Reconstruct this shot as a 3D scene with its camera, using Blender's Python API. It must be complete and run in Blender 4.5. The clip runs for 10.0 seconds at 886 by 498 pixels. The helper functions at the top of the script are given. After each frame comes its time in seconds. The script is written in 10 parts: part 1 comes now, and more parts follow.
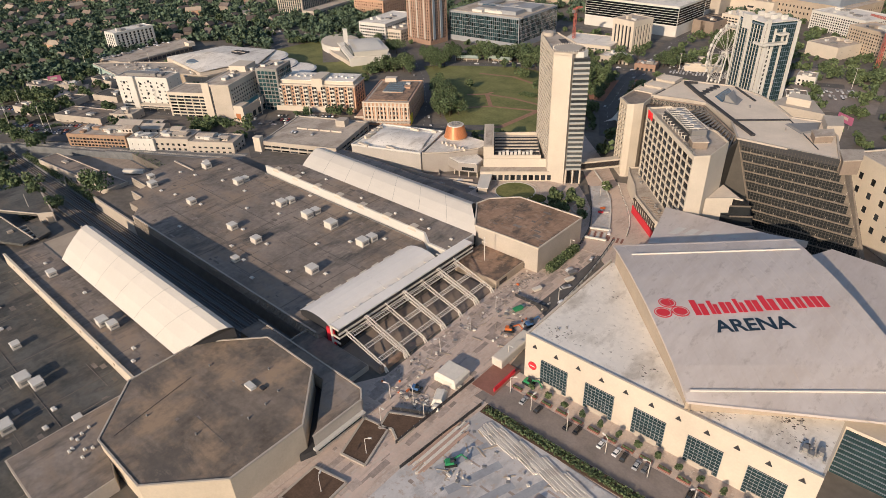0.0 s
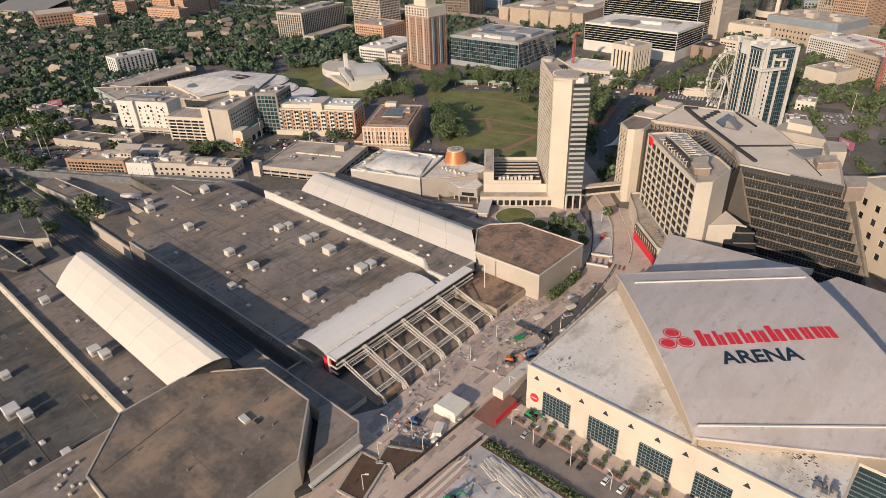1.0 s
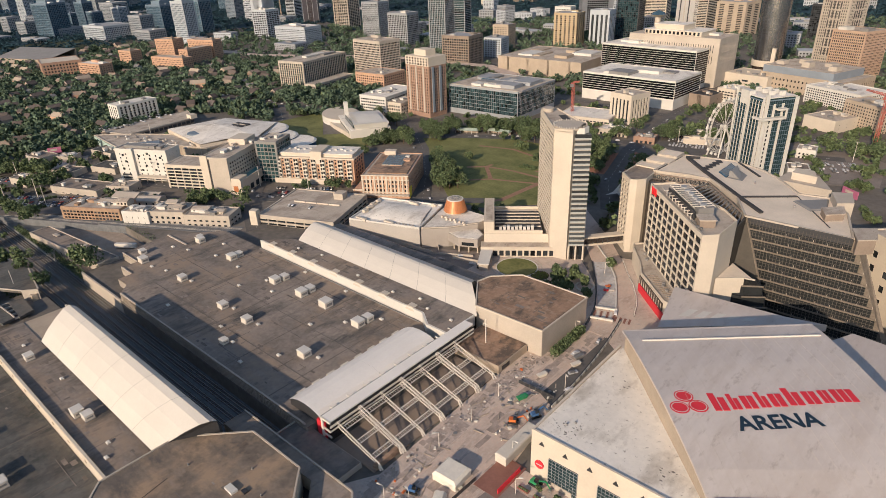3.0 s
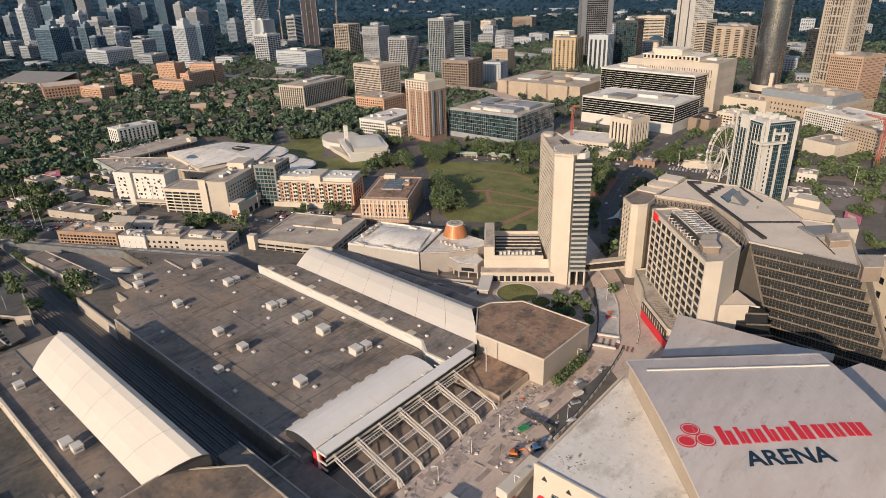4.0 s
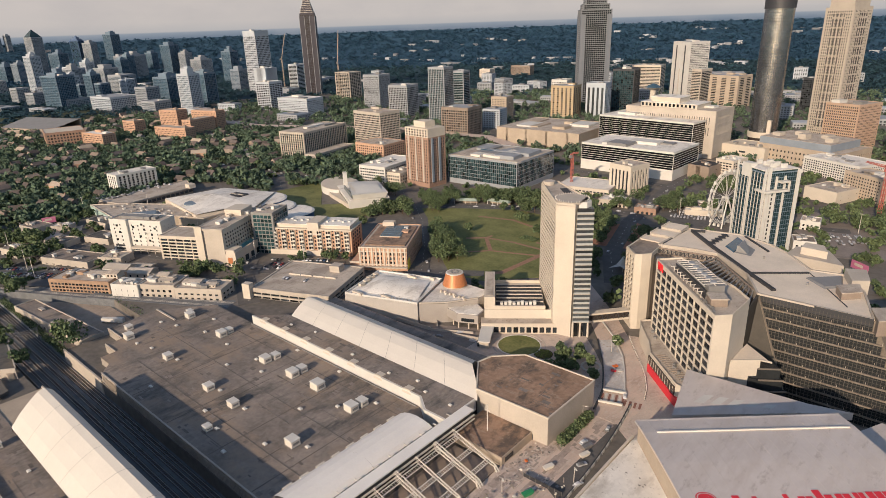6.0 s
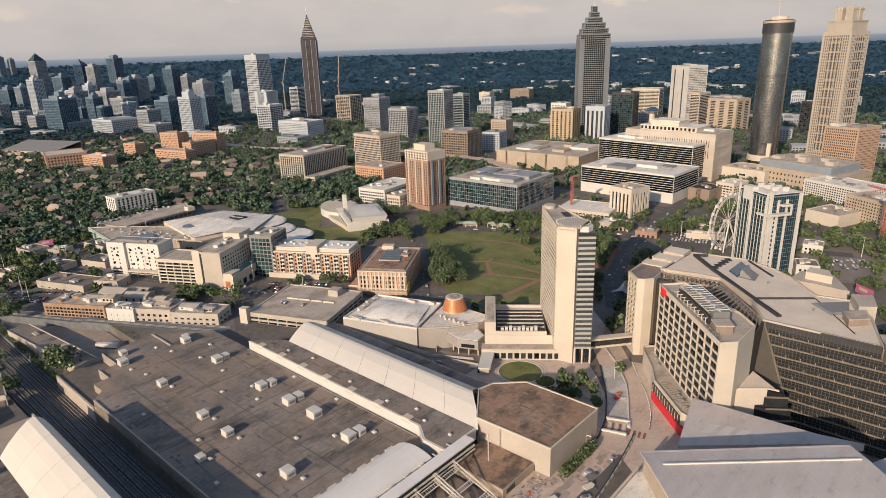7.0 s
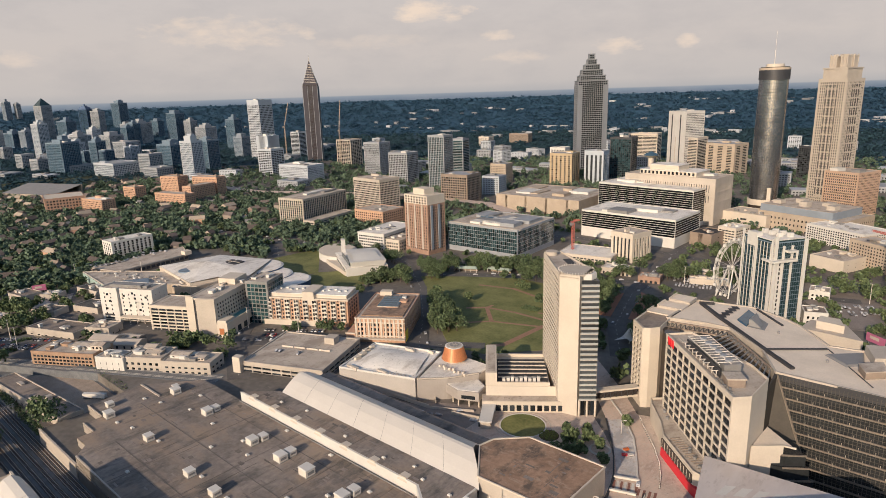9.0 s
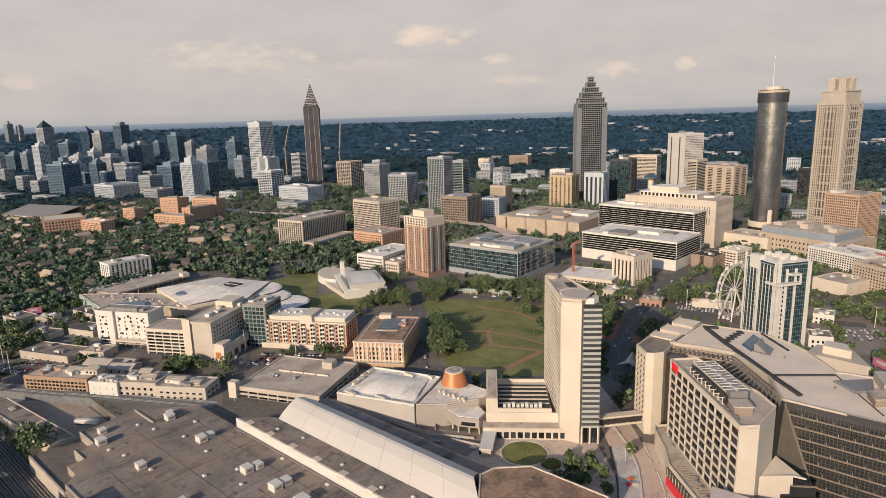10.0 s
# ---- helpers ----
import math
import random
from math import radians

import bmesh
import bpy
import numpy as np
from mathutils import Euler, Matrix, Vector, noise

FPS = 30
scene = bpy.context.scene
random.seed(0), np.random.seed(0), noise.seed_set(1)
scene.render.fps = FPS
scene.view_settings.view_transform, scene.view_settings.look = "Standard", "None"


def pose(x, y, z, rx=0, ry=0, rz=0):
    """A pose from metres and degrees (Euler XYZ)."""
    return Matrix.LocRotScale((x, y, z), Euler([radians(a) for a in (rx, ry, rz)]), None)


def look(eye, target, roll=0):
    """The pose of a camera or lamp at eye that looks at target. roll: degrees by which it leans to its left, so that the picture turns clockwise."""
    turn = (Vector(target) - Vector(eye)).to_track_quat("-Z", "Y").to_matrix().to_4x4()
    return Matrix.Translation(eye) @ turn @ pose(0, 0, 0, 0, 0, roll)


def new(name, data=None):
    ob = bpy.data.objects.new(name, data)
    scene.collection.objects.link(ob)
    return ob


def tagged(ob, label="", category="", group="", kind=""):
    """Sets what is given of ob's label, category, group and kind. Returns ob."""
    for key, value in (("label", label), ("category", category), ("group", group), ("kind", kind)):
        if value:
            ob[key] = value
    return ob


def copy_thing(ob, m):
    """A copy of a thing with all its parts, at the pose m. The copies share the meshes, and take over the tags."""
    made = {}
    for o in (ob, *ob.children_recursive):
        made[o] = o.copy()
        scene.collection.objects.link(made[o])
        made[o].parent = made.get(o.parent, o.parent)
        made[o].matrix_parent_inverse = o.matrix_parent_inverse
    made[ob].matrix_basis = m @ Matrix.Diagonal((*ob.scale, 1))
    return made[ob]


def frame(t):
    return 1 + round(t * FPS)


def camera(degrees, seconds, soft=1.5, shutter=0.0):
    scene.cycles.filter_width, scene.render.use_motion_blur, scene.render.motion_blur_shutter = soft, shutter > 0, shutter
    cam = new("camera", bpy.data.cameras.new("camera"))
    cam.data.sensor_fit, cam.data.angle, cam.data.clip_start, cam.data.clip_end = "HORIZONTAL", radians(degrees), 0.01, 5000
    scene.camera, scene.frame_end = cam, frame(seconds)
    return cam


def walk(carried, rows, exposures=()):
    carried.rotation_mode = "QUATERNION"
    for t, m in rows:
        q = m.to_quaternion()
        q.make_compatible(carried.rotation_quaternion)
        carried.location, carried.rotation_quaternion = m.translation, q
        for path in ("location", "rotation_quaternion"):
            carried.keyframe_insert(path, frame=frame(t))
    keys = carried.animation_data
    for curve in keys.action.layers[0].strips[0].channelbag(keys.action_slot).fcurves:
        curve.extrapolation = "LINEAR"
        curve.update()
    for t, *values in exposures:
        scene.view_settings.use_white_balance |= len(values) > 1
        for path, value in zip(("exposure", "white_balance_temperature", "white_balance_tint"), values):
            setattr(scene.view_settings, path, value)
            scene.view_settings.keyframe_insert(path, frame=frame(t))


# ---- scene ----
# ---------------------------------------------------------------- camera and its walk
cam = camera(71.0, 10.0, 0.8)
METRES, EYE, TILT, LEAN, TURN = 50.0, 181.65, 0.0, 0.0, 42.5
ROWS = [
    (0.0, 0.0, 0.0, 0.0, -1.21, -31.89, 1.95),
    (0.5, 0.0011, 0.0527, 0.0016, -1.22, -30.91, 1.94),
    (1.0, 0.003, 0.1052, 0.0032, -1.22, -29.92, 1.93),
    (1.5, 0.0047, 0.1577, 0.006, -1.22, -28.94, 1.92),
    (2.0, 0.0064, 0.2099, 0.0075, -1.22, -27.96, 1.9),
    (2.5, 0.0073, 0.2614, 0.0096, -1.22, -26.98, 1.89),
    (4.0, 0.0137, 0.4146, 0.0151, -1.23, -23.99, 1.85),
    (4.5, 0.0145, 0.4644, 0.0166, -1.24, -23.0, 1.83),
    (5.0, 0.0162, 0.5146, 0.0192, -1.24, -22.01, 1.82),
    (5.5, 0.0179, 0.5639, 0.0201, -1.25, -21.01, 1.8),
    (7.0, 0.0222, 0.7093, 0.0221, -1.26, -18.01, 1.74),
    (7.5, 0.0253, 0.7584, 0.0242, -1.26, -17.04, 1.73),
    (8.0, 0.0261, 0.8063, 0.0242, -1.27, -16.05, 1.71),
    (8.5, 0.0283, 0.8552, 0.0243, -1.27, -15.08, 1.69),
    (9.0, 0.0294, 0.9029, 0.026, -1.27, -14.12, 1.67),
    (9.5, 0.0317, 0.9508, 0.0277, -1.27, -13.14, 1.65),
    (10.0, 0.0344, 0.9988, 0.0275, -1.27, -12.17, 1.64),
]
walk(cam, [(t, pose(0, 0, EYE, TILT, LEAN, TURN) @ pose(METRES * x, METRES * y, METRES * z, 90 + pitch, roll, yaw))
           for t, x, y, z, yaw, pitch, roll in ROWS])

# ---------------------------------------------------------------- world, sun, exposure
SUN_EL, SUN_AZ = 20.5, 170.0          # sun stands towards -y, a little to +x
sun_dir = Vector((math.sin(radians(SUN_AZ)) * math.cos(radians(SUN_EL)), math.cos(radians(SUN_AZ)) * math.cos(radians(SUN_EL)), math.sin(radians(SUN_EL))))
world = bpy.data.worlds.new("sky")
scene.world = world
world.use_nodes = True
wn = world.node_tree.nodes
sky = wn.new("ShaderNodeTexSky")
sky.sky_type = "NISHITA"
sky.sun_disc = False
sky.sun_elevation, sky.sun_rotation = radians(SUN_EL), radians(SUN_AZ)
sky.dust_density, sky.air_density, sky.ozone_density = 0.8, 1.0, 1.9
wn["Background"].inputs["Strength"].default_value = 0.122
world.node_tree.links.new(sky.outputs["Color"], wn["Background"].inputs["Color"])
sun = new("sun", bpy.data.lights.new("sun", "SUN"))
sun.data.energy, sun.data.angle, sun.data.color = 4.15, radians(0.6), (1.0, 0.80, 0.60)
sun.matrix_world = look(sun_dir * 900, (0, 0, 0))
scene.view_settings.exposure = 0.16


# ---------------------------------------------------------------- materials
def mat(name, base, rough=0.8, metal=0.0, vary=0.25, scale=0.08, fine=1.2, bump=0.15, tint=None, per="", spread=0.3, spec=0.4, stains=()):
    """A surface: two scales of stain and grain in world space; per: 'object' or 'island' varies pieces."""
    m = bpy.data.materials.new(name)
    m.use_nodes = True
    nt = m.node_tree
    n, ln = nt.nodes, nt.links.new
    p = n["Principled BSDF"]
    p.inputs["Roughness"].default_value, p.inputs["Metallic"].default_value = rough, metal
    p.inputs["Specular IOR Level"].default_value = spec
    geo = n.new("ShaderNodeNewGeometry")
    big = n.new("ShaderNodeTexNoise")
    big.inputs["Scale"].default_value, big.inputs["Detail"].default_value = scale, 6
    big.inputs["Roughness"].default_value = 0.65
    small = n.new("ShaderNodeTexNoise")
    small.inputs["Scale"].default_value, small.inputs["Detail"].default_value = fine, 4
    ln(geo.outputs["Position"], big.inputs["Vector"])
    ln(geo.outputs["Position"], small.inputs["Vector"])
    add = n.new("ShaderNodeMath")
    add.operation = "MULTIPLY_ADD"
    ln(big.outputs["Fac"], add.inputs[0])
    add.inputs[1].default_value = 0.7
    sm = n.new("ShaderNodeMath")
    sm.operation = "MULTIPLY"
    ln(small.outputs["Fac"], sm.inputs[0])
    sm.inputs[1].default_value = 0.3
    ln(sm.outputs[0], add.inputs[2])
    ramp = n.new("ShaderNodeMapRange")
    ln(add.outputs[0], ramp.inputs["Value"])
    ramp.inputs["From Min"].default_value, ramp.inputs["From Max"].default_value = 0.33, 0.67
    mix = n.new("ShaderNodeMix")
    mix.data_type = "RGBA"
    ln(ramp.outputs[0], mix.inputs["Factor"])
    low = tuple(c * (1 - vary) for c in base)
    high = tuple(min(1, c * (1 + vary * 0.7)) for c in (tint or base))
    mix.inputs["A"].default_value, mix.inputs["B"].default_value = (*low, 1), (*high, 1)
    out = mix.outputs["Result"]
    for colour, lo, hi, sc, stretch in stains:      # blotches and streaks with a shape of their own
        mp = n.new("ShaderNodeMapping")
        mp.inputs["Scale"].default_value = stretch
        mp.inputs["Location"].default_value = (sc * 731, lo * 97, 0)
        ln(geo.outputs["Position"], mp.inputs["Vector"])
        st = n.new("ShaderNodeTexNoise")
        st.inputs["Scale"].default_value, st.inputs["Detail"].default_value, st.inputs["Roughness"].default_value = sc, 8, 0.68
        ln(mp.outputs[0], st.inputs["Vector"])
        fm = n.new("ShaderNodeMapRange")
        fm.inputs["From Min"].default_value, fm.inputs["From Max"].default_value = lo - 0.06, hi - 0.08
        ln(st.outputs["Fac"], fm.inputs["Value"])
        mx = n.new("ShaderNodeMix")
        mx.data_type = "RGBA"
        mx.inputs["B"].default_value = (*colour, 1)
        ln(fm.outputs[0], mx.inputs["Factor"])
        ln(out, mx.inputs["A"])
        out = mx.outputs["Result"]
    if per:
        if per == "object":
            rnd = n.new("ShaderNodeObjectInfo").outputs["Random"]
        else:
            rnd = geo.outputs["Random Per Island"]
        mr = n.new("ShaderNodeMapRange")
        ln(rnd, mr.inputs["Value"])
        mr.inputs["To Min"].default_value, mr.inputs["To Max"].default_value = 1 - spread, 1 + spread
        hsv = n.new("ShaderNodeHueSaturation")
        ln(mr.outputs[0], hsv.inputs["Value"])
        ln(out, hsv.inputs["Color"])
        out = hsv.outputs["Color"]
    ln(out, p.inputs["Base Color"])
    if bump:
        b = n.new("ShaderNodeBump")
        b.inputs["Strength"].default_value, b.inputs["Distance"].default_value = bump, 0.3
        ln(small.outputs["Fac"], b.inputs["Height"])
        ln(b.outputs["Normal"], p.inputs["Normal"])
    return m


def glass_mat(name, base, rough=0.08, per="island", spread=0.7, bright=0.12):
    """Window panes: dark, glossy, each with its own depth of blind and reflection."""
    m = mat(name, base, rough, 0.0, 0.3, 0.15, 0.9, 0.0, per=per, spread=spread, spec=0.55)
    return m


CREAM = mat("cream_concrete", (0.57, 0.495, 0.405), 0.85, vary=0.10, scale=0.06)
CREAM2 = mat("pale_concrete", (0.46, 0.40, 0.335), 0.85, vary=0.14, scale=0.06)
TAN = mat("tan_concrete", (0.42, 0.34, 0.26), 0.85, vary=0.16)
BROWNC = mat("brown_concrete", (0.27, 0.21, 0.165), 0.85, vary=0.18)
WHITE = mat("white_paint", (0.60, 0.57, 0.52), 0.7, vary=0.08)
WHITER = mat("white_roof_membrane", (0.80, 0.74, 0.66), 0.65, vary=0.14, scale=0.05, fine=0.5, stains=(((0.50, 0.44, 0.37), 0.56, 0.76, 0.09, (1, 0.5, 1)), ((0.36, 0.31, 0.26), 0.66, 0.76, 0.6, (1, 1, 1))))
GREYR = mat("grey_roof_felt", (0.205, 0.172, 0.148), 0.9, vary=0.35, scale=0.03, fine=0.5, tint=(0.27, 0.225, 0.192), stains=(((0.30, 0.225, 0.165), 0.52, 0.72, 0.045, (0.45, 1, 1)), ((0.085, 0.078, 0.072), 0.55, 0.75, 0.09, (1, 0.35, 1)), ((0.25, 0.215, 0.18), 0.64, 0.80, 0.22, (1, 0.4, 1))))
BROWNR = mat("brown_roof_felt", (0.27, 0.165, 0.108), 0.9, vary=0.35, scale=0.06, fine=0.4, tint=(0.34, 0.22, 0.15), stains=(((0.12, 0.09, 0.07), 0.54, 0.7, 0.12, (1, 0.6, 1)), ((0.36, 0.26, 0.19), 0.6, 0.74, 0.3, (0.6, 1, 1))))
TANR = mat("tan_roof_gravel", (0.50, 0.425, 0.35), 0.9, vary=0.22, scale=0.05, stains=(((0.33, 0.27, 0.22), 0.54, 0.72, 0.1, (1, 0.6, 1)), ((0.22, 0.18, 0.15), 0.64, 0.76, 0.5, (1, 1, 1))))
MCR = mat("cream_roof_gravel", (0.72, 0.61, 0.49), 0.9, vary=0.16, scale=0.05)
# Cool greys carry distance haze where used on far towers.
FARW = mat("haze_cooled_white_panel", (0.42, 0.445, 0.475), 0.7, vary=0.1)
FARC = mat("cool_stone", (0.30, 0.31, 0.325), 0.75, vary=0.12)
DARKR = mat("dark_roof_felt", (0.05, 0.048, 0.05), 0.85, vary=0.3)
METALR = mat("grey_metal_roof", (0.57, 0.505, 0.465), 0.45, 0.0, vary=0.08, scale=0.03, fine=0.3, bump=0.05, stains=(((0.50, 0.43, 0.385), 0.5, 0.72, 0.25, (0.5, 0.12, 1)), ((0.42, 0.36, 0.32), 0.62, 0.76, 0.5, (0.6, 0.2, 1))))
VAULT = mat("white_vault_sheet", (0.64, 0.585, 0.515), 0.5, vary=0.07, scale=0.04, bump=0.05)
# Entrance copy of the vault sheet, lightened in place of stronger sunlight.
ENTV = mat("sun_lifted_vault_sheet", (0.84, 0.78, 0.71), 0.5, vary=0.07, scale=0.04, bump=0.05)
BRICK = mat("red_brick", (0.34, 0.215, 0.155), 0.85, vary=0.2, scale=0.2, fine=2.0)
BRICK2 = mat("orange_brick", (0.50, 0.31, 0.21), 0.85, vary=0.2, scale=0.2, fine=2.0)
PINK = mat("pink_granite", (0.50, 0.34, 0.26), 0.7, vary=0.12)
ASPHALT = mat("asphalt", (0.125, 0.115, 0.108), 0.9, vary=0.3, scale=0.1)
ROADC = mat("concrete_road", (0.58, 0.45, 0.37), 0.9, vary=0.2, scale=0.07, fine=0.9, stains=(((0.36, 0.285, 0.235), 0.58, 0.78, 0.2, (1, 0.25, 1)), ((0.56, 0.47, 0.40), 0.58, 0.7, 0.7, (1, 0.4, 1))))
DRIVE = mat("worn_asphalt", (0.25, 0.21, 0.185), 0.9, vary=0.25, scale=0.12)
FELTD = mat("dark_hall_felt", (0.058, 0.064, 0.061), 0.9, vary=0.40, scale=0.03, fine=0.5, tint=(0.115, 0.11, 0.102), stains=(((0.155, 0.125, 0.098), 0.54, 0.76, 0.05, (0.4, 1, 1)), ((0.05, 0.05, 0.05), 0.56, 0.72, 0.1, (1, 0.35, 1)), ((0.15, 0.13, 0.11), 0.64, 0.80, 0.2, (1, 0.4, 1))))
TARJ = mat("tar_joint", (0.15, 0.13, 0.115), 0.9, vary=0.3)
# Bluish panels, lightened for the haze painted onto far blocks.
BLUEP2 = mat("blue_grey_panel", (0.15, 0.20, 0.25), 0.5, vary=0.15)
COOLG = mat("cool_grey_panel", (0.23, 0.26, 0.295), 0.6, vary=0.12)
PAVE = mat("paving", (0.56, 0.45, 0.375), 0.9, vary=0.2, scale=0.09, stains=(((0.36, 0.275, 0.23), 0.58, 0.78, 0.16, (1, 0.6, 1)), ((0.30, 0.27, 0.25), 0.64, 0.78, 0.35, (0.5, 1, 1)), ((0.58, 0.5, 0.43), 0.6, 0.72, 0.8, (1, 1, 1))))
REDPAVE = mat("red_brick_paving", (0.27, 0.125, 0.095), 0.9, vary=0.2, scale=0.2)
SLABM = mat("construction_slab", (0.58, 0.545, 0.52), 0.85, vary=0.14, scale=0.07, stains=(((0.40, 0.38, 0.37), 0.52, 0.66, 0.1, (1, 0.5, 1)), ((0.44, 0.36, 0.30), 0.6, 0.72, 0.4, (1, 1, 1))))
SOIL = mat("brown_soil", (0.12, 0.075, 0.05), 0.95, vary=0.3, scale=0.3)
BALLAST = mat("track_ballast", (0.165, 0.17, 0.175), 0.95, vary=0.3, scale=0.2)
STEEL = mat("rail_steel", (0.48, 0.45, 0.42), 0.4, 0.5, vary=0.2)
WSTEEL = mat("white_painted_steel", (0.66, 0.60, 0.53), 0.5, vary=0.08, bump=0)
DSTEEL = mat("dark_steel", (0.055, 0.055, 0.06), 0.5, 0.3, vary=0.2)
GREYM = mat("grey_sheet_metal", (0.25, 0.24, 0.23), 0.5, 0.2, vary=0.15)
RED = mat("red_paint", (0.62, 0.03, 0.045), 0.5, vary=0.06, bump=0)
NAVY = mat("navy_paint", (0.012, 0.03, 0.05), 0.5, vary=0.1, bump=0)
ORANGE = mat("orange_copper_sheet", (0.50, 0.19, 0.08), 0.4, 0.2, vary=0.15, scale=0.3)
YELLOW = mat("yellow_banner", (0.80, 0.60, 0.06), 0.6, vary=0.05, bump=0)
GREENP = mat("green_machine_paint", (0.03, 0.25, 0.10), 0.5, vary=0.1)
ORANGEP = mat("orange_machine_paint", (0.65, 0.16, 0.04), 0.5, vary=0.1)
BLUEP = mat("blue_paint", (0.06, 0.14, 0.30), 0.5, vary=0.1)
BLUEW = mat("blue_wall_panel", (0.05, 0.10, 0.20), 0.4, vary=0.15)
GLASS = glass_mat("dark_window_glass", (0.038, 0.042, 0.045), spread=0.9)
# Lighter, bluer panes: distance haze put into the far glass.
FARGL = glass_mat("haze_blue_far_glass", (0.055, 0.085, 0.11), 0.15, spread=0.6)
BLACKG = mat("black_strip_glass", (0.008, 0.011, 0.014), 0.12, vary=0.2, bump=0, spec=0.25)
GLASSO = glass_mat("dark_window_pane", (0.024, 0.028, 0.032), per="object", spread=0.9)
TEAL = glass_mat("teal_curtain_glass", (0.022, 0.044, 0.050), spread=0.7)
TEALO = glass_mat("teal_curtain_pane", (0.025, 0.06, 0.065), per="object", spread=0.6)
BLUEG = glass_mat("blue_curtain_glass", (0.045, 0.085, 0.12), spread=0.5)
BRONZE = glass_mat("bronze_glass", (0.05, 0.04, 0.035), 0.18, spread=0.6)
GRASS = mat("lawn_grass", (0.130, 0.150, 0.046), 0.95, vary=0.35, scale=0.04, fine=0.6, tint=(0.195, 0.19, 0.07))
ROUGHG = mat("rough_grass", (0.07, 0.08, 0.04), 0.95, vary=0.4, scale=0.06)
# Bluer than the near leaves: mid-distance haze mixed into the colour.
GARDEN = mat("haze_tinted_garden_leaves", (0.080, 0.126, 0.088), 0.85, vary=0.3, scale=0.05, fine=0.8, bump=0, per="island", spread=0.4, spec=0.2, tint=(0.112, 0.152, 0.094))
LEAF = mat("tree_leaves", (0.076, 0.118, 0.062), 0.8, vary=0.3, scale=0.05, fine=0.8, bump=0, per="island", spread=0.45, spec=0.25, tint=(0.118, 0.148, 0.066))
# Far woods and ground: distance haze painted in as blue base colour.
WOODS = mat("haze_blue_woodland", (0.034, 0.070, 0.086), 0.9, vary=0.35, scale=0.012, fine=0.1, bump=0, per="island", spread=0.35, spec=0.1)
FARG = mat("haze_blue_far_ground", (0.034, 0.070, 0.094), 0.95, vary=0.5, scale=0.006, fine=0.05, bump=0, spec=0.1)
HAZEW = mat("haze_blue_horizon_woodland", (0.037, 0.082, 0.128), 0.9, vary=0.25, scale=0.008, fine=0.06, bump=0, per="island", spread=0.18, spec=0.05)
BARK = mat("bark", (0.10, 0.07, 0.05), 0.95, vary=0.3, scale=1.0, fine=5)
CITYG = mat("city_ground", (0.165, 0.145, 0.125), 0.92, vary=0.45, scale=0.02, fine=0.25)
CARMAT = {c: mat("car_paint_" + c, v, 0.3, 0.0, vary=0.03, bump=0, spec=0.6) for c, v in
          dict(white=(0.72, 0.70, 0.68), silver=(0.40, 0.40, 0.41), black=(0.02, 0.02, 0.022), red=(0.35, 0.03, 0.03), blue=(0.04, 0.09, 0.2), grey=(0.14, 0.14, 0.15)).items()}
TYRE = mat("tyre_rubber", (0.02, 0.02, 0.02), 0.9, vary=0.1, bump=0)
LAMP_RED = mat("red_lettering", (0.70, 0.02, 0.03), 0.4, vary=0.02, bump=0)
TARP = mat("white_tarpaulin", (0.72, 0.66, 0.57), 0.6, vary=0.1, scale=0.4)
CONTAINER = mat("container_sheet", (0.62, 0.56, 0.48), 0.6, vary=0.1)


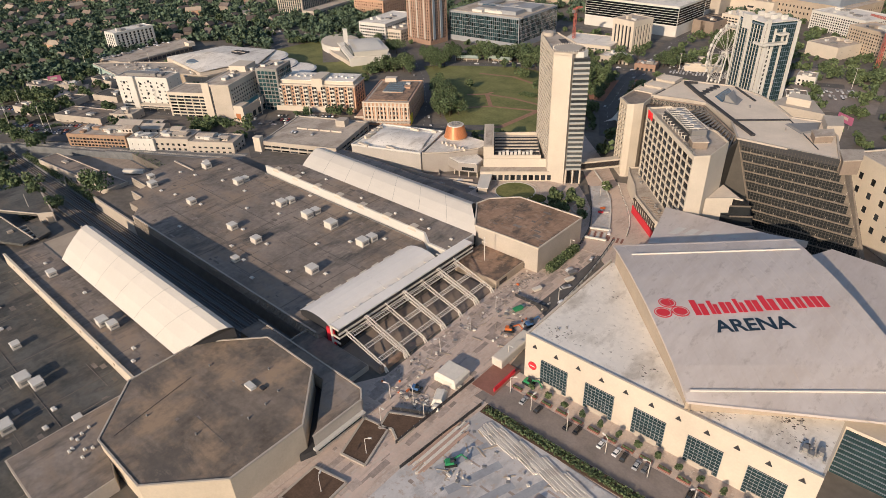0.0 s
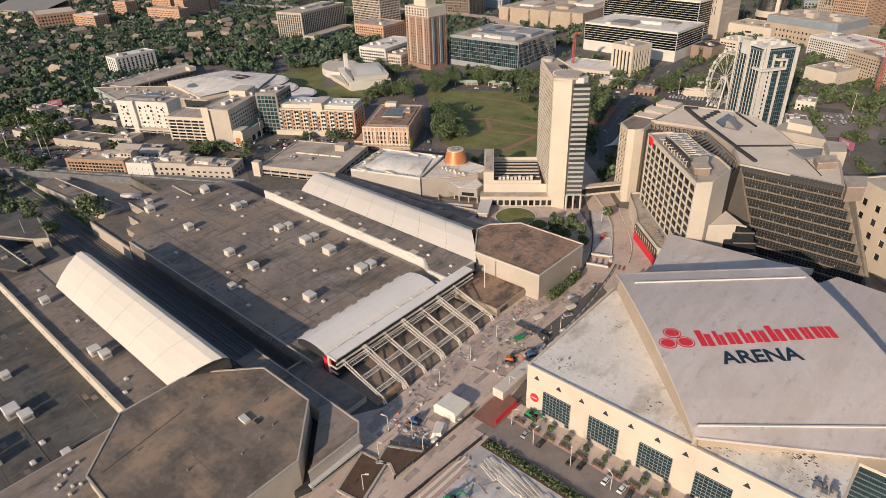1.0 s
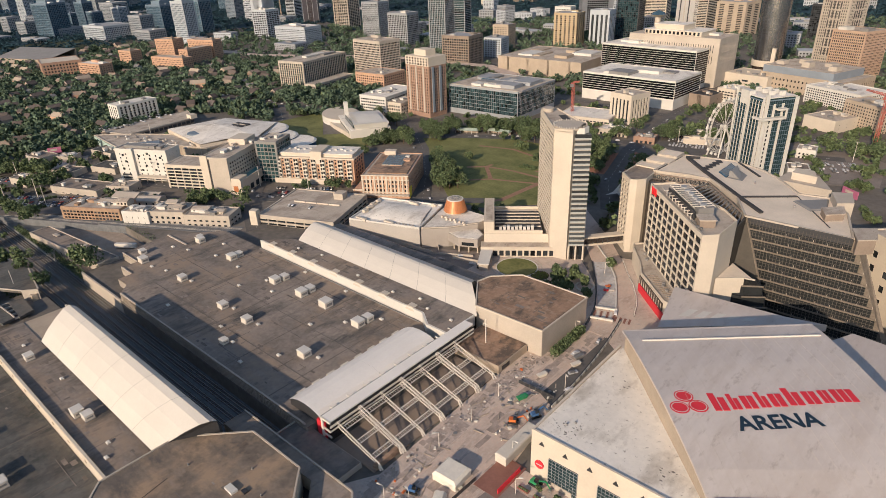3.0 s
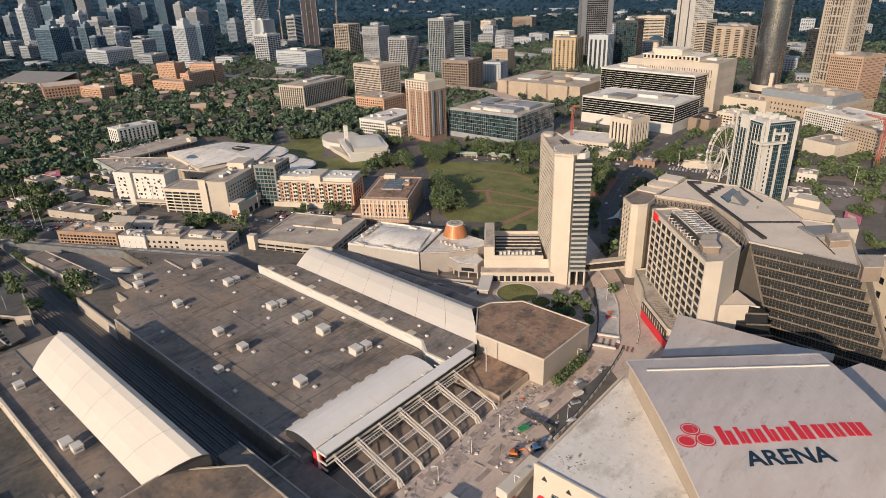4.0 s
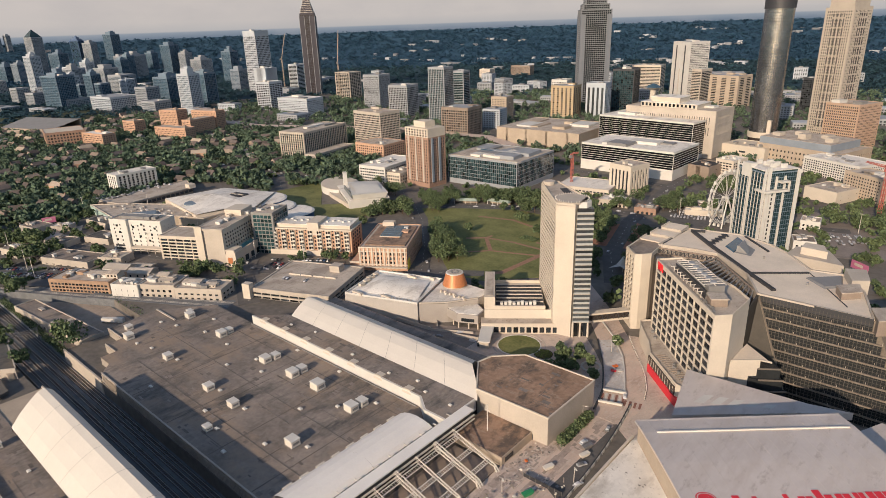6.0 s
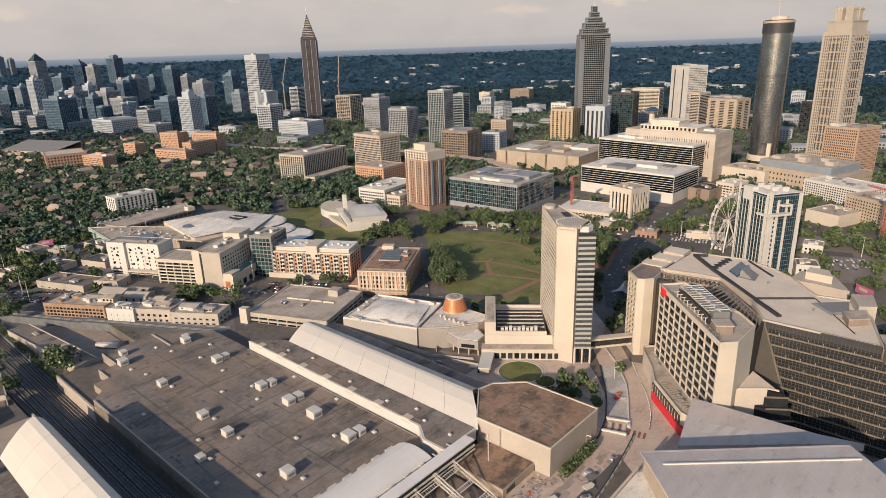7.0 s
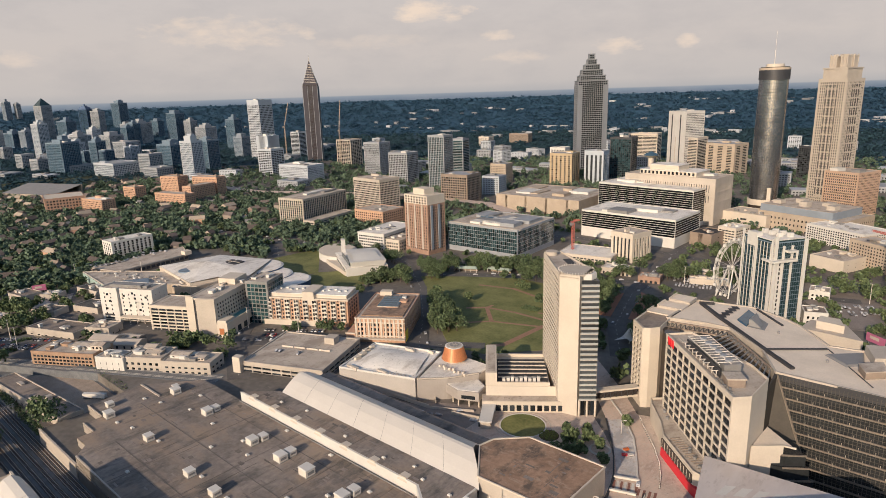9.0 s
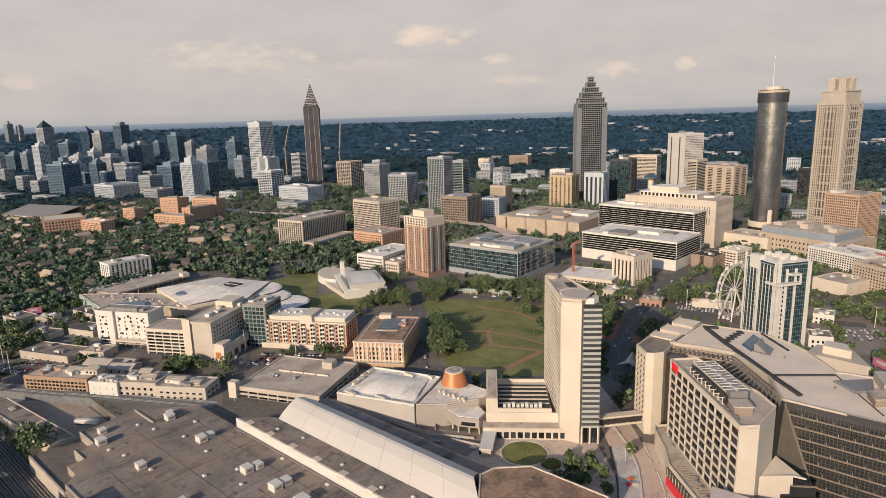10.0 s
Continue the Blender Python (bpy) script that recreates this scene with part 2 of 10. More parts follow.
# ---------------------------------------------------------------- mesh helpers
class G:
    """Vertices and faces gathered for one mesh."""

    def __init__(self):
        self.v, self.f = [], []

    def box(self, x0, x1, y0, y1, z0, z1, m=None):
        b = len(self.v)
        pts = [(x0, y0, z0), (x1, y0, z0), (x1, y1, z0), (x0, y1, z0), (x0, y0, z1), (x1, y0, z1), (x1, y1, z1), (x0, y1, z1)]
        self.v += [tuple(m @ Vector(p)) for p in pts] if m else pts
        self.f += [(b, b + 3, b + 2, b + 1), (b + 4, b + 5, b + 6, b + 7), (b, b + 1, b + 5, b + 4), (b + 1, b + 2, b + 6, b + 5),
                   (b + 2, b + 3, b + 7, b + 6), (b + 3, b, b + 4, b + 7)]
        return self

    def prism(self, poly, z0, z1, top=None):
        """An upright solid over poly (anticlockwise); top: another outline for its upper face."""
        b, n = len(self.v), len(poly)
        self.v += [(x, y, z0) for x, y in poly] + [(x, y, z1) for x, y in (top or poly)]
        self.f += [tuple(b + i for i in reversed(range(n))), tuple(b + n + i for i in range(n))]
        self.f += [(b + i, b + (i + 1) % n, b + n + (i + 1) % n, b + n + i) for i in range(n)]
        return self

    def loft(self, rows, close=False):
        """A skin through rows of points."""
        b, k = len(self.v), len(rows[0])
        for r in rows:
            self.v += [tuple(p) for p in r]
        for i in range(len(rows) - 1):
            for j in range(k if close else k - 1):
                a, c = b + i * k + j, b + i * k + (j + 1) % k
                self.f.append((a, c, c + k, a + k))
        return self

    def bar(self, p, q, r=0.3, r2=None):
        """A square bar from p to q."""
        p, q = Vector(p), Vector(q)
        d = (q - p).normalized()
        s = d.cross(Vector((0, 0, 1)))
        s = s.normalized() if s.length > 1e-3 else Vector((1, 0, 0))
        u = d.cross(s)
        b = len(self.v)
        for e, w in ((p, r), (q, r if r2 is None else r2)):
            self.v += [tuple(e + s * w * i + u * w * j) for i, j in ((-1, -1), (1, -1), (1, 1), (-1, 1))]
        self.f += [(b, b + 1, b + 2, b + 3), (b + 7, b + 6, b + 5, b + 4)] + [(b + i, b + 4 + i, b + 4 + (i + 1) % 4, b + (i + 1) % 4) for i in range(4)]
        return self

    def tube(self, x, y, z0, z1, r0, r1=None, n=12):
        b = len(self.v)
        r1 = r0 if r1 is None else r1
        for z, r in ((z0, r0), (z1, r1)):
            self.v += [(x + r * math.cos(2 * math.pi * i / n), y + r * math.sin(2 * math.pi * i / n), z) for i in range(n)]
        self.f += [tuple(b + i for i in reversed(range(n))), tuple(b + n + i for i in range(n))]
        self.f += [(b + i, b + (i + 1) % n, b + n + (i + 1) % n, b + n + i) for i in range(n)]
        return self

    def mesh(self, name, material):
        me = bpy.data.meshes.new(name)
        me.from_pydata(self.v, [], self.f)
        bm = bmesh.new()
        bm.from_mesh(me)
        bmesh.ops.recalc_face_normals(bm, faces=bm.faces)
        bm.to_mesh(me)
        bm.free()
        me.materials.append(material)
        return me


def part(name, g, material, parent=None, label="", kind=""):
    """One mesh object, under a thing or part if one is given."""
    ob = new(name, g.mesh(name, material) if isinstance(g, G) else g)
    ob.parent = parent
    return tagged(ob, label, kind=kind)


def root(name, label, category, m=None, group="", kind=""):
    ob = new(name)
    ob.empty_display_size = 1
    if m:
        ob.matrix_world = m
    return tagged(ob, label, category, group, kind)


def structure(name, g, material, label, category):
    return tagged(part(name, g, material), label, category, kind="structure")


BUILT = []      # (x, y, radius) kept free of trees


def taken(x, y, more=0.0):
    return any((x - a) ** 2 + (y - b) ** 2 < (r + more) ** 2 for a, b, r in BUILT)


def claim(cx, cy, w, d, rot):
    """Keep a rectangle free by discs along it."""
    a = radians(rot)
    s = min(w, d)
    nu, nv = max(1, round(w / s * 1.4)), max(1, round(d / s * 1.4))
    for i in range(nu):
        for j in range(nv):
            u, v = (i + 0.5) / nu * w - w / 2, (j + 0.5) / nv * d - d / 2
            BUILT.append((cx + u * math.cos(a) - v * math.sin(a), cy + u * math.sin(a) + v * math.cos(a), s * 0.56))


def lattice(w, d, z0, z1, floor, bay, pier, band, deep, sides="SENW", ends=1.0, base=0.0, cap=0.0):
    """Facade walls as sheets with real openings and reveals, set before the glass; and the openings."""
    g, holes = G(), []
    n = max(1, round((z1 - z0 - base - cap) / floor))
    fh = (z1 - z0 - base - cap) / n
    for s in sides:
        ln = w if s in "SN" else d
        ang = {"S": 0, "E": 90, "N": 180, "W": 270}[s]
        off = (d if s in "SN" else w) / 2
        m = pose(0, 0, 0, 0, 0, ang) @ Matrix.Translation((0, -off, 0))
        nb = max(1, round((ln - 2 * ends) / bay))
        bw = (ln - 2 * ends) / nb
        L = ln / 2 + deep * 0.5
        xs, zs = [-L], [z0]
        for j in range(nb):
            c = -ln / 2 + ends + (j + 0.5) * bw
            xs += [c - (bw - pier) / 2, c + (bw - pier) / 2]
        for i in range(n):
            a = z0 + base + i * fh + 0.02
            zs += [a, a + fh - band - 0.04]
        xs, zs = xs + [L], zs + [z1]
        b, k = len(g.v), len(xs)
        g.v += [tuple(m @ Vector((x, -deep, z))) for z in zs for x in xs]
        for i in range(len(zs) - 1):
            for j in range(k - 1):
                q = (b + i * k + j, b + i * k + j + 1, b + (i + 1) * k + j + 1, b + (i + 1) * k + j)
                if i % 2 and j % 2:
                    c = len(g.v)
                    g.v += [tuple(m @ Vector((x, 0.05, z))) for x, z in ((xs[j], zs[i]), (xs[j + 1], zs[i]), (xs[j + 1], zs[i + 1]), (xs[j], zs[i + 1]))]
                    g.f += [(q[e], q[(e + 1) % 4], c + (e + 1) % 4, c + e) for e in range(4)]
                    holes.append((m, (xs[j] + xs[j + 1]) / 2, zs[i], xs[j + 1] - xs[j], zs[i + 1] - zs[i]))
                else:
                    g.f.append(q)
        c = len(g.v)
        top = len(zs) - 1
        g.v += [tuple(m @ Vector(p)) for p in ((-L, 0.2, z0), (-L, 0.2, z1), (L, 0.2, z1), (L, 0.2, z0))]
        corner = (b, b + top * k, b + top * k + k - 1, b + k - 1)
        g.f += [(corner[0], corner[1], c + 1, c), (corner[1], corner[2], c + 2, c + 1), (corner[2], corner[3], c + 3, c + 2)]
    return g, holes


def plan_wall(parent, p, q, z0, z1, cols, rows, pier, band, deep, wall, glass=None, ends=1.0, base=0.0, cap=0.0, single=True, mullion=None):
    """A pierced wall standing proud of the plan edge p-q (anticlockwise plan), with reveals and panes."""
    d = Vector((q[0] - p[0], q[1] - p[1], 0))
    L = d.length
    m = Matrix.Translation((p[0], p[1], 0)) @ Matrix.Rotation(math.atan2(d.y, d.x), 4, "Z")
    bay, floor = (L - 2 * ends + pier) / cols, (z1 - z0 - base - cap + band) / rows
    xs, zs = [0.0], [z0]
    for i in range(cols):
        xs += [ends + i * bay, ends + (i + 1) * bay - pier]
    for j in range(rows):
        zs += [z0 + base + j * floor, z0 + base + (j + 1) * floor - band]
    xs, zs = xs + [L], zs + [z1]
    g, k = G(), len(xs)
    g.v = [tuple(m @ Vector((x, -deep, z))) for z in zs for x in xs]
    panes, bars = G(), G()
    pw, ph = bay - pier, floor - band
    pane = G().box(-pw / 2 - 0.05, pw / 2 + 0.05, -0.05, 0.05, -0.05, ph + 0.05).mesh("window", glass or GLASSO) if single else None
    for i in range(len(zs) - 1):
        for j in range(k - 1):
            c = (i * k + j, i * k + j + 1, (i + 1) * k + j + 1, (i + 1) * k + j)
            if i % 2 and j % 2:
                b = len(g.v)
                g.v += [tuple(m @ Vector((x, 0.05, z))) for x, z in ((xs[j], zs[i]), (xs[j + 1], zs[i]), (xs[j + 1], zs[i + 1]), (xs[j], zs[i + 1]))]
                g.f += [(c[e], c[(e + 1) % 4], b + (e + 1) % 4, b + e) for e in range(4)]
                if single:
                    o = new("window", pane)
                    o.parent = parent
                    o.matrix_basis = m @ Matrix.Translation(((xs[j] + xs[j + 1]) / 2, -0.06, zs[i]))
                else:
                    panes.box(xs[j] - 0.05, xs[j + 1] + 0.05, -0.12, 0.0, zs[i], zs[i + 1], m)
                if mullion:
                    xm = (xs[j] + xs[j + 1]) / 2
                    bars.box(xm - 0.12, xm + 0.12, -0.3, -0.1, zs[i], zs[i + 1], m).box(xs[j], xs[j + 1], -0.3, -0.1, zs[i] + ph * 0.3, zs[i] + ph * 0.3 + 0.14, m)
            else:
                g.f.append(c)
    b, top = len(g.v), len(zs) - 1
    g.v += [tuple(m @ Vector(e)) for e in ((0, 0.2, z0), (0, 0.2, z1), (L, 0.2, z1), (L, 0.2, z0))]
    e = (0, top * k, top * k + k - 1, k - 1)
    g.f += [(e[0], e[1], b + 1, b), (e[1], e[2], b + 2, b + 1), (e[2], e[3], b + 3, b + 2)]
    part("window_wall", g, wall, parent)
    if not single:
        part("glazing", panes, glass, parent, kind="stuff")
    if mullion:
        part("window_bar", bars, mullion, parent, "thin dark window bars", "stuff")
    return m


def plan_rim(parent, poly, z0, z1, t, material, name="parapet"):
    """A parapet along a closed plan, one piece for each side."""
    n = len(poly)
    for i in range(n):
        (x0, y0), (x1, y1) = poly[i], poly[(i + 1) % n]
        L = math.hypot(x1 - x0, y1 - y0)
        part(name, G().box(-0.02, L + 0.02, 0, t, z0, z1 + 0.004 * i, Matrix.Translation((x0, y0, 0)) @ Matrix.Rotation(math.atan2(y1 - y0, x1 - x0), 4, "Z")), material, parent)


def rim(w, d, t, z0, z1):
    """A low wall round a rectangle, in one piece."""
    g = G()
    def loop(a, b, z):
        return [(-a, -b, z), (a, -b, z), (a, b, z), (-a, b, z)]
    o, i = (w / 2, d / 2), (w / 2 - t, d / 2 - t)
    return g.loft([loop(*o, z0), loop(*o, z1), loop(*i, z1), loop(*i, z0)], True)


def building(name, label, x, y, w, d, rot, h, wall=CREAM, glass=GLASS, floor=3.6, bay=4.0, pier=1.2, band=1.3, deep=0.4, roof=TANR, z0=0.0,
             sides="SENW", ends=1.2, base=0.0, cap=1.2, units=3, near=False, seed=1, parapet=0.7, category="building", group="", free=True):
    """A block with its wall, storeys, panes, flat roof behind a parapet and plant on the roof."""
    r = root(name, label, category, pose(x, y, z0, 0, 0, rot), group)
    if free:
        claim(x, y, w + 3, d + 3, rot)
    rnd = random.Random(seed)
    core = G().box(-w / 2, w / 2, -d / 2, d / 2, -1, h - 0.6)
    part("core", core, wall, r)
    g, holes = lattice(w, d, 0, h, floor, bay, pier, band, deep, sides, ends, base, cap)
    part("wall", g, wall, r)
    part("parapet", rim(w + deep * 1.5, d + deep * 1.5, 0.35 + deep, h - 0.3, h + parapet), wall, r)
    if near and len(holes) <= 300:
        shared = {}
        for m, cx, cz, pw, ph in holes:
            key = (round(pw, 2), round(ph, 2))
            if key not in shared:
                k = G().box(-pw / 2 - 0.05, pw / 2 + 0.05, -0.08, 0.05, 0, ph)
                shared[key] = k.mesh("window", GLASSO if glass is GLASS else TEALO if glass is TEAL else glass)
            o = new("window", shared[key])
            o.parent = r
            o.matrix_basis = m @ Matrix.Translation((cx, -0.02, cz))
    else:
        k = G()
        for m, cx, cz, pw, ph in holes:
            k.box(cx - pw / 2 - 0.05, cx + pw / 2 + 0.05, -0.08, 0.05, cz, cz + ph, m)
        part("glazing", k, glass, r, kind="stuff")
    part("roof", G().box(-w / 2 + 0.2, w / 2 - 0.2, -d / 2 + 0.2, d / 2 - 0.2, h - 0.5, h + 0.05), roof, r)
    for i in range(units * 2 if near else units):
        uw, ud, uh = rnd.uniform(0.1, 0.3) * w, rnd.uniform(0.12, 0.35) * d, rnd.uniform(1.5, 4.2)
        if near:
            uw, ud, uh = min(uw, rnd.uniform(2, 8)), min(ud, rnd.uniform(2, 6)), min(uh, rnd.uniform(1.0, 3.2))
        ux, uy = rnd.uniform(-0.32, 0.32) * w, rnd.uniform(-0.3, 0.3) * d
        u = G().box(ux - uw / 2, ux + uw / 2, uy - ud / 2, uy + ud / 2, h, h + uh)
        u.box(ux - uw / 2 - 0.2, ux + uw / 2 + 0.2, uy - ud / 2 - 0.2, uy + ud / 2 + 0.2, h + uh - 0.4, h + uh + 0.05 + i * 0.004)
        part("roof_unit", u, rnd.choice((wall, GREYM, WHITE)), r)
    return r


# ---------------------------------------------------------------- ground
# Far ground is lifted so its edge meets the horizon in the camera's view.
def rise(x, y):
    r = math.hypot(x, y)
    z = 0.0 if r < 3200 else 138.0 * min(1.0, (r - 3200) / 1600) ** 1.4
    return z + 3.0 * noise.noise((x * 0.0015, y * 0.0015, 0.3)) * min(1, max(0, (r - 900) / 900))


def ground_z(x, y):
    if -760 < x < -198 and 94 < y < 120:
        return -8.0
    if -700 < x < -424 and 66 < y < 172:
        return -6.0
    return rise(x, y)


def sheet_grid(lo, hi, extra):
    v, s = [], lo
    while s < hi:
        v.append(s)
        s += 25 if abs(s) < 900 else 70 if abs(s) < 2500 else 160
    return sorted(set(v + [hi] + extra))


gx = sheet_grid(-4840, 4840, [-760.1, -760, -700.1, -700, -424.1, -424, -198.1, -198])
gy = sheet_grid(-4840, 4840, [65.9, 66, 93.9, 94, 119.9, 120, 171.9, 172])
gv = [(x, y, ground_z(x + 0.01, y + 0.01) if r_ok else 0) for y in gy for x in gx for r_ok in (True,)]
gf = []
nx = len(gx)
for j in range(len(gy) - 1):
    for i in range(nx - 1):
        gf.append((j * nx + i, j * nx + i + 1, (j + 1) * nx + i + 1, (j + 1) * nx + i))
me = bpy.data.meshes.new("ground")
me.from_pydata(gv, [], gf)
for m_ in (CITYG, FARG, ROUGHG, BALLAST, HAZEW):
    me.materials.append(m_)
# Far faces take the haze-blue materials.
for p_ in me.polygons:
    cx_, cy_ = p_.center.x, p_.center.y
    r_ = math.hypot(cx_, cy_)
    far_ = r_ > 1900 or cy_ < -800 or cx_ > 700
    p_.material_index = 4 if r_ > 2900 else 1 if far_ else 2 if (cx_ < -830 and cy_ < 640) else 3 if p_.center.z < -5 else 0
ground = tagged(new("ground", me), "city ground with streets, lots and far woodland raised to fit the view", "ground", kind="structure")


SHEETS = [0]


def sheet(name, poly, z, material, label, category, thick=0.3):
    SHEETS[0] += 1
    z += 0.003 * SHEETS[0]
    return structure(name, G().prism(poly, z - thick, z), material, label, category)


sheet("road_1", [(-139, 40), (-116, 40), (-112, 150), (-116, 184), (-124, 231), (-128, 262), (-139, 262), (-139, 186)], 0.06, ROADC, "dusty pale concrete viaduct street under repair", "road")
sheet("road_2", [(-139, 262.05), (-126, 262.05), (-122, 279), (-128.5, 299), (-141, 320), (-160, 345), (-180, 368), (-222, 408), (-230, 400), (-190, 352), (-173.7, 332), (-160.3, 312), (-153.2, 300), (-144.6, 282.6)], 0.13, ROADC, "curving pale concrete street with traffic cones", "road")
sheet("pavement_12", [(-144.2, 284.5), (-135.4, 288), (-145.4, 308), (-153, 322), (-166, 338), (-173, 331.5), (-159.7, 311.6), (-152.6, 299.6)], 0.3, SLABM, "smooth pale concrete island between the lanes", "pavement")
sheet("pavement_13", [(-334, 252), (-240, 252), (-212, 275), (-222, 300), (-240, 300), (-262, 288), (-276, 276), (-324, 262)], 0.09, DRIVE, "grey service yard behind the vault", "pavement")
sheet("pavement_14", [(-700, 167), (-672, 160), (-652, 200), (-665, 216), (-700, 232)], 0.1, PAVE, "tan gravel lot among sheds", "pavement")
sheet("pavement_15", [(-135, 620), (-100, 562), (-60, 580), (-66, 650), (-120, 690), (-150, 680)], 0.1, DRIVE, "worn asphalt car park behind the offices", "pavement")
sheet("pavement_1", [(-160, 40), (-139.05, 40), (-139.05, 262), (-152, 262), (-152, 200), (-150, 125), (-160, 108)], 0.16, PAVE, "tan paved forecourt with brick planting beds", "pavement")
sheet("pavement_2", [(-115.9, 40), (20, 40), (20, 162), (-109, 162), (-112.1, 150)], 0.12, PAVE, "paved plaza before the arena", "pavement")
sheet("pavement_3", [(-230, 268), (-150, 268), (-139.5, 264), (-152, 300), (-168, 318), (-196, 345), (-230, 318)], 0.14, PAVE, "tan paved hotel plaza with round lawn", "pavement")
sheet("road_3", [(-150, 352), (-112, 302), (-88, 276), (-112, 250), (-127.9, 262), (-133.9, 292), (-151.9, 322), (-172, 345)], 0.10, PAVE, "tan street edge below the hotel", "pavement")
sheet("road_4", [(-114, 139.5), (20, 139.5), (20, 152), (-112, 152)], 0.22, DRIVE, "worn asphalt drive with parked cars before the arena", "road", 0.2)
sheet("pavement_4", [(-112, 60), (20, 60), (20, 133), (-55, 133), (-107, 136), (-112, 95)], 0.35, SLABM, "bare grey construction slab with stacked pipes", "pavement")
sheet("pavement_5", [(-119, 144), (-108, 144), (-108, 163), (-119, 163)], 0.30, REDPAVE, "red brick crossing and forecourt", "pavement", 0.2)
sheet("road_5", [(-128.5, 204), (-120.6, 200), (-120.4, 217), (-124, 244), (-125.4, 262), (-127, 262), (-127.5, 240)], 0.2, ASPHALT, "dark asphalt slip lane beside a curved rail", "road", 0.1)

# streets further off: centre line, width
def street(pts, wide, material=ASPHALT, z=0.12, label="grey asphalt city street", name="road_6", marks=True):
    g, dash = G(), G()
    for (x0, y0), (x1, y1) in zip(pts, pts[1:]):
        a, L = math.atan2(y1 - y0, x1 - x0), math.hypot(x1 - x0, y1 - y0)
        SHEETS[0] += 1
        m = Matrix.Translation((x0, y0, z + 0.006 * SHEETS[0])) @ Matrix.Rotation(a, 4, "Z")
        g.box(-wide / 3, L + wide / 3, -wide / 2, wide / 2, -0.2, 0, m)
        BUILT.extend((x0 + (x1 - x0) * k / 12, y0 + (y1 - y0) * k / 12, wide / 2 + L / 40) for k in range(13))
        if marks:
            for k in range(int(L / 9)):
                dash.box(k * 9, k * 9 + 3, -0.12, 0.12, 0, 0.02, m)
    r = structure(name, g, material, label, "road")
    if dash.v:
        part("lane_mark", dash, WHITE, r, "worn white lane dashes", "stuff")
    return r


street([(-395, 232), (-450, 262), (-520, 330), (-590, 400), (-700, 470)], 15)
street([(-640, 196), (-560, 228), (-470, 262), (-360, 330), (-296, 372)], 11, name="road_7")
street([(-478, 470), (-420, 510), (-330, 560), (-240, 600), (-100, 640)], 13, name="road_8")
street([(-330, 342), (-372, 392), (-430, 450), (-500, 505), (-640, 570)], 12, name="road_9")
street([(-208, 420), (-236, 470), (-262, 560), (-282, 700), (-290, 860)], 14, name="road_10")
street([(-900, 470), (-760, 470), (-640, 500), (-560, 620), (-420, 720), (-250, 700), (-60, 690)], 13, name="road_11")
street([(-1300, 690), (-1100, 700), (-950, 770), (-820, 822), (-640, 830), (-560, 790)], 22, ROADC, 6.0, "pale concrete motorway on an embankment", "road_12", False)

# park
sheet("lawn", [(-455, 477), (-332, 372), (-314, 358), (-285, 362), (-252, 396), (-268, 440), (-300, 480), (-340, 530), (-400, 530), (-436, 506)], 0.10, GRASS, "mown park lawn crossed by brick paths", "lawn")
def path(pts, wide, name, z=0.2, material=None, label="reddish brick park path"):
    g = G()
    for (x0, y0), (x1, y1) in zip(pts, pts[1:]):
        a, L = math.atan2(y1 - y0, x1 - x0), math.hypot(x1 - x0, y1 - y0)
        g.box(-wide * 0.3, L + wide * 0.3, -wide / 2, wide / 2, -0.25, 0, Matrix.Translation((x0, y0, z + 0.004 * len(g.f))) @ Matrix.Rotation(a, 4, "Z"))
    return structure(name, g, material or PATHM, label, "path")
PATHM = mat("brick_path", (0.30, 0.17, 0.11), 0.9, vary=0.2, scale=0.3)
path([(-446, 466), (-437, 489), (-388, 490), (-354, 499), (-300, 486), (-268, 470)], 3.6, "path")
path([(-381, 473), (-388, 490)], 3.0, "path", 0.21)
path([(-341, 482), (-342, 449), (-343, 442)], 3.0, "path", 0.22)
path([(-343, 442), (-299, 457), (-276, 462)], 3.0, "path", 0.23)
path([(-356, 431), (-343, 442), (-319.5, 417.6)], 3.6, "path", 0.24)
path([(-343, 442), (-316, 446), (-289, 445), (-266, 447)], 3.0, "path", 0.25)
path([(-356, 398), (-332.6, 404.5), (-319.5, 417.6), (-300, 424), (-268, 436)], 2.6, "path", 0.26)
path([(-290, 376), (-283, 384), (-280, 432), (-268, 446)], 5.0, "path", 0.27)
sheet("lawn", [(-648, 430), (-560, 392), (-556, 424), (-640, 492)], 0.10, GRASS, "mown green lawn beside the white museum", "lawn")
sheet("pavement_6", [(-282, 530), (-262, 482), (-226, 490), (-222, 540), (-255, 560)], 0.12, mat("terracotta_plaza", (0.36, 0.17, 0.11), 0.9, vary=0.2, scale=0.1), "terracotta brick fountain plaza", "pavement")
for bx, by, br in ((-375, 445, 85), (-300, 410, 55), (-330, 395, 40), (-300, 470, 40), (-395, 500, 35), (-600, 440, 45), (-250, 520, 38), (-205, 300, 40), (-110, 240, 110), (-280, 150, 130), (-400, 110, 60), (-420, 165, 70), (-500, 140, 55)):
    BUILT.append((bx, by, br))

sheet("lawn", [(-556, 424), (-552, 394), (-500, 384), (-478, 440), (-520, 462)], 0.11, GRASS, "mown green lawn below the museum terrace", "lawn")
sheet("pavement_11", [(-540, 121), (-425, 121), (-425, 170), (-512, 170)], -5.9, mat("yard_dirt", (0.36, 0.29, 0.23), 0.95, vary=0.3, scale=0.1), "tan gravel yard beside the hall", "yard")

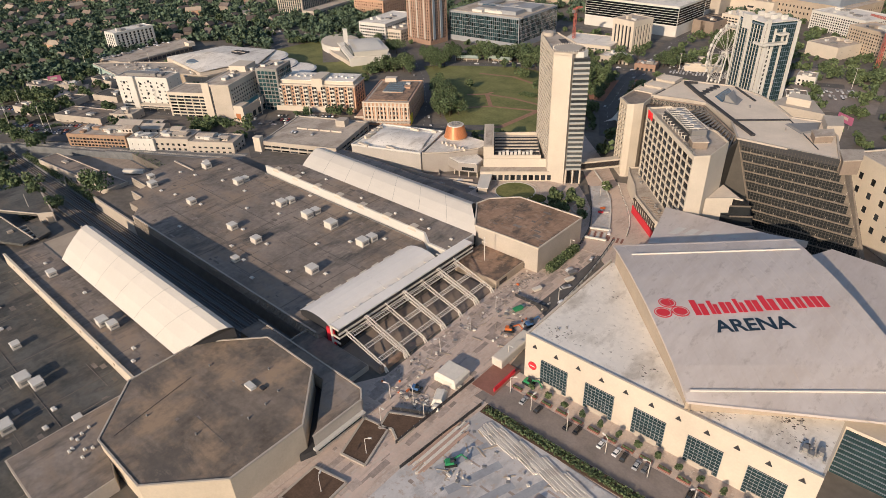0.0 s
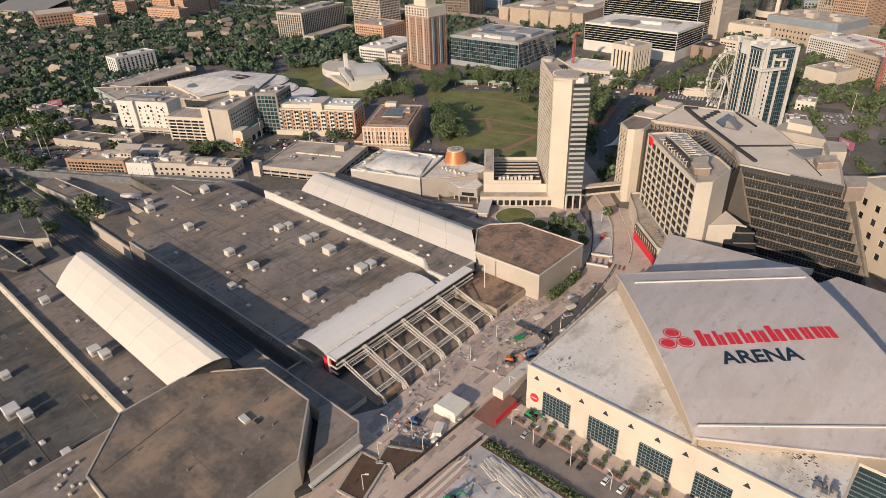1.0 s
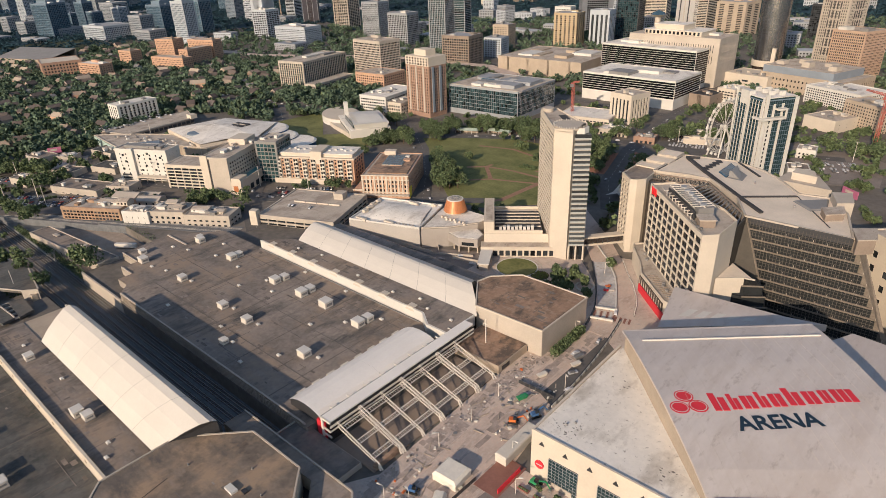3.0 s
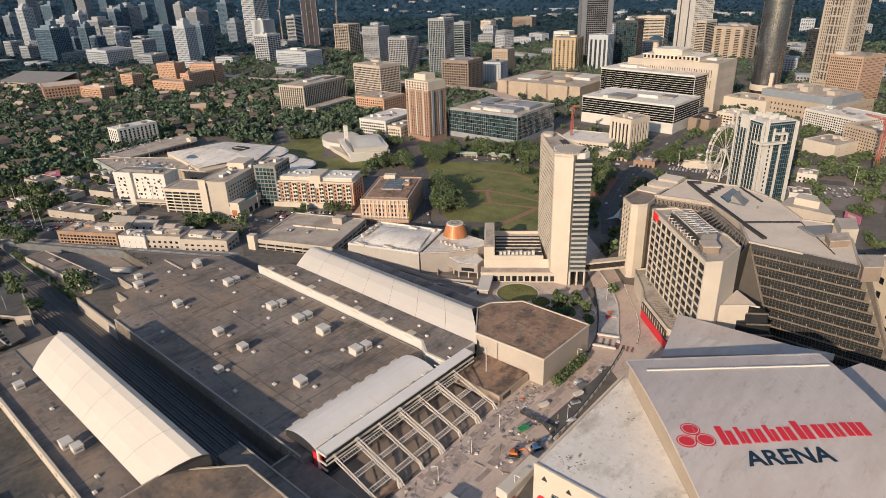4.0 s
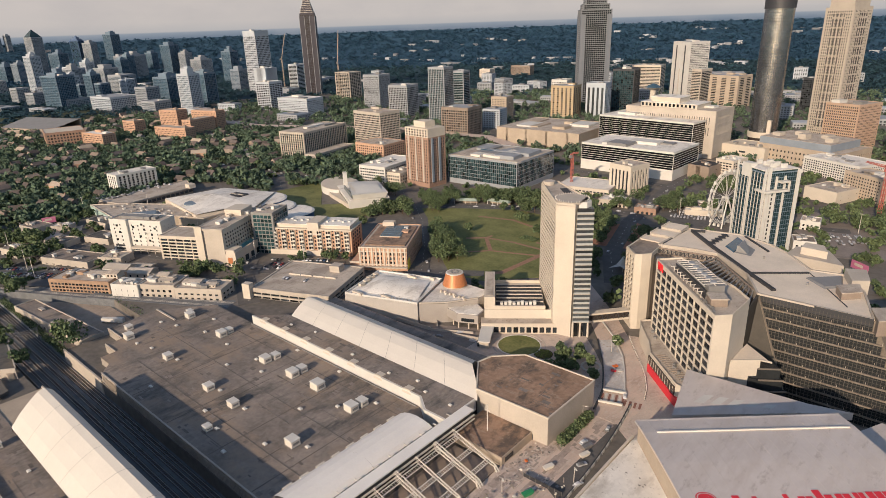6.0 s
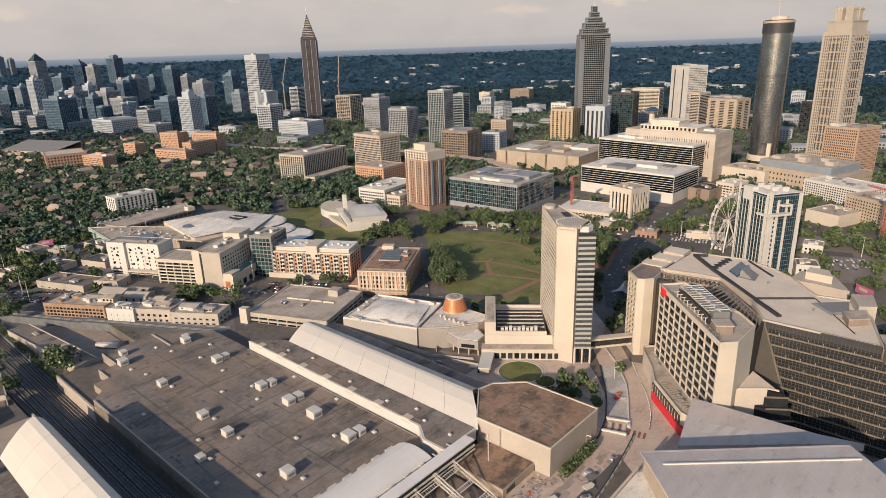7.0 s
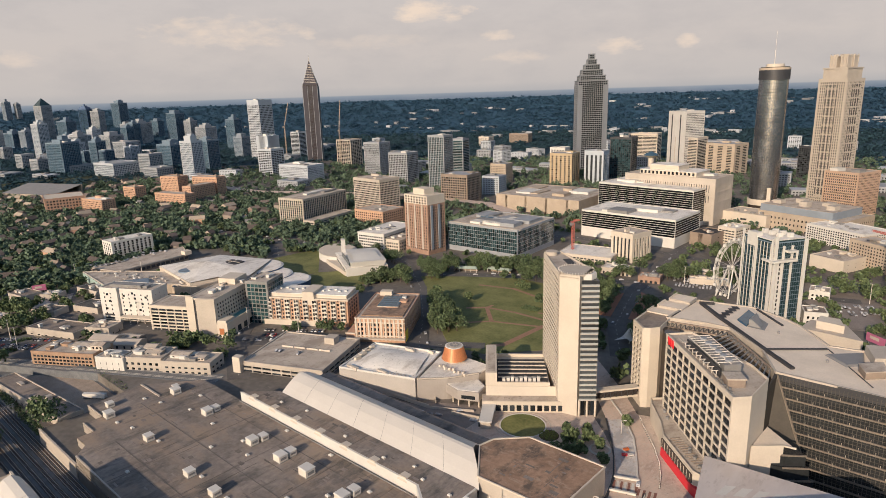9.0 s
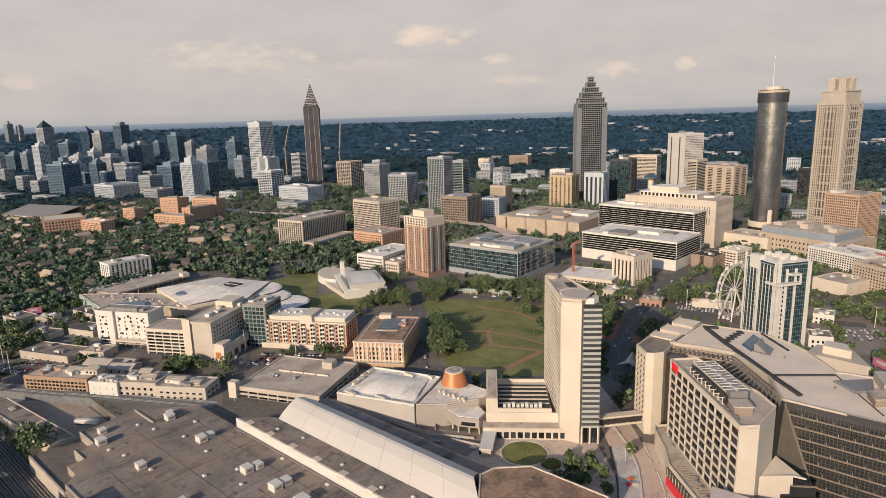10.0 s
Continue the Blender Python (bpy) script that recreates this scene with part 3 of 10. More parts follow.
# round lawn of the hotel plaza
lawn = root("round_lawn", "round green lawn with a raised stone kerb", "lawn", pose(-207, 297, 0.14))
part("turf", G().tube(0, 0, 0, 0.25, 12.5, n=40), GRASS, lawn)
k_ = G()
for i in range(40):
    a0, a1 = 2 * math.pi * i / 40, 2 * math.pi * (i + 1) / 40
    k_.prism([(12.5 * math.cos(a0), 12.5 * math.sin(a0)), (13.2 * math.cos(a0), 13.2 * math.sin(a0)), (13.2 * math.cos(a1), 13.2 * math.sin(a1)), (12.5 * math.cos(a1), 12.5 * math.sin(a1))], 0, 0.45)
part("kerb", k_, WHITE, lawn)
k_ = G()
for i in range(48):
    a0, a1 = 2 * math.pi * i / 48, 2 * math.pi * (i + 1) / 48
    k_.prism([(r * math.cos(a), r * math.sin(a)) for r, a in ((15.2, a0), (15.8, a0), (15.8, a1), (15.2, a1))], 0, 0.25)
part("path_edge", k_, CREAM2, lawn, "thin pale ring round the lawn path")
bed = root("flower_bed", "round bed of low yellow-green shrubs", "flower bed", pose(-190, 297, 0.14))
part("soil", G().tube(0, 0, 0, 0.3, 5.5, n=24), SOIL, bed)
k_ = G()
for i in range(260):
    a0, r0 = random.uniform(0, 6.28), 5.2 * math.sqrt(random.random())
    k_.tube(r0 * math.cos(a0), r0 * math.sin(a0), 0.2, random.uniform(0.5, 0.95), 0.45, 0.12, 5)
part("shrubs", k_, mat("yellow_shrub", (0.16, 0.17, 0.04), 0.9, per="island", spread=0.4), bed, kind="stuff")

# ---------------------------------------------------------------- railway cutting
for i, ty in enumerate((97.5, 101.8, 106.0, 110.2, 114.4, 117.6)):
    t_ = root("railway_track", "steel railway track on dark ballast", "railway track", group="tracks in the cutting")
    x0_, x1_ = -758, -200
    part("rail", G().box(x0_, x1_, ty - 0.86, ty - 0.70, -7.8, -7.5), STEEL, t_)
    part("rail", G().box(x0_, x1_, ty + 0.70, ty + 0.86, -7.8, -7.5), STEEL, t_)
    s_ = G()
    for k in range(int((x1_ - x0_) / 1.6)):
        s_.box(x0_ + k * 1.6, x0_ + k * 1.6 + 0.5, ty - 1.3, ty + 1.3, -7.95, -7.78)
    part("sleeper_bed", s_, SOIL, t_, "dark timber sleepers", "stuff")
for (ax, ay), (bx, by) in (((-758, 76), (-600, 118)), ((-600, 118), (-503, 167)), ((-503, 167), (-400, 221))):
    t_ = root("railway_track", "rusty railway track beside brick sheds", "railway track", group="upper tracks")
    a, L = math.atan2(by - ay, bx - ax), math.hypot(bx - ax, by - ay)
    m_ = Matrix.Translation((ax, ay, -0.2 if ax > -600 else -1.0)) @ Matrix.Rotation(a, 4, "Z")
    part("ballast", G().box(0, L, -7, 7, -6, 0.3, m_), BALLAST, t_)
    for o_ in (-4.2, -2.7, 2.2, 3.7):
        part("rail", G().box(0, L, o_, o_ + 0.15, 0.3, 0.55, m_), STEEL, t_)
    BUILT.extend((ax + (bx - ax) * k / 10, ay + (by - ay) * k / 10, 9) for k in range(11))
w_ = structure("retaining_wall", G().box(-424, -366, 119.6, 120.6, -8.2, 1.0), CREAM2, "stained concrete retaining wall of the cutting", "wall")

# ---------------------------------------------------------------- exhibition hall, main block
hall = root("exhibition_hall", "exhibition hall with a vast stained grey felt roof", "hall")
HALL = [(-366, 120.5), (-188, 120.5), (-188, 209), (-398, 209), (-424, 180), (-421, 146), (-400, 146), (-400, 136), (-386, 136), (-386, 128), (-374, 128)]
part("wall", G().prism(HALL, -8, 4.6), mat("hall_wall_concrete", (0.36, 0.31, 0.26), 0.85, vary=0.2), hall)
part("roof", G().prism(HALL, 4.61, 5.0), GREYR, hall, "stained grey felt with patches")
g_ = G()
for x, y, x1, y1 in ((-366, 120.5, -190, 121.2), (-424, 179, -398, 180), (-421, 146, -400, 146.6), (-400, 136, -386, 136.6)):
    g_.box(min(x, x1), max(x, x1), min(y, y1), max(y, y1), 4.8, 5.7)
part("parapet", g_, CREAM2, hall)
g_ = G()
for i in range(140):      # ribs of the cutting wall
    x = -364 + i * 1.25
    g_.box(x, x + 0.5, 120.2, 120.6, -7.5, 4.5)
part("wall_rib", g_, bpy.data.materials["hall_wall_concrete"], hall, "grey concrete ribs of the cutting wall", "stuff")
for x in (-330, -292, -254, -218):
    part("roof_joint", G().box(x, x + 0.3, 122, 207.5, 4.98, 5.12), TARJ, hall)
for y in (140, 168, 197):
    part("roof_joint", G().box(-398 if y > 146 else -365, -206, y, y + 0.3, 4.98, 5.14), TARJ, hall)


PATCH = mat("felt_patch", (0.20, 0.168, 0.147), 0.9, vary=0.35, scale=0.15, fine=0.8, per="island", spread=0.32)
STREAK = mat("felt_streak", (0.165, 0.142, 0.125), 0.9, vary=0.4, scale=0.12, fine=0.8, per="island", spread=0.3)


def roof_patches(parent, x0, x1, y0, y1, z, n, seed, big=5.0):
    """Thin repair patches and tarred seams lying on a felt roof."""
    rp = random.Random(seed)
    g, s = G(), G()
    for i in range(n):
        x, y = rp.uniform(x0, x1), rp.uniform(y0, y1)
        a, b = rp.uniform(0.6, big), rp.uniform(0.5, big * 0.5)
        g.box(x, min(x1, x + a), y, min(y1, y + b), z, z + 0.03 + 0.0007 * i)
        x, y = rp.uniform(x0, x1), rp.uniform(y0, y1)
        if i % 3:
            continue
        if rp.random() < 0.5:
            s.box(x, min(x1, x + rp.uniform(4, 26)), y, y + rp.uniform(0.12, 0.3), z, z + 0.08 + 0.0007 * i)
        else:
            s.box(x, x + rp.uniform(0.12, 0.3), y, min(y1, y + rp.uniform(4, 20)), z, z + 0.08 + 0.0007 * i)
    part("felt_repair", g, PATCH, parent, "felt repair patches", "stuff")
    part("tar_seam", s, STREAK, parent, "tarred felt seams", "stuff")


roof_patches(hall, -396, -207, 147, 206, 5.0, 90, 21)
roof_patches(hall, -364, -207, 122, 146, 5.0, 50, 22)


def roof_unit(x, y, z, s=1.0, rot=0):
    """A boxy air handler with base curb, cover and a dark grille, with its duct stub beside it."""
    r = root("roof_unit", "boxy cream air handling unit on the hall roof", "roof unit", pose(x, y, z, 0, 0, rot), "air handlers on the hall roof")
    part("curb", G().box(-2.6 * s, 2.6 * s, -2.3 * s, 2.3 * s, 0, 0.4), GREYM, r)
    part("casing", G().prism([(-2.5 * s, -2.2 * s), (2.5 * s, -2.2 * s), (2.5 * s, 2.2 * s), (-2.5 * s, 2.2 * s)], 0.4, 3.2 * s, [(-2.4 * s, -2.1 * s), (2.4 * s, -2.1 * s), (2.4 * s, 2.1 * s), (-2.4 * s, 2.1 * s)]), CONTAINER, r)
    part("cover", G().prism([(-2.7 * s, -2.4 * s), (2.7 * s, -2.4 * s), (2.7 * s, 2.4 * s), (-2.7 * s, 2.4 * s)], 3.2 * s, 3.6 * s, [(-2.4 * s, -2.1 * s), (2.4 * s, -2.1 * s), (2.4 * s, 2.1 * s), (-2.4 * s, 2.1 * s)]), WHITE, r)
    part("grille", G().box(2.5 * s, 2.62 * s, -1.4 * s, 1.4 * s, 1.4, 2.3 * s), GREYM, r)
    return r


for x, y, s in ((-352, 152.5, 1.0), (-394, 188, 1.1), (-400, 191, 0.8), (-396, 149, 1.1), (-409, 154.5, 0.9), (-353, 187, 1.1), (-353.5, 192.5, 0.9), (-304, 186, 1.1), (-303, 192, 0.95),
                (-279, 186.5, 1.15), (-279, 192.5, 1.0), (-258.5, 187.5, 1.25), (-303, 150.6, 1.0), (-279, 150.5, 1.0), (-271, 132, 0.8), (-230, 151, 1.1), (-229.5, 185.5, 1.15), (-229, 192, 1.0)):
    roof_unit(x, y, 5.0, s)


def roof_vent(x, y, z, s=1.0):
    r = root("roof_vent", "low white roof hatch with a domed lid", "roof vent", pose(x, y, z), "hatches on the hall roof")
    part("curb", G().box(-1.1 * s, 1.1 * s, -0.8 * s, 0.8 * s, 0, 0.5), CREAM2, r)
    part("lid", G().prism([(-1.2 * s, -0.9 * s), (1.2 * s, -0.9 * s), (1.2 * s, 0.9 * s), (-1.2 * s, 0.9 * s)], 0.5, 1.0, [(-0.8 * s, -0.5 * s), (0.8 * s, -0.5 * s), (0.8 * s, 0.5 * s), (-0.8 * s, 0.5 * s)]), WHITE, r)
    return r


for x, y in ((-346, 155), (-385, 149), (-372, 152), (-389, 176), (-340, 183), (-366, 183), (-310, 184), (-297, 153.5), (-272, 152.5), (-268, 135), (-223, 154), (-237, 183), (-224, 197), (-296, 178),
             (-318, 170), (-250, 170), (-330, 132), (-286, 139), (-250, 128), (-378, 196), (-262, 205), (-300, 205), (-402, 172), (-240, 143)):
    roof_vent(x, y, 5.0)

# raised strip and its cream wall, then the long white vault behind it
strip = root("roof_strip", "raised grey roof strip behind a cream parapet wall", "roof")
part("wall", G().prism([(-352, 208.6), (-205, 208.6), (-196, 202), (-182, 202), (-182, 224), (-334, 224)], 4.9, 11.0), WHITE, strip, "sunlit cream parapet wall")
part("roof", G().prism([(-350.5, 209.6), (-204.5, 209.6), (-195.5, 203), (-183, 203), (-183, 223.9), (-334, 223.9)], 10.9, 11.12), GREYR, strip)
for i in range(7):
    x = -340 + i * 21
    part("wall_hood", G().prism([(x - 3.2, 208.3), (x + 3.2, 208.3), (x + 3.2, 210.5), (x - 3.2, 210.5)], 9.4, 11.5, [(x - 2.2, 208.9), (x + 2.2, 208.9), (x + 2.2, 212.5), (x - 2.2, 212.5)]), CREAM, strip)
part("pipe", G().bar((-352, 207.2, 5.6), (-206, 207.2, 5.6), 0.22), GREYM, strip)
for x, y in ((-320, 216), (-300, 219), (-262, 215), (-232, 214), (-215, 218), (-205, 213), (-188, 212)):
    roof_vent(x, y, 11.1, 0.8)


def vault(name, label, profile, x0s, x1s, material, close, panels=10):
    """A long curved roof: profile of (y, z); x at both ends for each profile point; split in sheets with seams."""
    r = root(name, label, "vaulted roof")
    n = len(profile)
    for k in range(panels):
        a, b = k / panels, (k + 1) / panels - 0.0012
        g = G()
        g.loft([[(x0s[i] + (x1s[i] - x0s[i]) * f, profile[i][0], profile[i][1]) for i in range(n)] for f in (a, b)])
        part("roof_sheet", g, material, r)
    under = G()
    for xs, e in ((x0s, 0.3), (x1s, -0.3)):
        b = len(under.v)
        pts = [(xs[i] + e, profile[i][0], profile[i][1] - 0.25) for i in range(n)] + [(xs[-1] + e, profile[-1][0], close), (xs[0] + e, profile[0][0], close)]
        under.v += pts
        under.f.append(tuple(range(b, b + len(pts))))
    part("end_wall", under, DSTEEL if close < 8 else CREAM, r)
    inner = G().loft([[(x0s[i] + (x1s[i] - x0s[i]) * f, profile[i][0], profile[i][1] - 0.3) for i in range(n)] for f in (0.002, 0.998)])
    part("lining", inner, GREYM, r)
    return r


P2 = [(223.6, 10.8), (228, 13.2), (233, 15.6), (238.5, 17.4), (240.5, 17.6), (246, 15.4), (252, 11.5)]
vault("long_vault", "long white sheet-metal vaulted roof", P2, [-331, -332, -333, -334, -334, -334, -334], [-180.5, -184, -189, -195, -197, -200, -202], VAULT, 6.0, 7)
part("back_block", G().box(-334, -190, 241, 262, -2, 9.5), TAN, strip, "low block behind the vault")
part("back_roof", G().box(-333.5, -190.5, 252, 261.5, 9.5, 9.8), GREYR, strip)
P1 = [(70.6, 10.0), (75, 15.0), (80, 19.4), (84.5, 22.6), (87.5, 23.5), (90.6, 21.0), (93.6, 14.6)]
vault("long_vault", "long white sheet-metal vault above the cutting", P1, [-339] * 7, [-217, -213, -208, -203.5, -201, -202, -206], VAULT, -8.0, 6)
P3r = [(-205.5, 8.2), (-202.5, 9.9), (-198.8, 11.1), (-194.6, 11.6), (-190.6, 11.4), (-187, 10.7), (-184.2, 9.5)]
fv = root("entrance_vault", "curved white vault above the hall entrance", "vaulted roof")
for k in range(2):
    y0, y1 = 124.5 + k * 35.6, 124.5 + (k + 1) * 35.6 - 0.03
    part("roof_sheet", G().loft([[(x, y, z) for x, z in P3r] for y in (y0, y1)]), ENTV, fv)
g_ = G()
for y in (125.0, 195.3):
    b = len(g_.v)
    g_.v += [(x, y, z - 0.2) for x, z in P3r] + [(-184.2, y, 0), (-205.5, y, 0)]
    g_.f.append(tuple(range(b, b + 9)))
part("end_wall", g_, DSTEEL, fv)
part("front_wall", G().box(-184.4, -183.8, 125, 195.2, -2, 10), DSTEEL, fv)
for k in range(8):
    part("dormer", G().box(-208.0, -204.4, 130 + k * 8.4, 134.5 + k * 8.4, 4.9, 7.0), CONTAINER, fv)
part("end_panel", G().box(-185, -180, 123.4, 124.3, -1, 9.5), RED, fv, "red end panel")

# white beam and steel frame under construction
fr = root("steel_canopy", "half-built white steel canopy frame with sloping trusses", "canopy")
part("beam_roof", G().box(-181.5, -176.0, 123.5, 215, 11.9, 12.6), ENTV, fr)
part("beam_face", G().box(-181.0, -176.6, 124.2, 214.5, 9.6, 11.9), DSTEEL, fr)
part("rail_edge", G().box(-176.2, -175.7, 123.2, 215.2, 9.2, 10.0), WSTEEL, fr)
part("rail_edge", G().box(-176.2, -175.7, 123.2, 215.2, 7.2, 7.7), WSTEEL, fr)
part("end_plate", G().box(-181.5, -180.3, 122.9, 123.5, 3.0, 12.7).box(-180.3, -175.7, 122.9, 123.5, 11.6, 12.7).box(-180.3, -175.7, 122.9, 123.4, 7.2, 7.9).box(-180.3, -175.7, 122.9, 123.4, 4.4, 5.1), VAULT, fr, "white stepped end frame")
part("glazing", G().box(-179, -178.6, 124.5, 214, 0, 9.6), BRONZE, fr)
for k in range(9):
    part("bracket", G().box(-184.5, -181, 130 + k * 9.4, 130.4 + k * 9.4, 11.4, 11.8), WSTEEL, fr)


def canopy_truss(y, double=True):
    g = G()
    for o in ((-0.7, 0.7) if double else (0.0,)):
        top0, top1 = Vector((-175.5, y + o, 11.0)), Vector((-151.5, y + o, 3.6))
        bot0, bot1 = Vector((-175.5, y + o, 8.4)), Vector((-152.0, y + o, 2.2))
        g.bar(top0, top1, 0.19)
        g.bar(bot0, bot1, 0.17)
        g.bar(top1, bot1, 0.26)
        for k in range(10):
            p, q = top0.lerp(top1, k / 10), bot0.lerp(bot1, (k + 0.5) / 10)
            g.bar(p, q, 0.08)
            g.bar(q, top0.lerp(top1, (k + 1) / 10), 0.08)
        g.bar(bot1, (-151.0, y + o, 0.1), 0.3)
        g.bar(top1, (-149.6, y + o, 1.2), 0.2)
    for k in range(8 if double else 0):
        p = Vector((-175.5, y, 11)).lerp(Vector((-151.5, y, 3.6)), k / 7)
        g.bar(p - Vector((0, 0.7, 0)), p + Vector((0, 0.7, 0)), 0.15)
    return part("truss", g, WSTEEL, fr)


def canopy_purlin(y0, y1, f):
    g = G()
    p = Vector((-175.5, 0, 10.6)).lerp(Vector((-151.5, 0, 3.3)), f)
    for dx in (-0.9, 0.9):
        g.bar((p.x + dx, y0, p.z - dx * 0.3), (p.x + dx, y1, p.z - dx * 0.3), 0.14)
    for k in range(8):
        y = y0 + (y1 - y0) * (k + 0.5) / 8
        g.bar((p.x - 0.9, y, p.z + 0.27), (p.x + 0.9, y, p.z - 0.27), 0.09)
    return part("purlin", g, WSTEEL, fr)


ty_ = [126.5 + 12.1 * k for k in range(7)]
for k, y in enumerate(ty_):
    canopy_truss(y, k % 2 == 1)
for a, b in zip(ty_, ty_[1:]):
    for f in (0.16, 0.5, 0.84):
        canopy_purlin(a + 0.7, b - 0.7, f)
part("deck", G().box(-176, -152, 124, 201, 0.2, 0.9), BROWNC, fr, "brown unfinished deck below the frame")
part("deck_edge", G().box(-153.5, -151.9, 125, 137.5, 0.3, 3.0), BROWNR, fr)

# brown-roofed corner pavilion
pav = root("corner_pavilion", "low cream pavilion with a brown felt roof", "building")
PAV = [(-198.5, 247), (-183.5, 226.5), (-143.5, 227.6), (-142.6, 268.4), (-183.5, 268.2), (-196.5, 256)]
part("wall", G().prism(PAV, -1, 14.9), CREAM2, pav)
part("roof", G().prism([(x + (0.5 if x < -170 else -0.5), y + (0.5 if y < 245 else -0.5)) for x, y in PAV], 14.8, 15.0), BROWNR, pav)
for i in range(len(PAV)):
    p, q = PAV[i], PAV[(i + 1) % len(PAV)]
    part("parapet", G().bar((p[0], p[1], 15.1), (q[0], q[1], 15.1), 0.35), CREAM, pav)
part("door", G().box(-153.5, -151.2, 227.2, 227.7, 0, 3.2), DSTEEL, pav)
low = root("low_wing", "low grey-roofed wing beside the pavilion", "building")
part("wall", G().box(-180, -151.5, 203.5, 227, -1, 4.4), TAN, low)
part("roof", G().box(-179.5, -152, 204, 226.8, 4.4, 4.6), BROWNR, low)
part("window", G().box(-151.6, -151.35, 206, 212, 1.0, 3.2), GLASSO, low)
tower_ = root("roof_mast", "thin steel mast with guy brackets", "mast", pose(-168, 215, 4.6))
part("pole", G().bar((0, 0, 0), (0, 0, 14), 0.18), WSTEEL, tower_)
part("arm", G().bar((-1.5, 0, 11), (1.5, 0, 11), 0.1), WSTEEL, tower_)

# ---------------------------------------------------------------- near hall with octagon
nh = root("exhibition_hall", "near exhibition hall with stained roof and cream parapet wall", "hall")
part("wall", G().prism([(-470, -90), (-150, -90), (-150, 34), (-218, 52.2), (-470, 52.2)], -8, 2.6), CREAM2, nh)
part("roof", G().prism([(-469, -89), (-151, -89), (-151, 33), (-218, 52.1), (-469, 52.1)], 2.5, 3.0), FELTD, nh, "dark stained felt roof")
part("parapet_wall", G().box(-372, -216, 52.3, 53.4, 2, 9.6), CREAM, nh, "long sunlit cream parapet wall")
part("upper_block", G().box(-371, -212, 53.4, 93.7, -8, 7.6), TAN, nh)
part("upper_roof", G().box(-370.8, -212.2, 53.45, 71.5, 7.55, 8.0), GREYR, nh)
for k in range(9):
    part("wall_plate", G().box(-358 + k * 17, -356.6 + k * 17, 52.05, 52.35, 6.4, 7.4), TAN, nh)
part("cutting_parapet", G().box(-371, -339.4, 92.8, 93.7, 7.5, 9.0), CREAM2, nh)
for x in (-430, -392, -354, -316, -278, -240, -202):
    part("roof_joint", G().box(x, x + 0.35, -88, 51.5, 2.98, 3.12), TARJ, nh)
for y in (-60, -32, -4, 24):
    part("roof_joint", G().box(-468, -222, y, y + 0.3, 2.98, 3.14), TARJ, nh)
for x, y, s in ((-262, 24, 1.2), (-255, 27, 1.0), (-290, 30, 0.8), (-246, 7, 1.3), (-239, 10, 1.1), (-270, -6, 1.1), (-300, 5, 1.1), (-320, 20, 1.0), (-222, 30, 0.7), (-226, -4, 1.0), (-232, -10, 0.9)):
    roof_unit(x, y, 3.0, s, 0)
for x, y in ((-236, 26), (-228, 20), (-240, -8), (-246, -14), (-275, 16), (-255, -20), (-310, 30), (-300, 18), (-330, 35)):
    roof_vent(x, y, 3.0, 1.1)
for x, y, s in ((-330, 62, 0.9), (-268, 61, 1.0), (-262, 63, 0.9)):
    roof_unit(x, y, 8.0, s, 0)
for x, y in ((-345, 64), (-300, 66), (-240, 62), (-232, 58)):
    roof_vent(x, y, 8.0, 0.9)

oc = root("octagon_hall", "octagonal hall with cream walls and stained grey roof", "building")
cx_, cy_, R_ = -178.0, 64.0, 38.3
OCT = [(cx_ + R_ * math.cos(radians(22.5 + 45 * k)), cy_ + R_ * math.sin(radians(22.5 + 45 * k))) for k in range(8)]
part("wall", G().prism(OCT, -8, 14.7), mat("octagon_concrete", (0.52, 0.44, 0.34), 0.85, vary=0.12), oc, "cream concrete wall")
part("roof", G().prism([(cx_ + (x - cx_) * 0.985, cy_ + (y - cy_) * 0.985) for x, y in OCT], 14.5, 15.0), mat("octagon_roof_felt", (0.165, 0.132, 0.105), 0.9, vary=0.4, scale=0.035, fine=0.4, tint=(0.22, 0.175, 0.14), stains=(((0.34, 0.24, 0.16), 0.53, 0.70, 0.055, (1, 0.7, 1)), ((0.115, 0.098, 0.085), 0.54, 0.74, 0.09, (0.5, 1, 1)), ((0.27, 0.21, 0.165), 0.62, 0.80, 0.16, (0.5, 1, 1)))), oc, "brown-stained felt roof")
for k in range(8):
    p, q = OCT[k], OCT[(k + 1) % 8]
    part("parapet", G().bar((p[0], p[1], 15.0), (q[0], q[1], 15.0), 0.32), CREAM2, oc)
part("roof_joint", G().bar((-196, 66, 15.02), (-190, 33, 15.02), 0.1), DARKR, oc)
part("hatch", G().box(-175.5, -171, 76.5, 79, 15, 16.1), WHITE, oc, "white roof hatch")
part("dark_hatch", G().box(-170, -167.8, 79.5, 81.3, 15, 15.7), DSTEEL, oc)
for x, y in ((-163, 83), (-161, 76), (-176, 88), (-190, 45), (-196, 74), (-168, 52), (-160, 68)):
    part("vent_pipe", G().tube(x, y, 15, 15.9, 0.35, 0.3, 8), GREYM, oc)
ring = root("octagon_wing", "lower grey-roofed wing wrapped round the octagonal hall", "building")
WING = [(-212, 97), (-196.6, 97), (-191.5, 99.6), (-159.6, 101.4), (-141.4, 83.4), (-139.6, 80), (-139.6, 103), (-144, 107), (-212, 107)]
part("wall", G().prism(WING, -8, 9.7), CREAM2, ring)
part("roof", G().prism([(x * 1.0 + (0.4 if x < -200 else -0.4 if x > -145 else 0), y + (-0.4 if y > 100 else 0)) for x, y in WING], 9.65, 10.0), GREYR, ring)
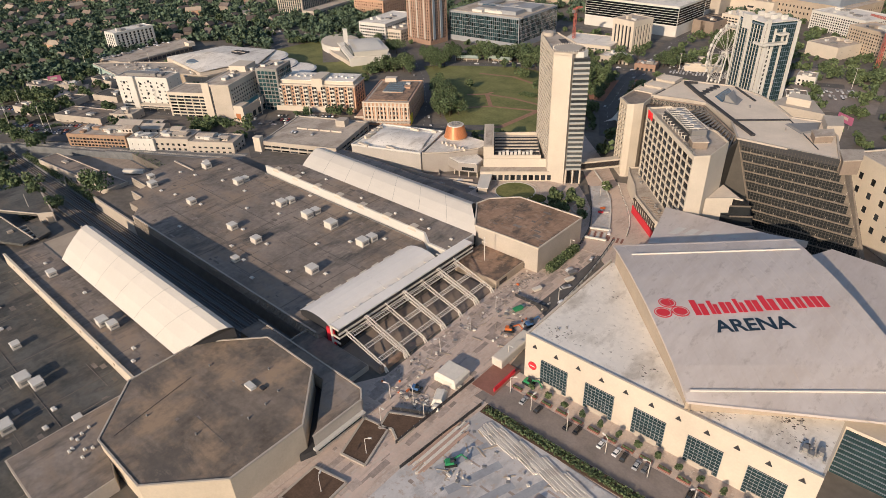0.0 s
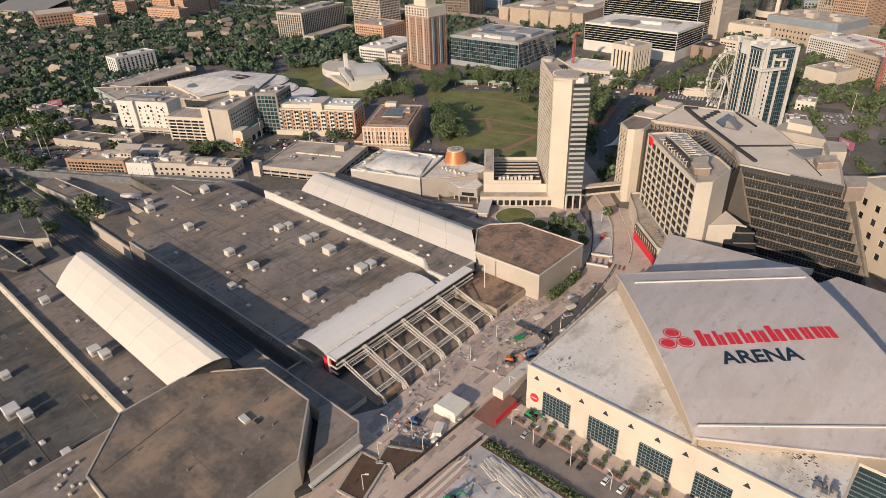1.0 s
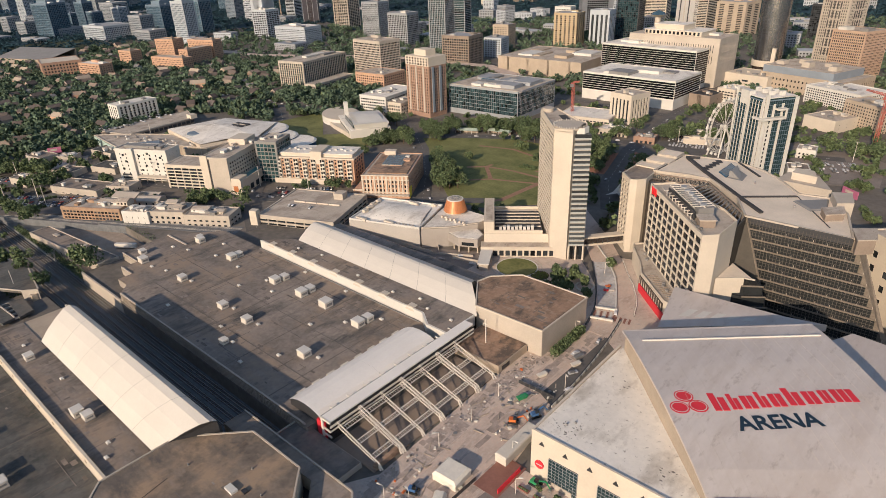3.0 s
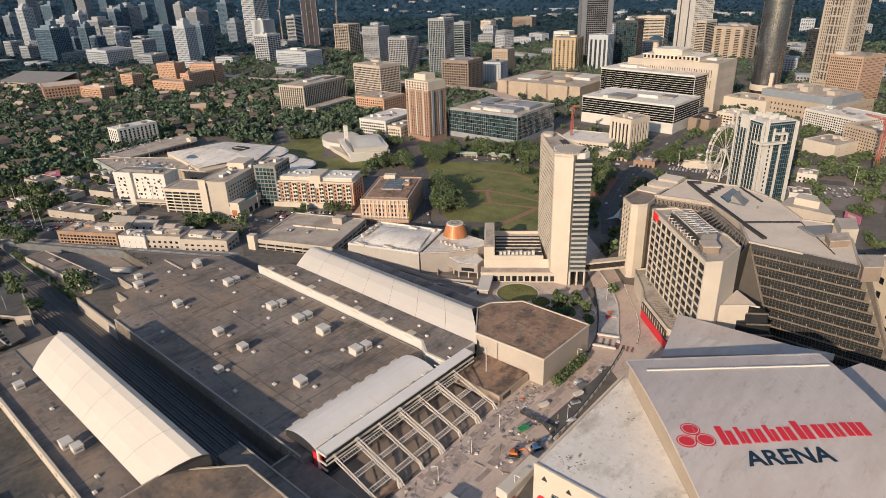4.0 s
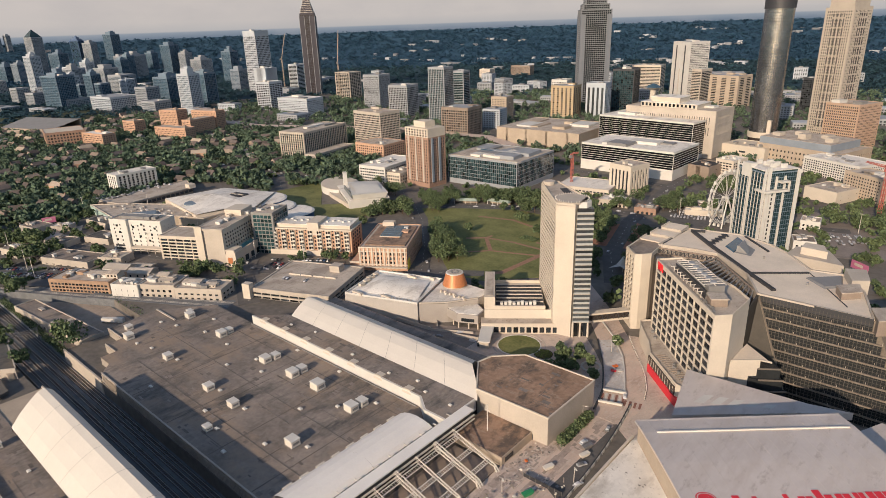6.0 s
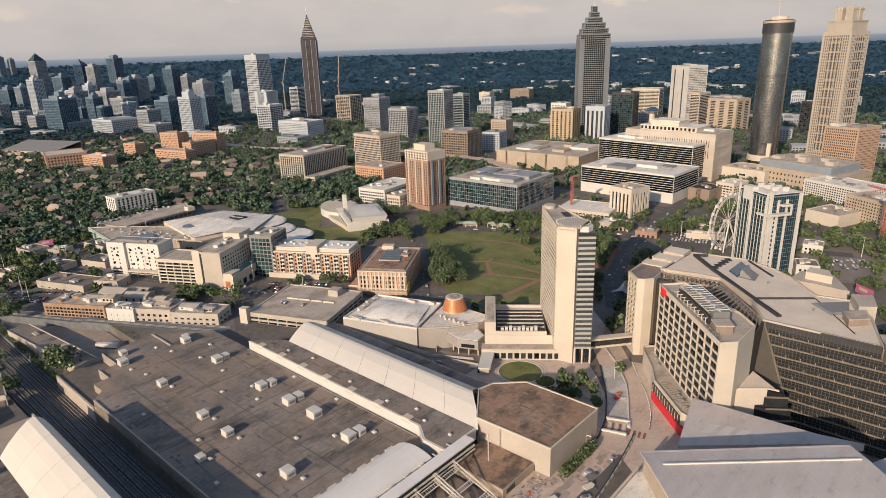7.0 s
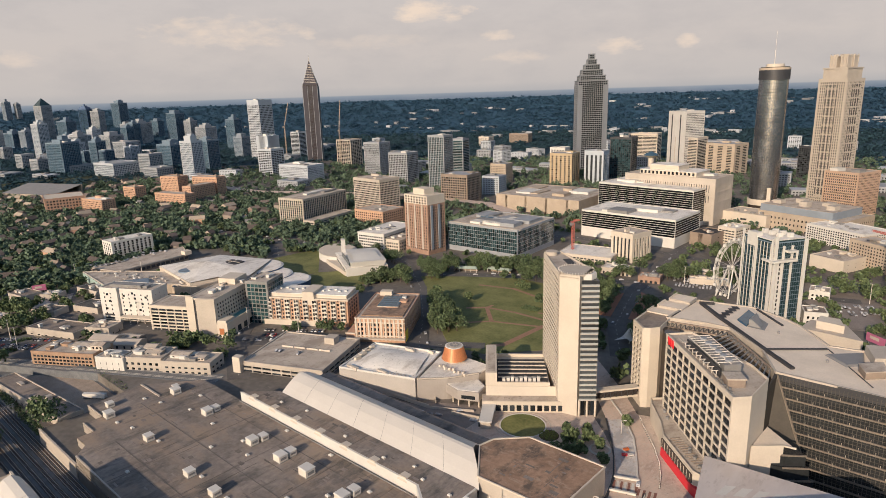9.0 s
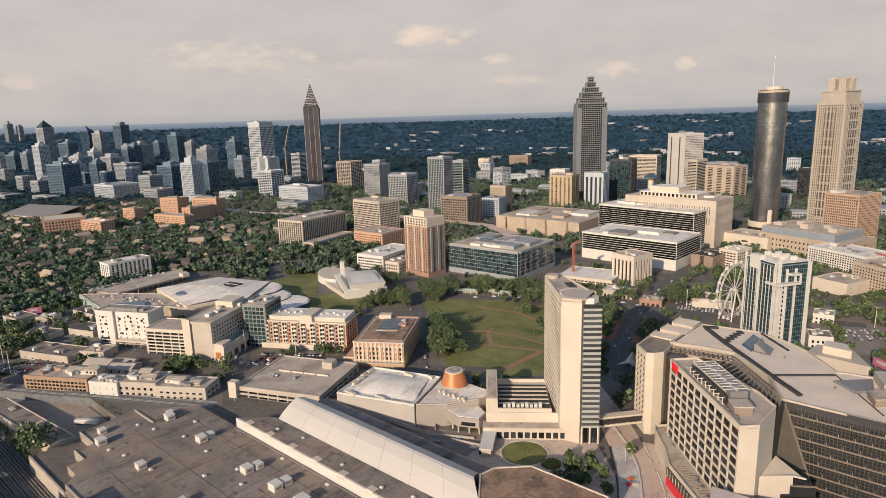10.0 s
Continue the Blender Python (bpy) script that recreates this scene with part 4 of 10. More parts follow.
part("parapet", G().bar((-212, 107, 10.1), (-144, 107, 10.1), 0.3).bar((-144, 107, 10.1), (-139.6, 103, 10.1), 0.3).bar((-139.6, 103, 10.1), (-139.6, 80, 10.1), 0.3), CREAM2, ring)
# Near-black floor: the trench's shade is put into its colour.
part("trench_floor", G().prism([(-196, 94), (-161.5, 94), (-141.8, 74.4), (-139.8, 80), (-141.6, 83.2), (-159.8, 101.2), (-191.5, 99.4)], -8, 3.0), DARKR, ring, "trench beside the octagon with its shade in the colour")
part("window_band", G().box(-139.6, -139.3, 81, 102, 1.5, 4.2), TEAL, ring, "long blue-tinted window band")
part("shelf", G().box(-139.5, -137.8, 79, 103, 4.2, 5.0), WHITE, ring)
an = root("octagon_annex", "small roof annex with vents beside the octagon", "building")
part("wall", G().prism([(-216, 4), (-178, 4), (-178, 26), (-196, 32), (-213, 46), (-216, 46)], 2, 9.0), CREAM2, an)
part("roof", G().prism([(-215.4, 4.6), (-178.6, 4.6), (-178.6, 26), (-196, 31), (-212, 44), (-215.4, 44)], 8.9, 9.2), GREYR, an)
for i in range(9):
    roof_vent(-207 + (i % 4) * 3.6 + 1.7 * math.sin(i * 2.3), 22 + (i // 4) * 3.6 + 1.5 * math.cos(i * 1.7), 9.2, 0.6)
roof_patches(oc, -202, -154, 40, 88, 15.0, 5, 29, 2.5)
roof_patches(nh, -440, -222, -60, 51, 3.0, 120, 25)
roof_patches(nh, -366, -216, 55, 70, 8.0, 34, 26)
roof_patches(strip, -346, -206, 211, 223, 11.12, 40, 27)
roof_patches(pav, -182, -144, 230, 264, 15.0, 16, 28)
# low block between octagon wing and canopy
lb = root("loading_block", "low dark-roofed loading block beside the cutting", "building")
part("wall", G().box(-197, -158, 107.2, 123, -8, 2.6), CREAM2, lb)
part("roof", G().box(-196.6, -158.4, 107.6, 122.6, 2.6, 2.9), GREYR, lb)
part("parapet", G().box(-197, -196.5, 107.2, 123, 2.6, 3.6), CREAM2, lb)

# wear, patches and markings of the street
road_wear = tagged(new("road_wear"), "tarred patches and scuffs of the torn street", "road patches", kind="stuff")
WEAR = mat("road_patch", (0.41, 0.33, 0.28), 0.9, vary=0.35, scale=0.2, fine=1.0, per="island", spread=0.2)
rp_ = random.Random(5)
g_ = G()
for i in range(150):
    y = rp_.uniform(42, 258)
    x = rp_.uniform(-138, -118 if y < 190 else -129)
    a, b = rp_.uniform(0.5, 3.5), rp_.uniform(1, 9)
    g_.box(x, x + a, y, min(260, y + b), 0.06, 0.09 + 0.0005 * i)
for i in range(120):
    x, y = rp_.uniform(-150, -140), rp_.uniform(112, 250)
    a, b = rp_.uniform(0.6, 5), rp_.uniform(0.6, 6)
    g_.box(x, min(-139.5, x + a), y, y + b, 0.15, 0.19 + 0.0005 * i)
for i in range(110):
    x, y = rp_.uniform(-110, 0), rp_.uniform(62, 130)
    a, b = rp_.uniform(0.6, 8), rp_.uniform(0.6, 3)
    g_.box(x, x + a, y, y + b, 0.34, 0.37 + 0.0005 * i)
part("patches", g_, WEAR, road_wear, kind="stuff")
# Darker blue-grey stripes laid across the bare slab.
slab_bands = root("damp_stripe", "long darker blue-grey stripes on the bare slab", "stain", kind="stuff")
for i in range(6):
    part("stripe", G().box(-1.6, 1.6, -11, 11, 0, 0.012, pose(-98 + i * 8.4, 113 - (i % 3) * 4, 0.40 + 0.002 * i, 0, 0, -20)), mat("blue_grey_concrete", (0.34, 0.345, 0.36), 0.7, vary=0.2, scale=0.2) if i == 0 else bpy.data.materials["blue_grey_concrete"], slab_bands, kind="stuff")
zebra = root("zebra_crossing", "worn white zebra crossing stripes", "road marking")
for i in range(9):
    part("stripe", G().box(-108.5 + i * 1.3, -107.9 + i * 1.3, 140.5, 147, 0.21, 0.24), WHITE, zebra)
for i in range(26):
    part("bay_line", G().box(-100 + i * 3.4, -99.85 + i * 3.4, 146.5, 151.8, 0.21, 0.235), WHITE, zebra)
# raised planters along the arena drive
for i in range(15):
    x = -103 + i * 6.9
    p_ = root("street_planter", "brown brick planter with low shrubs beside the drive", "planter", pose(x, 153.6, 0.15), "planters along the drive")
    part("box", rim(4.6, 1.5, 0.3, 0, 0.7), REDPAVE, p_)
    k_ = G().box(-2.0, 2.0, -0.45, 0.45, 0, 0.5)
    for j in range(14):
        k_.tube(-1.9 + j * 0.29, random.uniform(-0.3, 0.3), 0.4, random.uniform(0.8, 1.5), 0.42, 0.1, 5)
    part("shrubs", k_, LEAF, p_, kind="stuff")
# planting beds of the forecourt
for poly in ([(-139, 103), (-128, 105), (-122.5, 88), (-133, 86)], [(-134, 111), (-121, 118), (-121, 103), (-127, 106), (-131, 103)], [(-136, 76), (-122, 79), (-121, 66), (-135, 60)], [(-137, 56), (-123, 60), (-122, 45), (-136, 42)]):
    b_ = root("planting_bed", "bare brown planting bed edged in pale stone", "planting bed")
    part("soil", G().prism(poly, 0.1, 0.75), SOIL, b_)
    for i in range(len(poly)):
        p, q = poly[i], poly[(i + 1) % len(poly)]
        part("edging", G().bar((p[0], p[1], 0.55), (q[0], q[1], 0.55), 0.42), CREAM2, b_)


def lamp_post(x, y, h=8.0, z=0.15, rot=0.0, label="white twin-armed street lamp on the pavement"):
    r = root("street_lamp", label, "street lamp", pose(x, y, z, 0, 0, rot), "street lamps")
    part("base", G().tube(0, 0, 0, 0.8, 0.35, 0.25, 8), GREYM, r)
    part("pole", G().tube(0, 0, 0.8, h, 0.16, 0.1, 8), WSTEEL, r)
    part("arm", G().bar((0, 0, h), (1.6, 0, h + 0.5), 0.08), WSTEEL, r)
    part("lamp_head", G().prism([(1.2, -0.35), (2.6, -0.35), (2.6, 0.35), (1.2, 0.35)], h + 0.35, h + 0.65, [(1.4, -0.2), (2.4, -0.2), (2.4, 0.2), (1.4, 0.2)]), WHITE, r)
    return r


for i, (x, y) in enumerate(((-133, 106), (-126, 92), (-121.5, 118), (-126, 71), (-130, 121), (-139, 117), (-141.5, 150), (-141, 170), (-141.5, 190), (-116, 165), (-104, 150), (-92, 147), (-76, 147), (-60, 147), (-44, 147), (-28, 147), (-110, 185), (-122, 214), (-141, 255), (-160, 322))):
    lamp_post(x, y, 8.0, 0.15, 40 * i)


# ---------------------------------------------------------------- arena
ar = root("arena", "sports arena with cream facade and tilted grey metal roof", "arena")
FX0, FX1, FY, FH = -105.5, 1.5, 161.8, 22.0
part("wall", G().prism([(FX0, FY), (FX1, FY), (FX1, 189), (44, 189), (44, 280), (-40, 290), (-104, 240)], 0, FH - 0.3), CREAM, ar, "smooth cream facade")
part("flat_roof", G().prism([(FX0 + 0.8, FY + 0.8), (FX1 - 0.8, FY + 0.8), (FX1 - 0.8, 190), (-36, 236), (-98, 234), (FX0 + 1.2, 228)], FH - 0.4, FH), WHITER, ar, "stained white membrane")
part("parapet", G().box(FX0, FX1, FY - 0.15, FY + 0.7, FH - 0.6, FH + 0.6), CREAM, ar)
part("parapet", G().box(FX0 - 0.1, FX0 + 0.8, FY + 0.75, 230, FH - 0.6, FH + 0.58), CREAM, ar)
for k in range(5):
    wx = -97.6 + k * 19.85
    win = part("window", G().box(wx, wx + 12.0, FY - 0.35, FY + 0.1, 1.0, 13.0), TEAL, ar, "large gridded window")
    fr_ = G()
    for i in range(9):
        fr_.box(wx + i * 1.5 - 0.045, wx + i * 1.5 + 0.045, FY - 0.55, FY - 0.3, 1, 13)
    for i in range(9):
        fr_.box(wx, wx + 12.0, FY - 0.52, FY - 0.32, 1 + i * 1.5 - 0.035, 1 + i * 1.5 + 0.035)
    part("window_grid", fr_, FARC, win, "pale mullion grid", "stuff")
    part("entrance_door", G().box(wx + 1.8, wx + 10.2, FY - 0.62, FY - 0.33, 0.2, 2.6), CREAM2, win, "row of pale framed entrance doors")
for k in range(11):
    x = -101 + k * 9.78
    t_ = G().prism([(x - 1.1, FY - 0.30), (x + 1.1, FY - 0.30), (x + 1.1, FY + 0.1), (x - 1.1, FY + 0.1)], 17.2, 19.0, [(x - 0.06, FY - 0.30), (x + 0.06, FY - 0.30), (x + 0.06, FY + 0.1), (x - 0.06, FY + 0.1)])
    part("vent", t_, DSTEEL, ar, "dark triangular wall vent")
s_ = part("round_sign", G().tube(0, 0, 0, 0.35, 1.9, n=28), RED, ar, "round red wall sign")
s_.matrix_basis = pose(-101.6, FY - 0.02, 7.6, 90, 0, 0)
part("sign_bar", G().box(-1.2, 1.2, -0.2, 0.2, 0.36, 0.42), WHITE, s_)
dirt = G()
rq = random.Random(12)
for cx_, cy_, n_ in ((-96, 170, 26), (-34, 169, 40), (-14, 180, 70), (-8, 172, 30), (-60, 172, 10), (-92, 205, 8)):
    for i in range(n_):
        x, y, s_ = rq.gauss(cx_, 3.0), rq.gauss(cy_, 2.2), rq.uniform(0.12, 0.55)
        if FY + 1 < y < 186 or x < -85:
            a_ = rq.uniform(0, 3.1)
            dirt.prism([(x + s_ * math.cos(a_ + k) * rq.uniform(0.6, 1.6), y + s_ * math.sin(a_ + k) * rq.uniform(0.4, 1.0)) for k in (0, 1.2, 2.5, 3.9, 5.1)], FH, FH + 0.03)
part("debris", dirt, STREAK, ar, "dirt and debris spots on the white roof", "stuff")
# side with dark glass
part("side_glass", G().box(FX1 + 0.4, 43.8, 188.4, 189.1, 0.5, 20.5), TEAL, ar, "dark curtain glass behind the corner")
for k in range(9):
    part("side_bar", G().box(FX1 + 0.4, 44, 187.9, 188.5, 2 + k * 2.1, 2.1 + k * 2.1), COOLG, ar)

# tilted main roof: runs U along its top edge, V down the slope
TL, TR, BL = Vector((-103.5, 228, 0)), Vector((-42.7, 276.6, 0)), Vector((-40.6, 161.3, 0))
U, V = TR - TL, BL - TL
def roof_pt(u, v, lift=0.0):
    """A point of the arena's roof at parts u, v of its edges."""
    prof = [(0.0, 31.6), (0.1, 32.8), (0.3, 33.8), (0.5, 33.8), (0.7, 32.6), (0.85, 31.0), (0.965, 29.0), (1.0, 27.6)]
    for (a, za), (b, zb) in zip(prof, prof[1:]):
        if v <= b + 1e-6:
            z = za + (zb - za) * (v - a) / (b - a)
            break
    p = TL + U * u + V * (v if v < 0.965 else 0.965 + (v - 0.965) * (1 + 3.4 * u))
    return Vector((p.x, p.y, z + 3.0 * u * (1 - v) + lift))
UE = 1.0
mr_ = root("arena_roof", "tilted grey metal arena roof with red and navy lettering", "roof")
vs = [0, 0.1, 0.2, 0.3, 0.4, 0.5, 0.6, 0.7, 0.85, 0.965, 1.0]
NP = 18
for i in range(NP):
    u0, u1 = UE * i / NP, UE * (i + 1) / NP - 0.0001
    part("roof_sheet", G().loft([[roof_pt(u, v) for v in vs] for u in (u0, u1)]), METALR, mr_)
seam = G()
for i in range(NP):
    u = UE * i / NP
    for a, b in zip(vs, vs[1:]):
        seam.bar(roof_pt(u, a, 0.03), roof_pt(u, b, 0.03), 0.035)
part("seams", seam, METALR, mr_, "standing seams of the metal sheets", "stuff")
part("lining", G().loft([[roof_pt(u, v, -0.8) for v in vs] for u in (0, UE / 2, UE)]), GREYM, mr_)
for a, b, c, d in ((0, 0, UE, 0), (0, 0, 0, 1), (0, 1, UE, 1)):
    g_ = G()
    n_ = 12
    for i in range(n_):
        p, q = (a + (c - a) * i / n_, b + (d - b) * i / n_), (a + (c - a) * (i + 1) / n_, b + (d - b) * (i + 1) / n_)
        g_.bar(roof_pt(*p, -0.35), roof_pt(*q, -0.35), 0.45)
    part("fascia", g_, METALR, mr_)
for v, u0, u1 in ((0.105, 0.06, 0.97), (0.965, 0.02, UE - 0.05)):
    g_ = G()
    for i in range(20):
        g_.bar(roof_pt(u0 + (u1 - u0) * i / 20, v, 0.3), roof_pt(u0 + (u1 - u0) * (i + 1) / 20, v, 0.3), 0.28)
    part("snow_rail", g_, WSTEEL, mr_, "white ridge rail")
sw = G()
for i in range(24):
    a, b = roof_pt(0.015, i / 24, -0.7), roof_pt(0.015, (i + 1) / 24, -0.7)
    sw.loft([[a, b], [(a.x, a.y, FH - 0.2), (b.x, b.y, FH - 0.2)]])
    a, b = roof_pt(UE * i / 24, 0.985, -0.7), roof_pt(UE * (i + 1) / 24, 0.985, -0.7)
    sw.loft([[a, b], [(a.x, a.y, FH - 0.2), (b.x, b.y, FH - 0.2)]])
part("upstand", sw, TAN, mr_, "louvred upstand below the roof edge")


def on_roof(curve_text, size, u, v, material, name, label, bold=0.0):
    """Lettering laid on the arena's roof, its foot at (u, v)."""
    cu = bpy.data.curves.new(name, "FONT")
    cu.body, cu.size, cu.extrude, cu.offset, cu.space_character = curve_text, size, 0.04, bold, 1.0
    tmp = bpy.data.objects.new(name, cu)
    me_ = bpy.data.meshes.new_from_object(tmp)
    bpy.data.objects.remove(tmp)
    e, n_ = U.normalized(), (-V).normalized()
    lu, lv = U.length, V.length
    for p in me_.vertices:
        q = roof_pt(u + p.co.x / lu, v - p.co.y / lv - 0.06 * p.co.x / lu, 0.10 + p.co.z)
        p.co = q
    me_.materials.clear()
    me_.materials.append(material)
    return part(name, me_, material, mr_, label)


LU, LV = U.length, V.length
# emblem and word mark as plain shapes; the word ARENA in letters
def roof_shape(name, pts, material, label, lift=0.1):
    """A flat shape on the roof from (u, v) corners."""
    g = G()
    b, n_ = 0, len(pts)
    g.v = [tuple(roof_pt(u, v, lift)) for u, v in pts] + [tuple(roof_pt(u, v, lift - 0.15)) for u, v in pts]
    g.f = [tuple(range(n_)), tuple(reversed(range(n_, 2 * n_)))] + [(i, (i + 1) % n_, n_ + (i + 1) % n_, n_ + i) for i in range(n_)]
    return part(name, g, material, mr_, label)


def oval(u, v, a, b, k=1.0, n_=28):
    return [(u + a * k * math.cos(2 * math.pi * i / n_) / LU, v + b * k * math.sin(2 * math.pi * i / n_) / LV) for i in range(n_)]


for u, v in ((0.098, 0.500), (0.055, 0.562), (0.140, 0.556)):
    roof_shape("emblem_oval", oval(u, v, 3.3, 3.0), RED, "plain red oval", 0.10)
    ri = G()
    o_, i_ = oval(u, v, 2.9, 2.5), oval(u, v, 2.6, 2.2)
    for k in range(28):
        j = (k + 1) % 28
        b = len(ri.v)
        ri.v += [tuple(roof_pt(*p, 0.16)) for p in (o_[k], o_[j], i_[j], i_[k])]
        ri.f.append((b, b + 1, b + 2, b + 3))
    part("emblem_ring", ri, WHITE, mr_)
bx_, WM_BASE = 0.205, 0.582
for wide, tall in ((5.5, 8.6), (3.6, 7.6), (5.0, 6.2), (3.6, 7.6), (5.1, 6.2), (5.5, 8.6), (5.1, 6.2), (3.6, 6.2), (8.0, 6.2)):
    base_ = WM_BASE - 0.072 * (bx_ - 0.205)
    v0_, v1_ = base_ - tall / LV, base_
    u0_, u1_ = bx_, bx_ + wide / LU
    n_ = 3 if wide > 7 else 2
    for k_ in range(n_):
        a0_, a1_ = u0_ + (u1_ - u0_) * k_ / n_, u0_ + (u1_ - u0_) * (k_ + 0.82) / n_
        c0_ = v0_ if k_ == 0 or tall < 7 else v0_ + 2.2 / LV
        roof_shape("word_mark_stroke", [(a0_, c0_), (a1_, c0_), (a1_, v1_), (a0_, v1_)], RED, "plain red stroke of the word mark", 0.2)
    bx_ += (wide + 0.75) / LU
on_roof("ARENA", 8.8, 0.262, 0.682, NAVY, "roof_lettering", "navy roof lettering ARENA", 0.22)

# lower metal roofs behind the main one
lr = root("arena_lower_roof", "lower grey metal arena roof with white stripes", "roof")
part("roof", G().prism([(-107, 292), (-98, 252), (-60, 284), (-40, 300), (-56, 296)], FH - 2, FH + 1.5), METALR, lr)
for k in range(5):
    px, py, q = -94.5 + 6.0 * k, 267.0 + 3.4 * k, 1.0 - 0.14 * k
    part("stripe", G().prism([(px, py), (px + 3.6, py + 1.9), (px + 3.6 + 1.6 * q, py + 1.9 + 8.5 * q), (px + 1.6 * q, py + 8.5 * q)], FH + 1.5, FH + 1.56), WHITE, lr, "white painted stripe")
part("side_roof", G().prism([(-43, 276), (22, 206), (60, 230), (30, 296), (-30, 302)], 12, 22.0), METALR, lr)
pl = root("arena_plant", "metal ducts and pipes on the arena roof", "roof unit")
for i in range(7):
    part("duct", G().box(-7 + i * 1.1 - (i % 2), -6.4 + i * 1.1, 168 + (i % 3) * 1.3, 170 + (i % 3) * 1.5, FH, FH + 1.2 + 0.2 * (i % 3)), GREYM, pl)
for x, y in ((-36, 178), (-31, 176), (-12, 184), (-10, 181), (-97, 172), (-95, 175)):
    part("cowl", G().tube(x, y, FH, FH + 0.7, 0.5, 0.35, 10), GREYM, pl)
part("hatch", G().box(-52, -49.5, 176, 178, FH, FH + 0.8), WHITE, pl)

# ---------------------------------------------------------------- media centre: hotel slab, roof, terraces
hs = root("hotel_slab", "cream concrete hotel slab with deep window grid", "hotel")
SLAB = [(-147.7, 347.0), (-97.6, 294.0), (-92.1, 299.6), (-91.2, 321.8), (-101.2, 332.7), (-138.0, 357.0)]
claim(-118, 326, 74, 30, -43)
part("body", G().prism(SLAB, -1, 52.6), CREAM, hs, "smooth cream concrete")
part("roof", G().prism([((x + 115) * 0.985 - 115, (y - 326) * 0.985 + 326) for x, y in SLAB], 52.5, 53.0), TANR, hs, "stained gravel roof")
plan_rim(hs, SLAB, 52.4, 54.0, 0.5, CREAM)
plan_wall(hs, (-147.7, 347.0), (-97.6, 294.0), 6, 54.0, 10, 10, 0.95, 1.0, 0.6, CREAM, GLASSO, 1.2, 1.0, 2.6, True, DSTEEL)
SLABM_ = Matrix.Translation((-147.7, 347.0, 53.0)) @ Matrix.Rotation(math.atan2(-53.0, 50.1), 4, "Z")
hp = root("roof_plant", "caged rooftop plant with grey louvred walls", "roof unit", SLABM_)
part("louvre_wall", G().box(18, 52, 5.5, 13.5, 0, 6.0), GREYM, hp)
part("screen_wall", G().box(17, 53, 3.2, 3.6, 0, 4.6), DSTEEL, hp, "dark louvred screen")
for i in range(12):
    part("cage_bar", G().box(18 + i * 2.9, 18.25 + i * 2.9, 3.4, 14.2, 6.3, 6.6), WSTEEL, hp)
for i in range(9):
    part("screen_post", G().box(17.5 + i * 4.2, 17.8 + i * 4.2, 2.2, 2.5, 0, 3.2).box(17.5 + i * 4.2, 17.8 + i * 4.2, 0.4, 3.3, 3.0, 3.3), WSTEEL, hp)
for y in (3.3, 8.8, 14.2):
    part("cage_rail", G().box(17.8, 51.6, y, y + 0.3, 6.0, 6.35), WSTEEL, hp)
for i in range(6):
    part("cooling_fan", G().tube(22 + i * 5.2, 9.5, 6.0, 6.9, 1.7, 1.5, 16), FARC, hp)
part("stair_house", G().prism([(55, 3.5), (62, 2.5), (63, 10), (56, 11)], 0, 3.6), BROWNC, hp)
part("stair_cap", G().prism([(54.6, 3.2), (62.4, 2.1), (63.4, 10.4), (55.7, 11.4)], 3.6, 4.2), TANR, hp)
for i in range(7):
    part("duct", G().box(54 + i * 2.1, 55.2 + i * 2.1, 0.9 + 0.4 * (i % 3), 2.0 + 0.3 * (i % 2), 0, 0.9 + 0.3 * (i % 3)), GREYM, hp)
part("pipe_run", G().bar((6, 4, 0.5), (54, 2.6, 0.5), 0.18).bar((8, 9, 0.4), (17, 8, 0.4), 0.2), CREAM2, hp)
sg = root("red_sign", "red rooftop sign in three plain strokes", "sign", SLABM_)
for i in range(3):
    part("sign_stroke", G().prism([(4.5 + i * 2.7, -1.25), (5.5 + i * 2.7, -1.25), (5.5 + i * 2.7, -0.65), (4.5 + i * 2.7, -0.65)], -3.4, 0.7, [(3.6 + i * 2.7, -1.25), (4.6 + i * 2.7, -1.25), (4.6 + i * 2.7, -0.65), (3.6 + i * 2.7, -0.65)]), LAMP_RED, sg)

os_ = root("office_slab", "cream concrete office end with small windows", "building")
OFF = [(-175.4, 367.4), (-165.4, 357.4), (-162.0, 359.0), (-158.4, 364.0), (-160.0, 386.0), (-176.0, 386.0)]
part("body", G().prism(OFF, -1, 48.6), CREAM, os_)
part("roof", G().prism([((x + 168) * 0.97 - 168, (y - 373) * 0.97 + 373) for x, y in OFF], 48.5, 48.9), GREYR, os_)
plan_rim(os_, OFF, 48.4, 49.7, 0.5, CREAM)
plan_wall(os_, (-175.4, 367.4), (-165.4, 357.4), 4, 49.7, 3, 13, 1.5, 1.3, 0.7, CREAM, GLASSO, 1.2, 1.0, 3.0)
for k_, (y0, y1, z) in enumerate(((386.05, 396, 49.2), (396.05, 408, 50.6), (408.05, 421, 52.0))):
    part("step_block", G().box(-176.2 + k_ * 2.4, -158.2, y0, y1, -1, z), CREAM2, os_)
    part("step_roof", G().box(-175.8 + k_ * 2.4, -158.6, y0 + 0.4, y1 - 0.4, z, z + 0.12), MCR, os_)
    part("step_kerb", G().box(-176.2 + k_ * 2.4, -175.7 + k_ * 2.4, y0, y1, z, z + 0.9), CREAM, os_)
mc = root("media_centre", "sprawling cream office complex with flat gravel roof", "building")
MC = [(-92.4, 339.4), (-43.4, 340.4), (-52, 372), (-64, 391), (-79, 388), (-96, 409), (-107, 418), (-127, 427), (-158, 421), (-161, 380), (-140, 384.5), (-127, 384.5), (-104, 362.5)]
part("wall", G().prism(MC, 0, 49.4), CREAM2, mc)
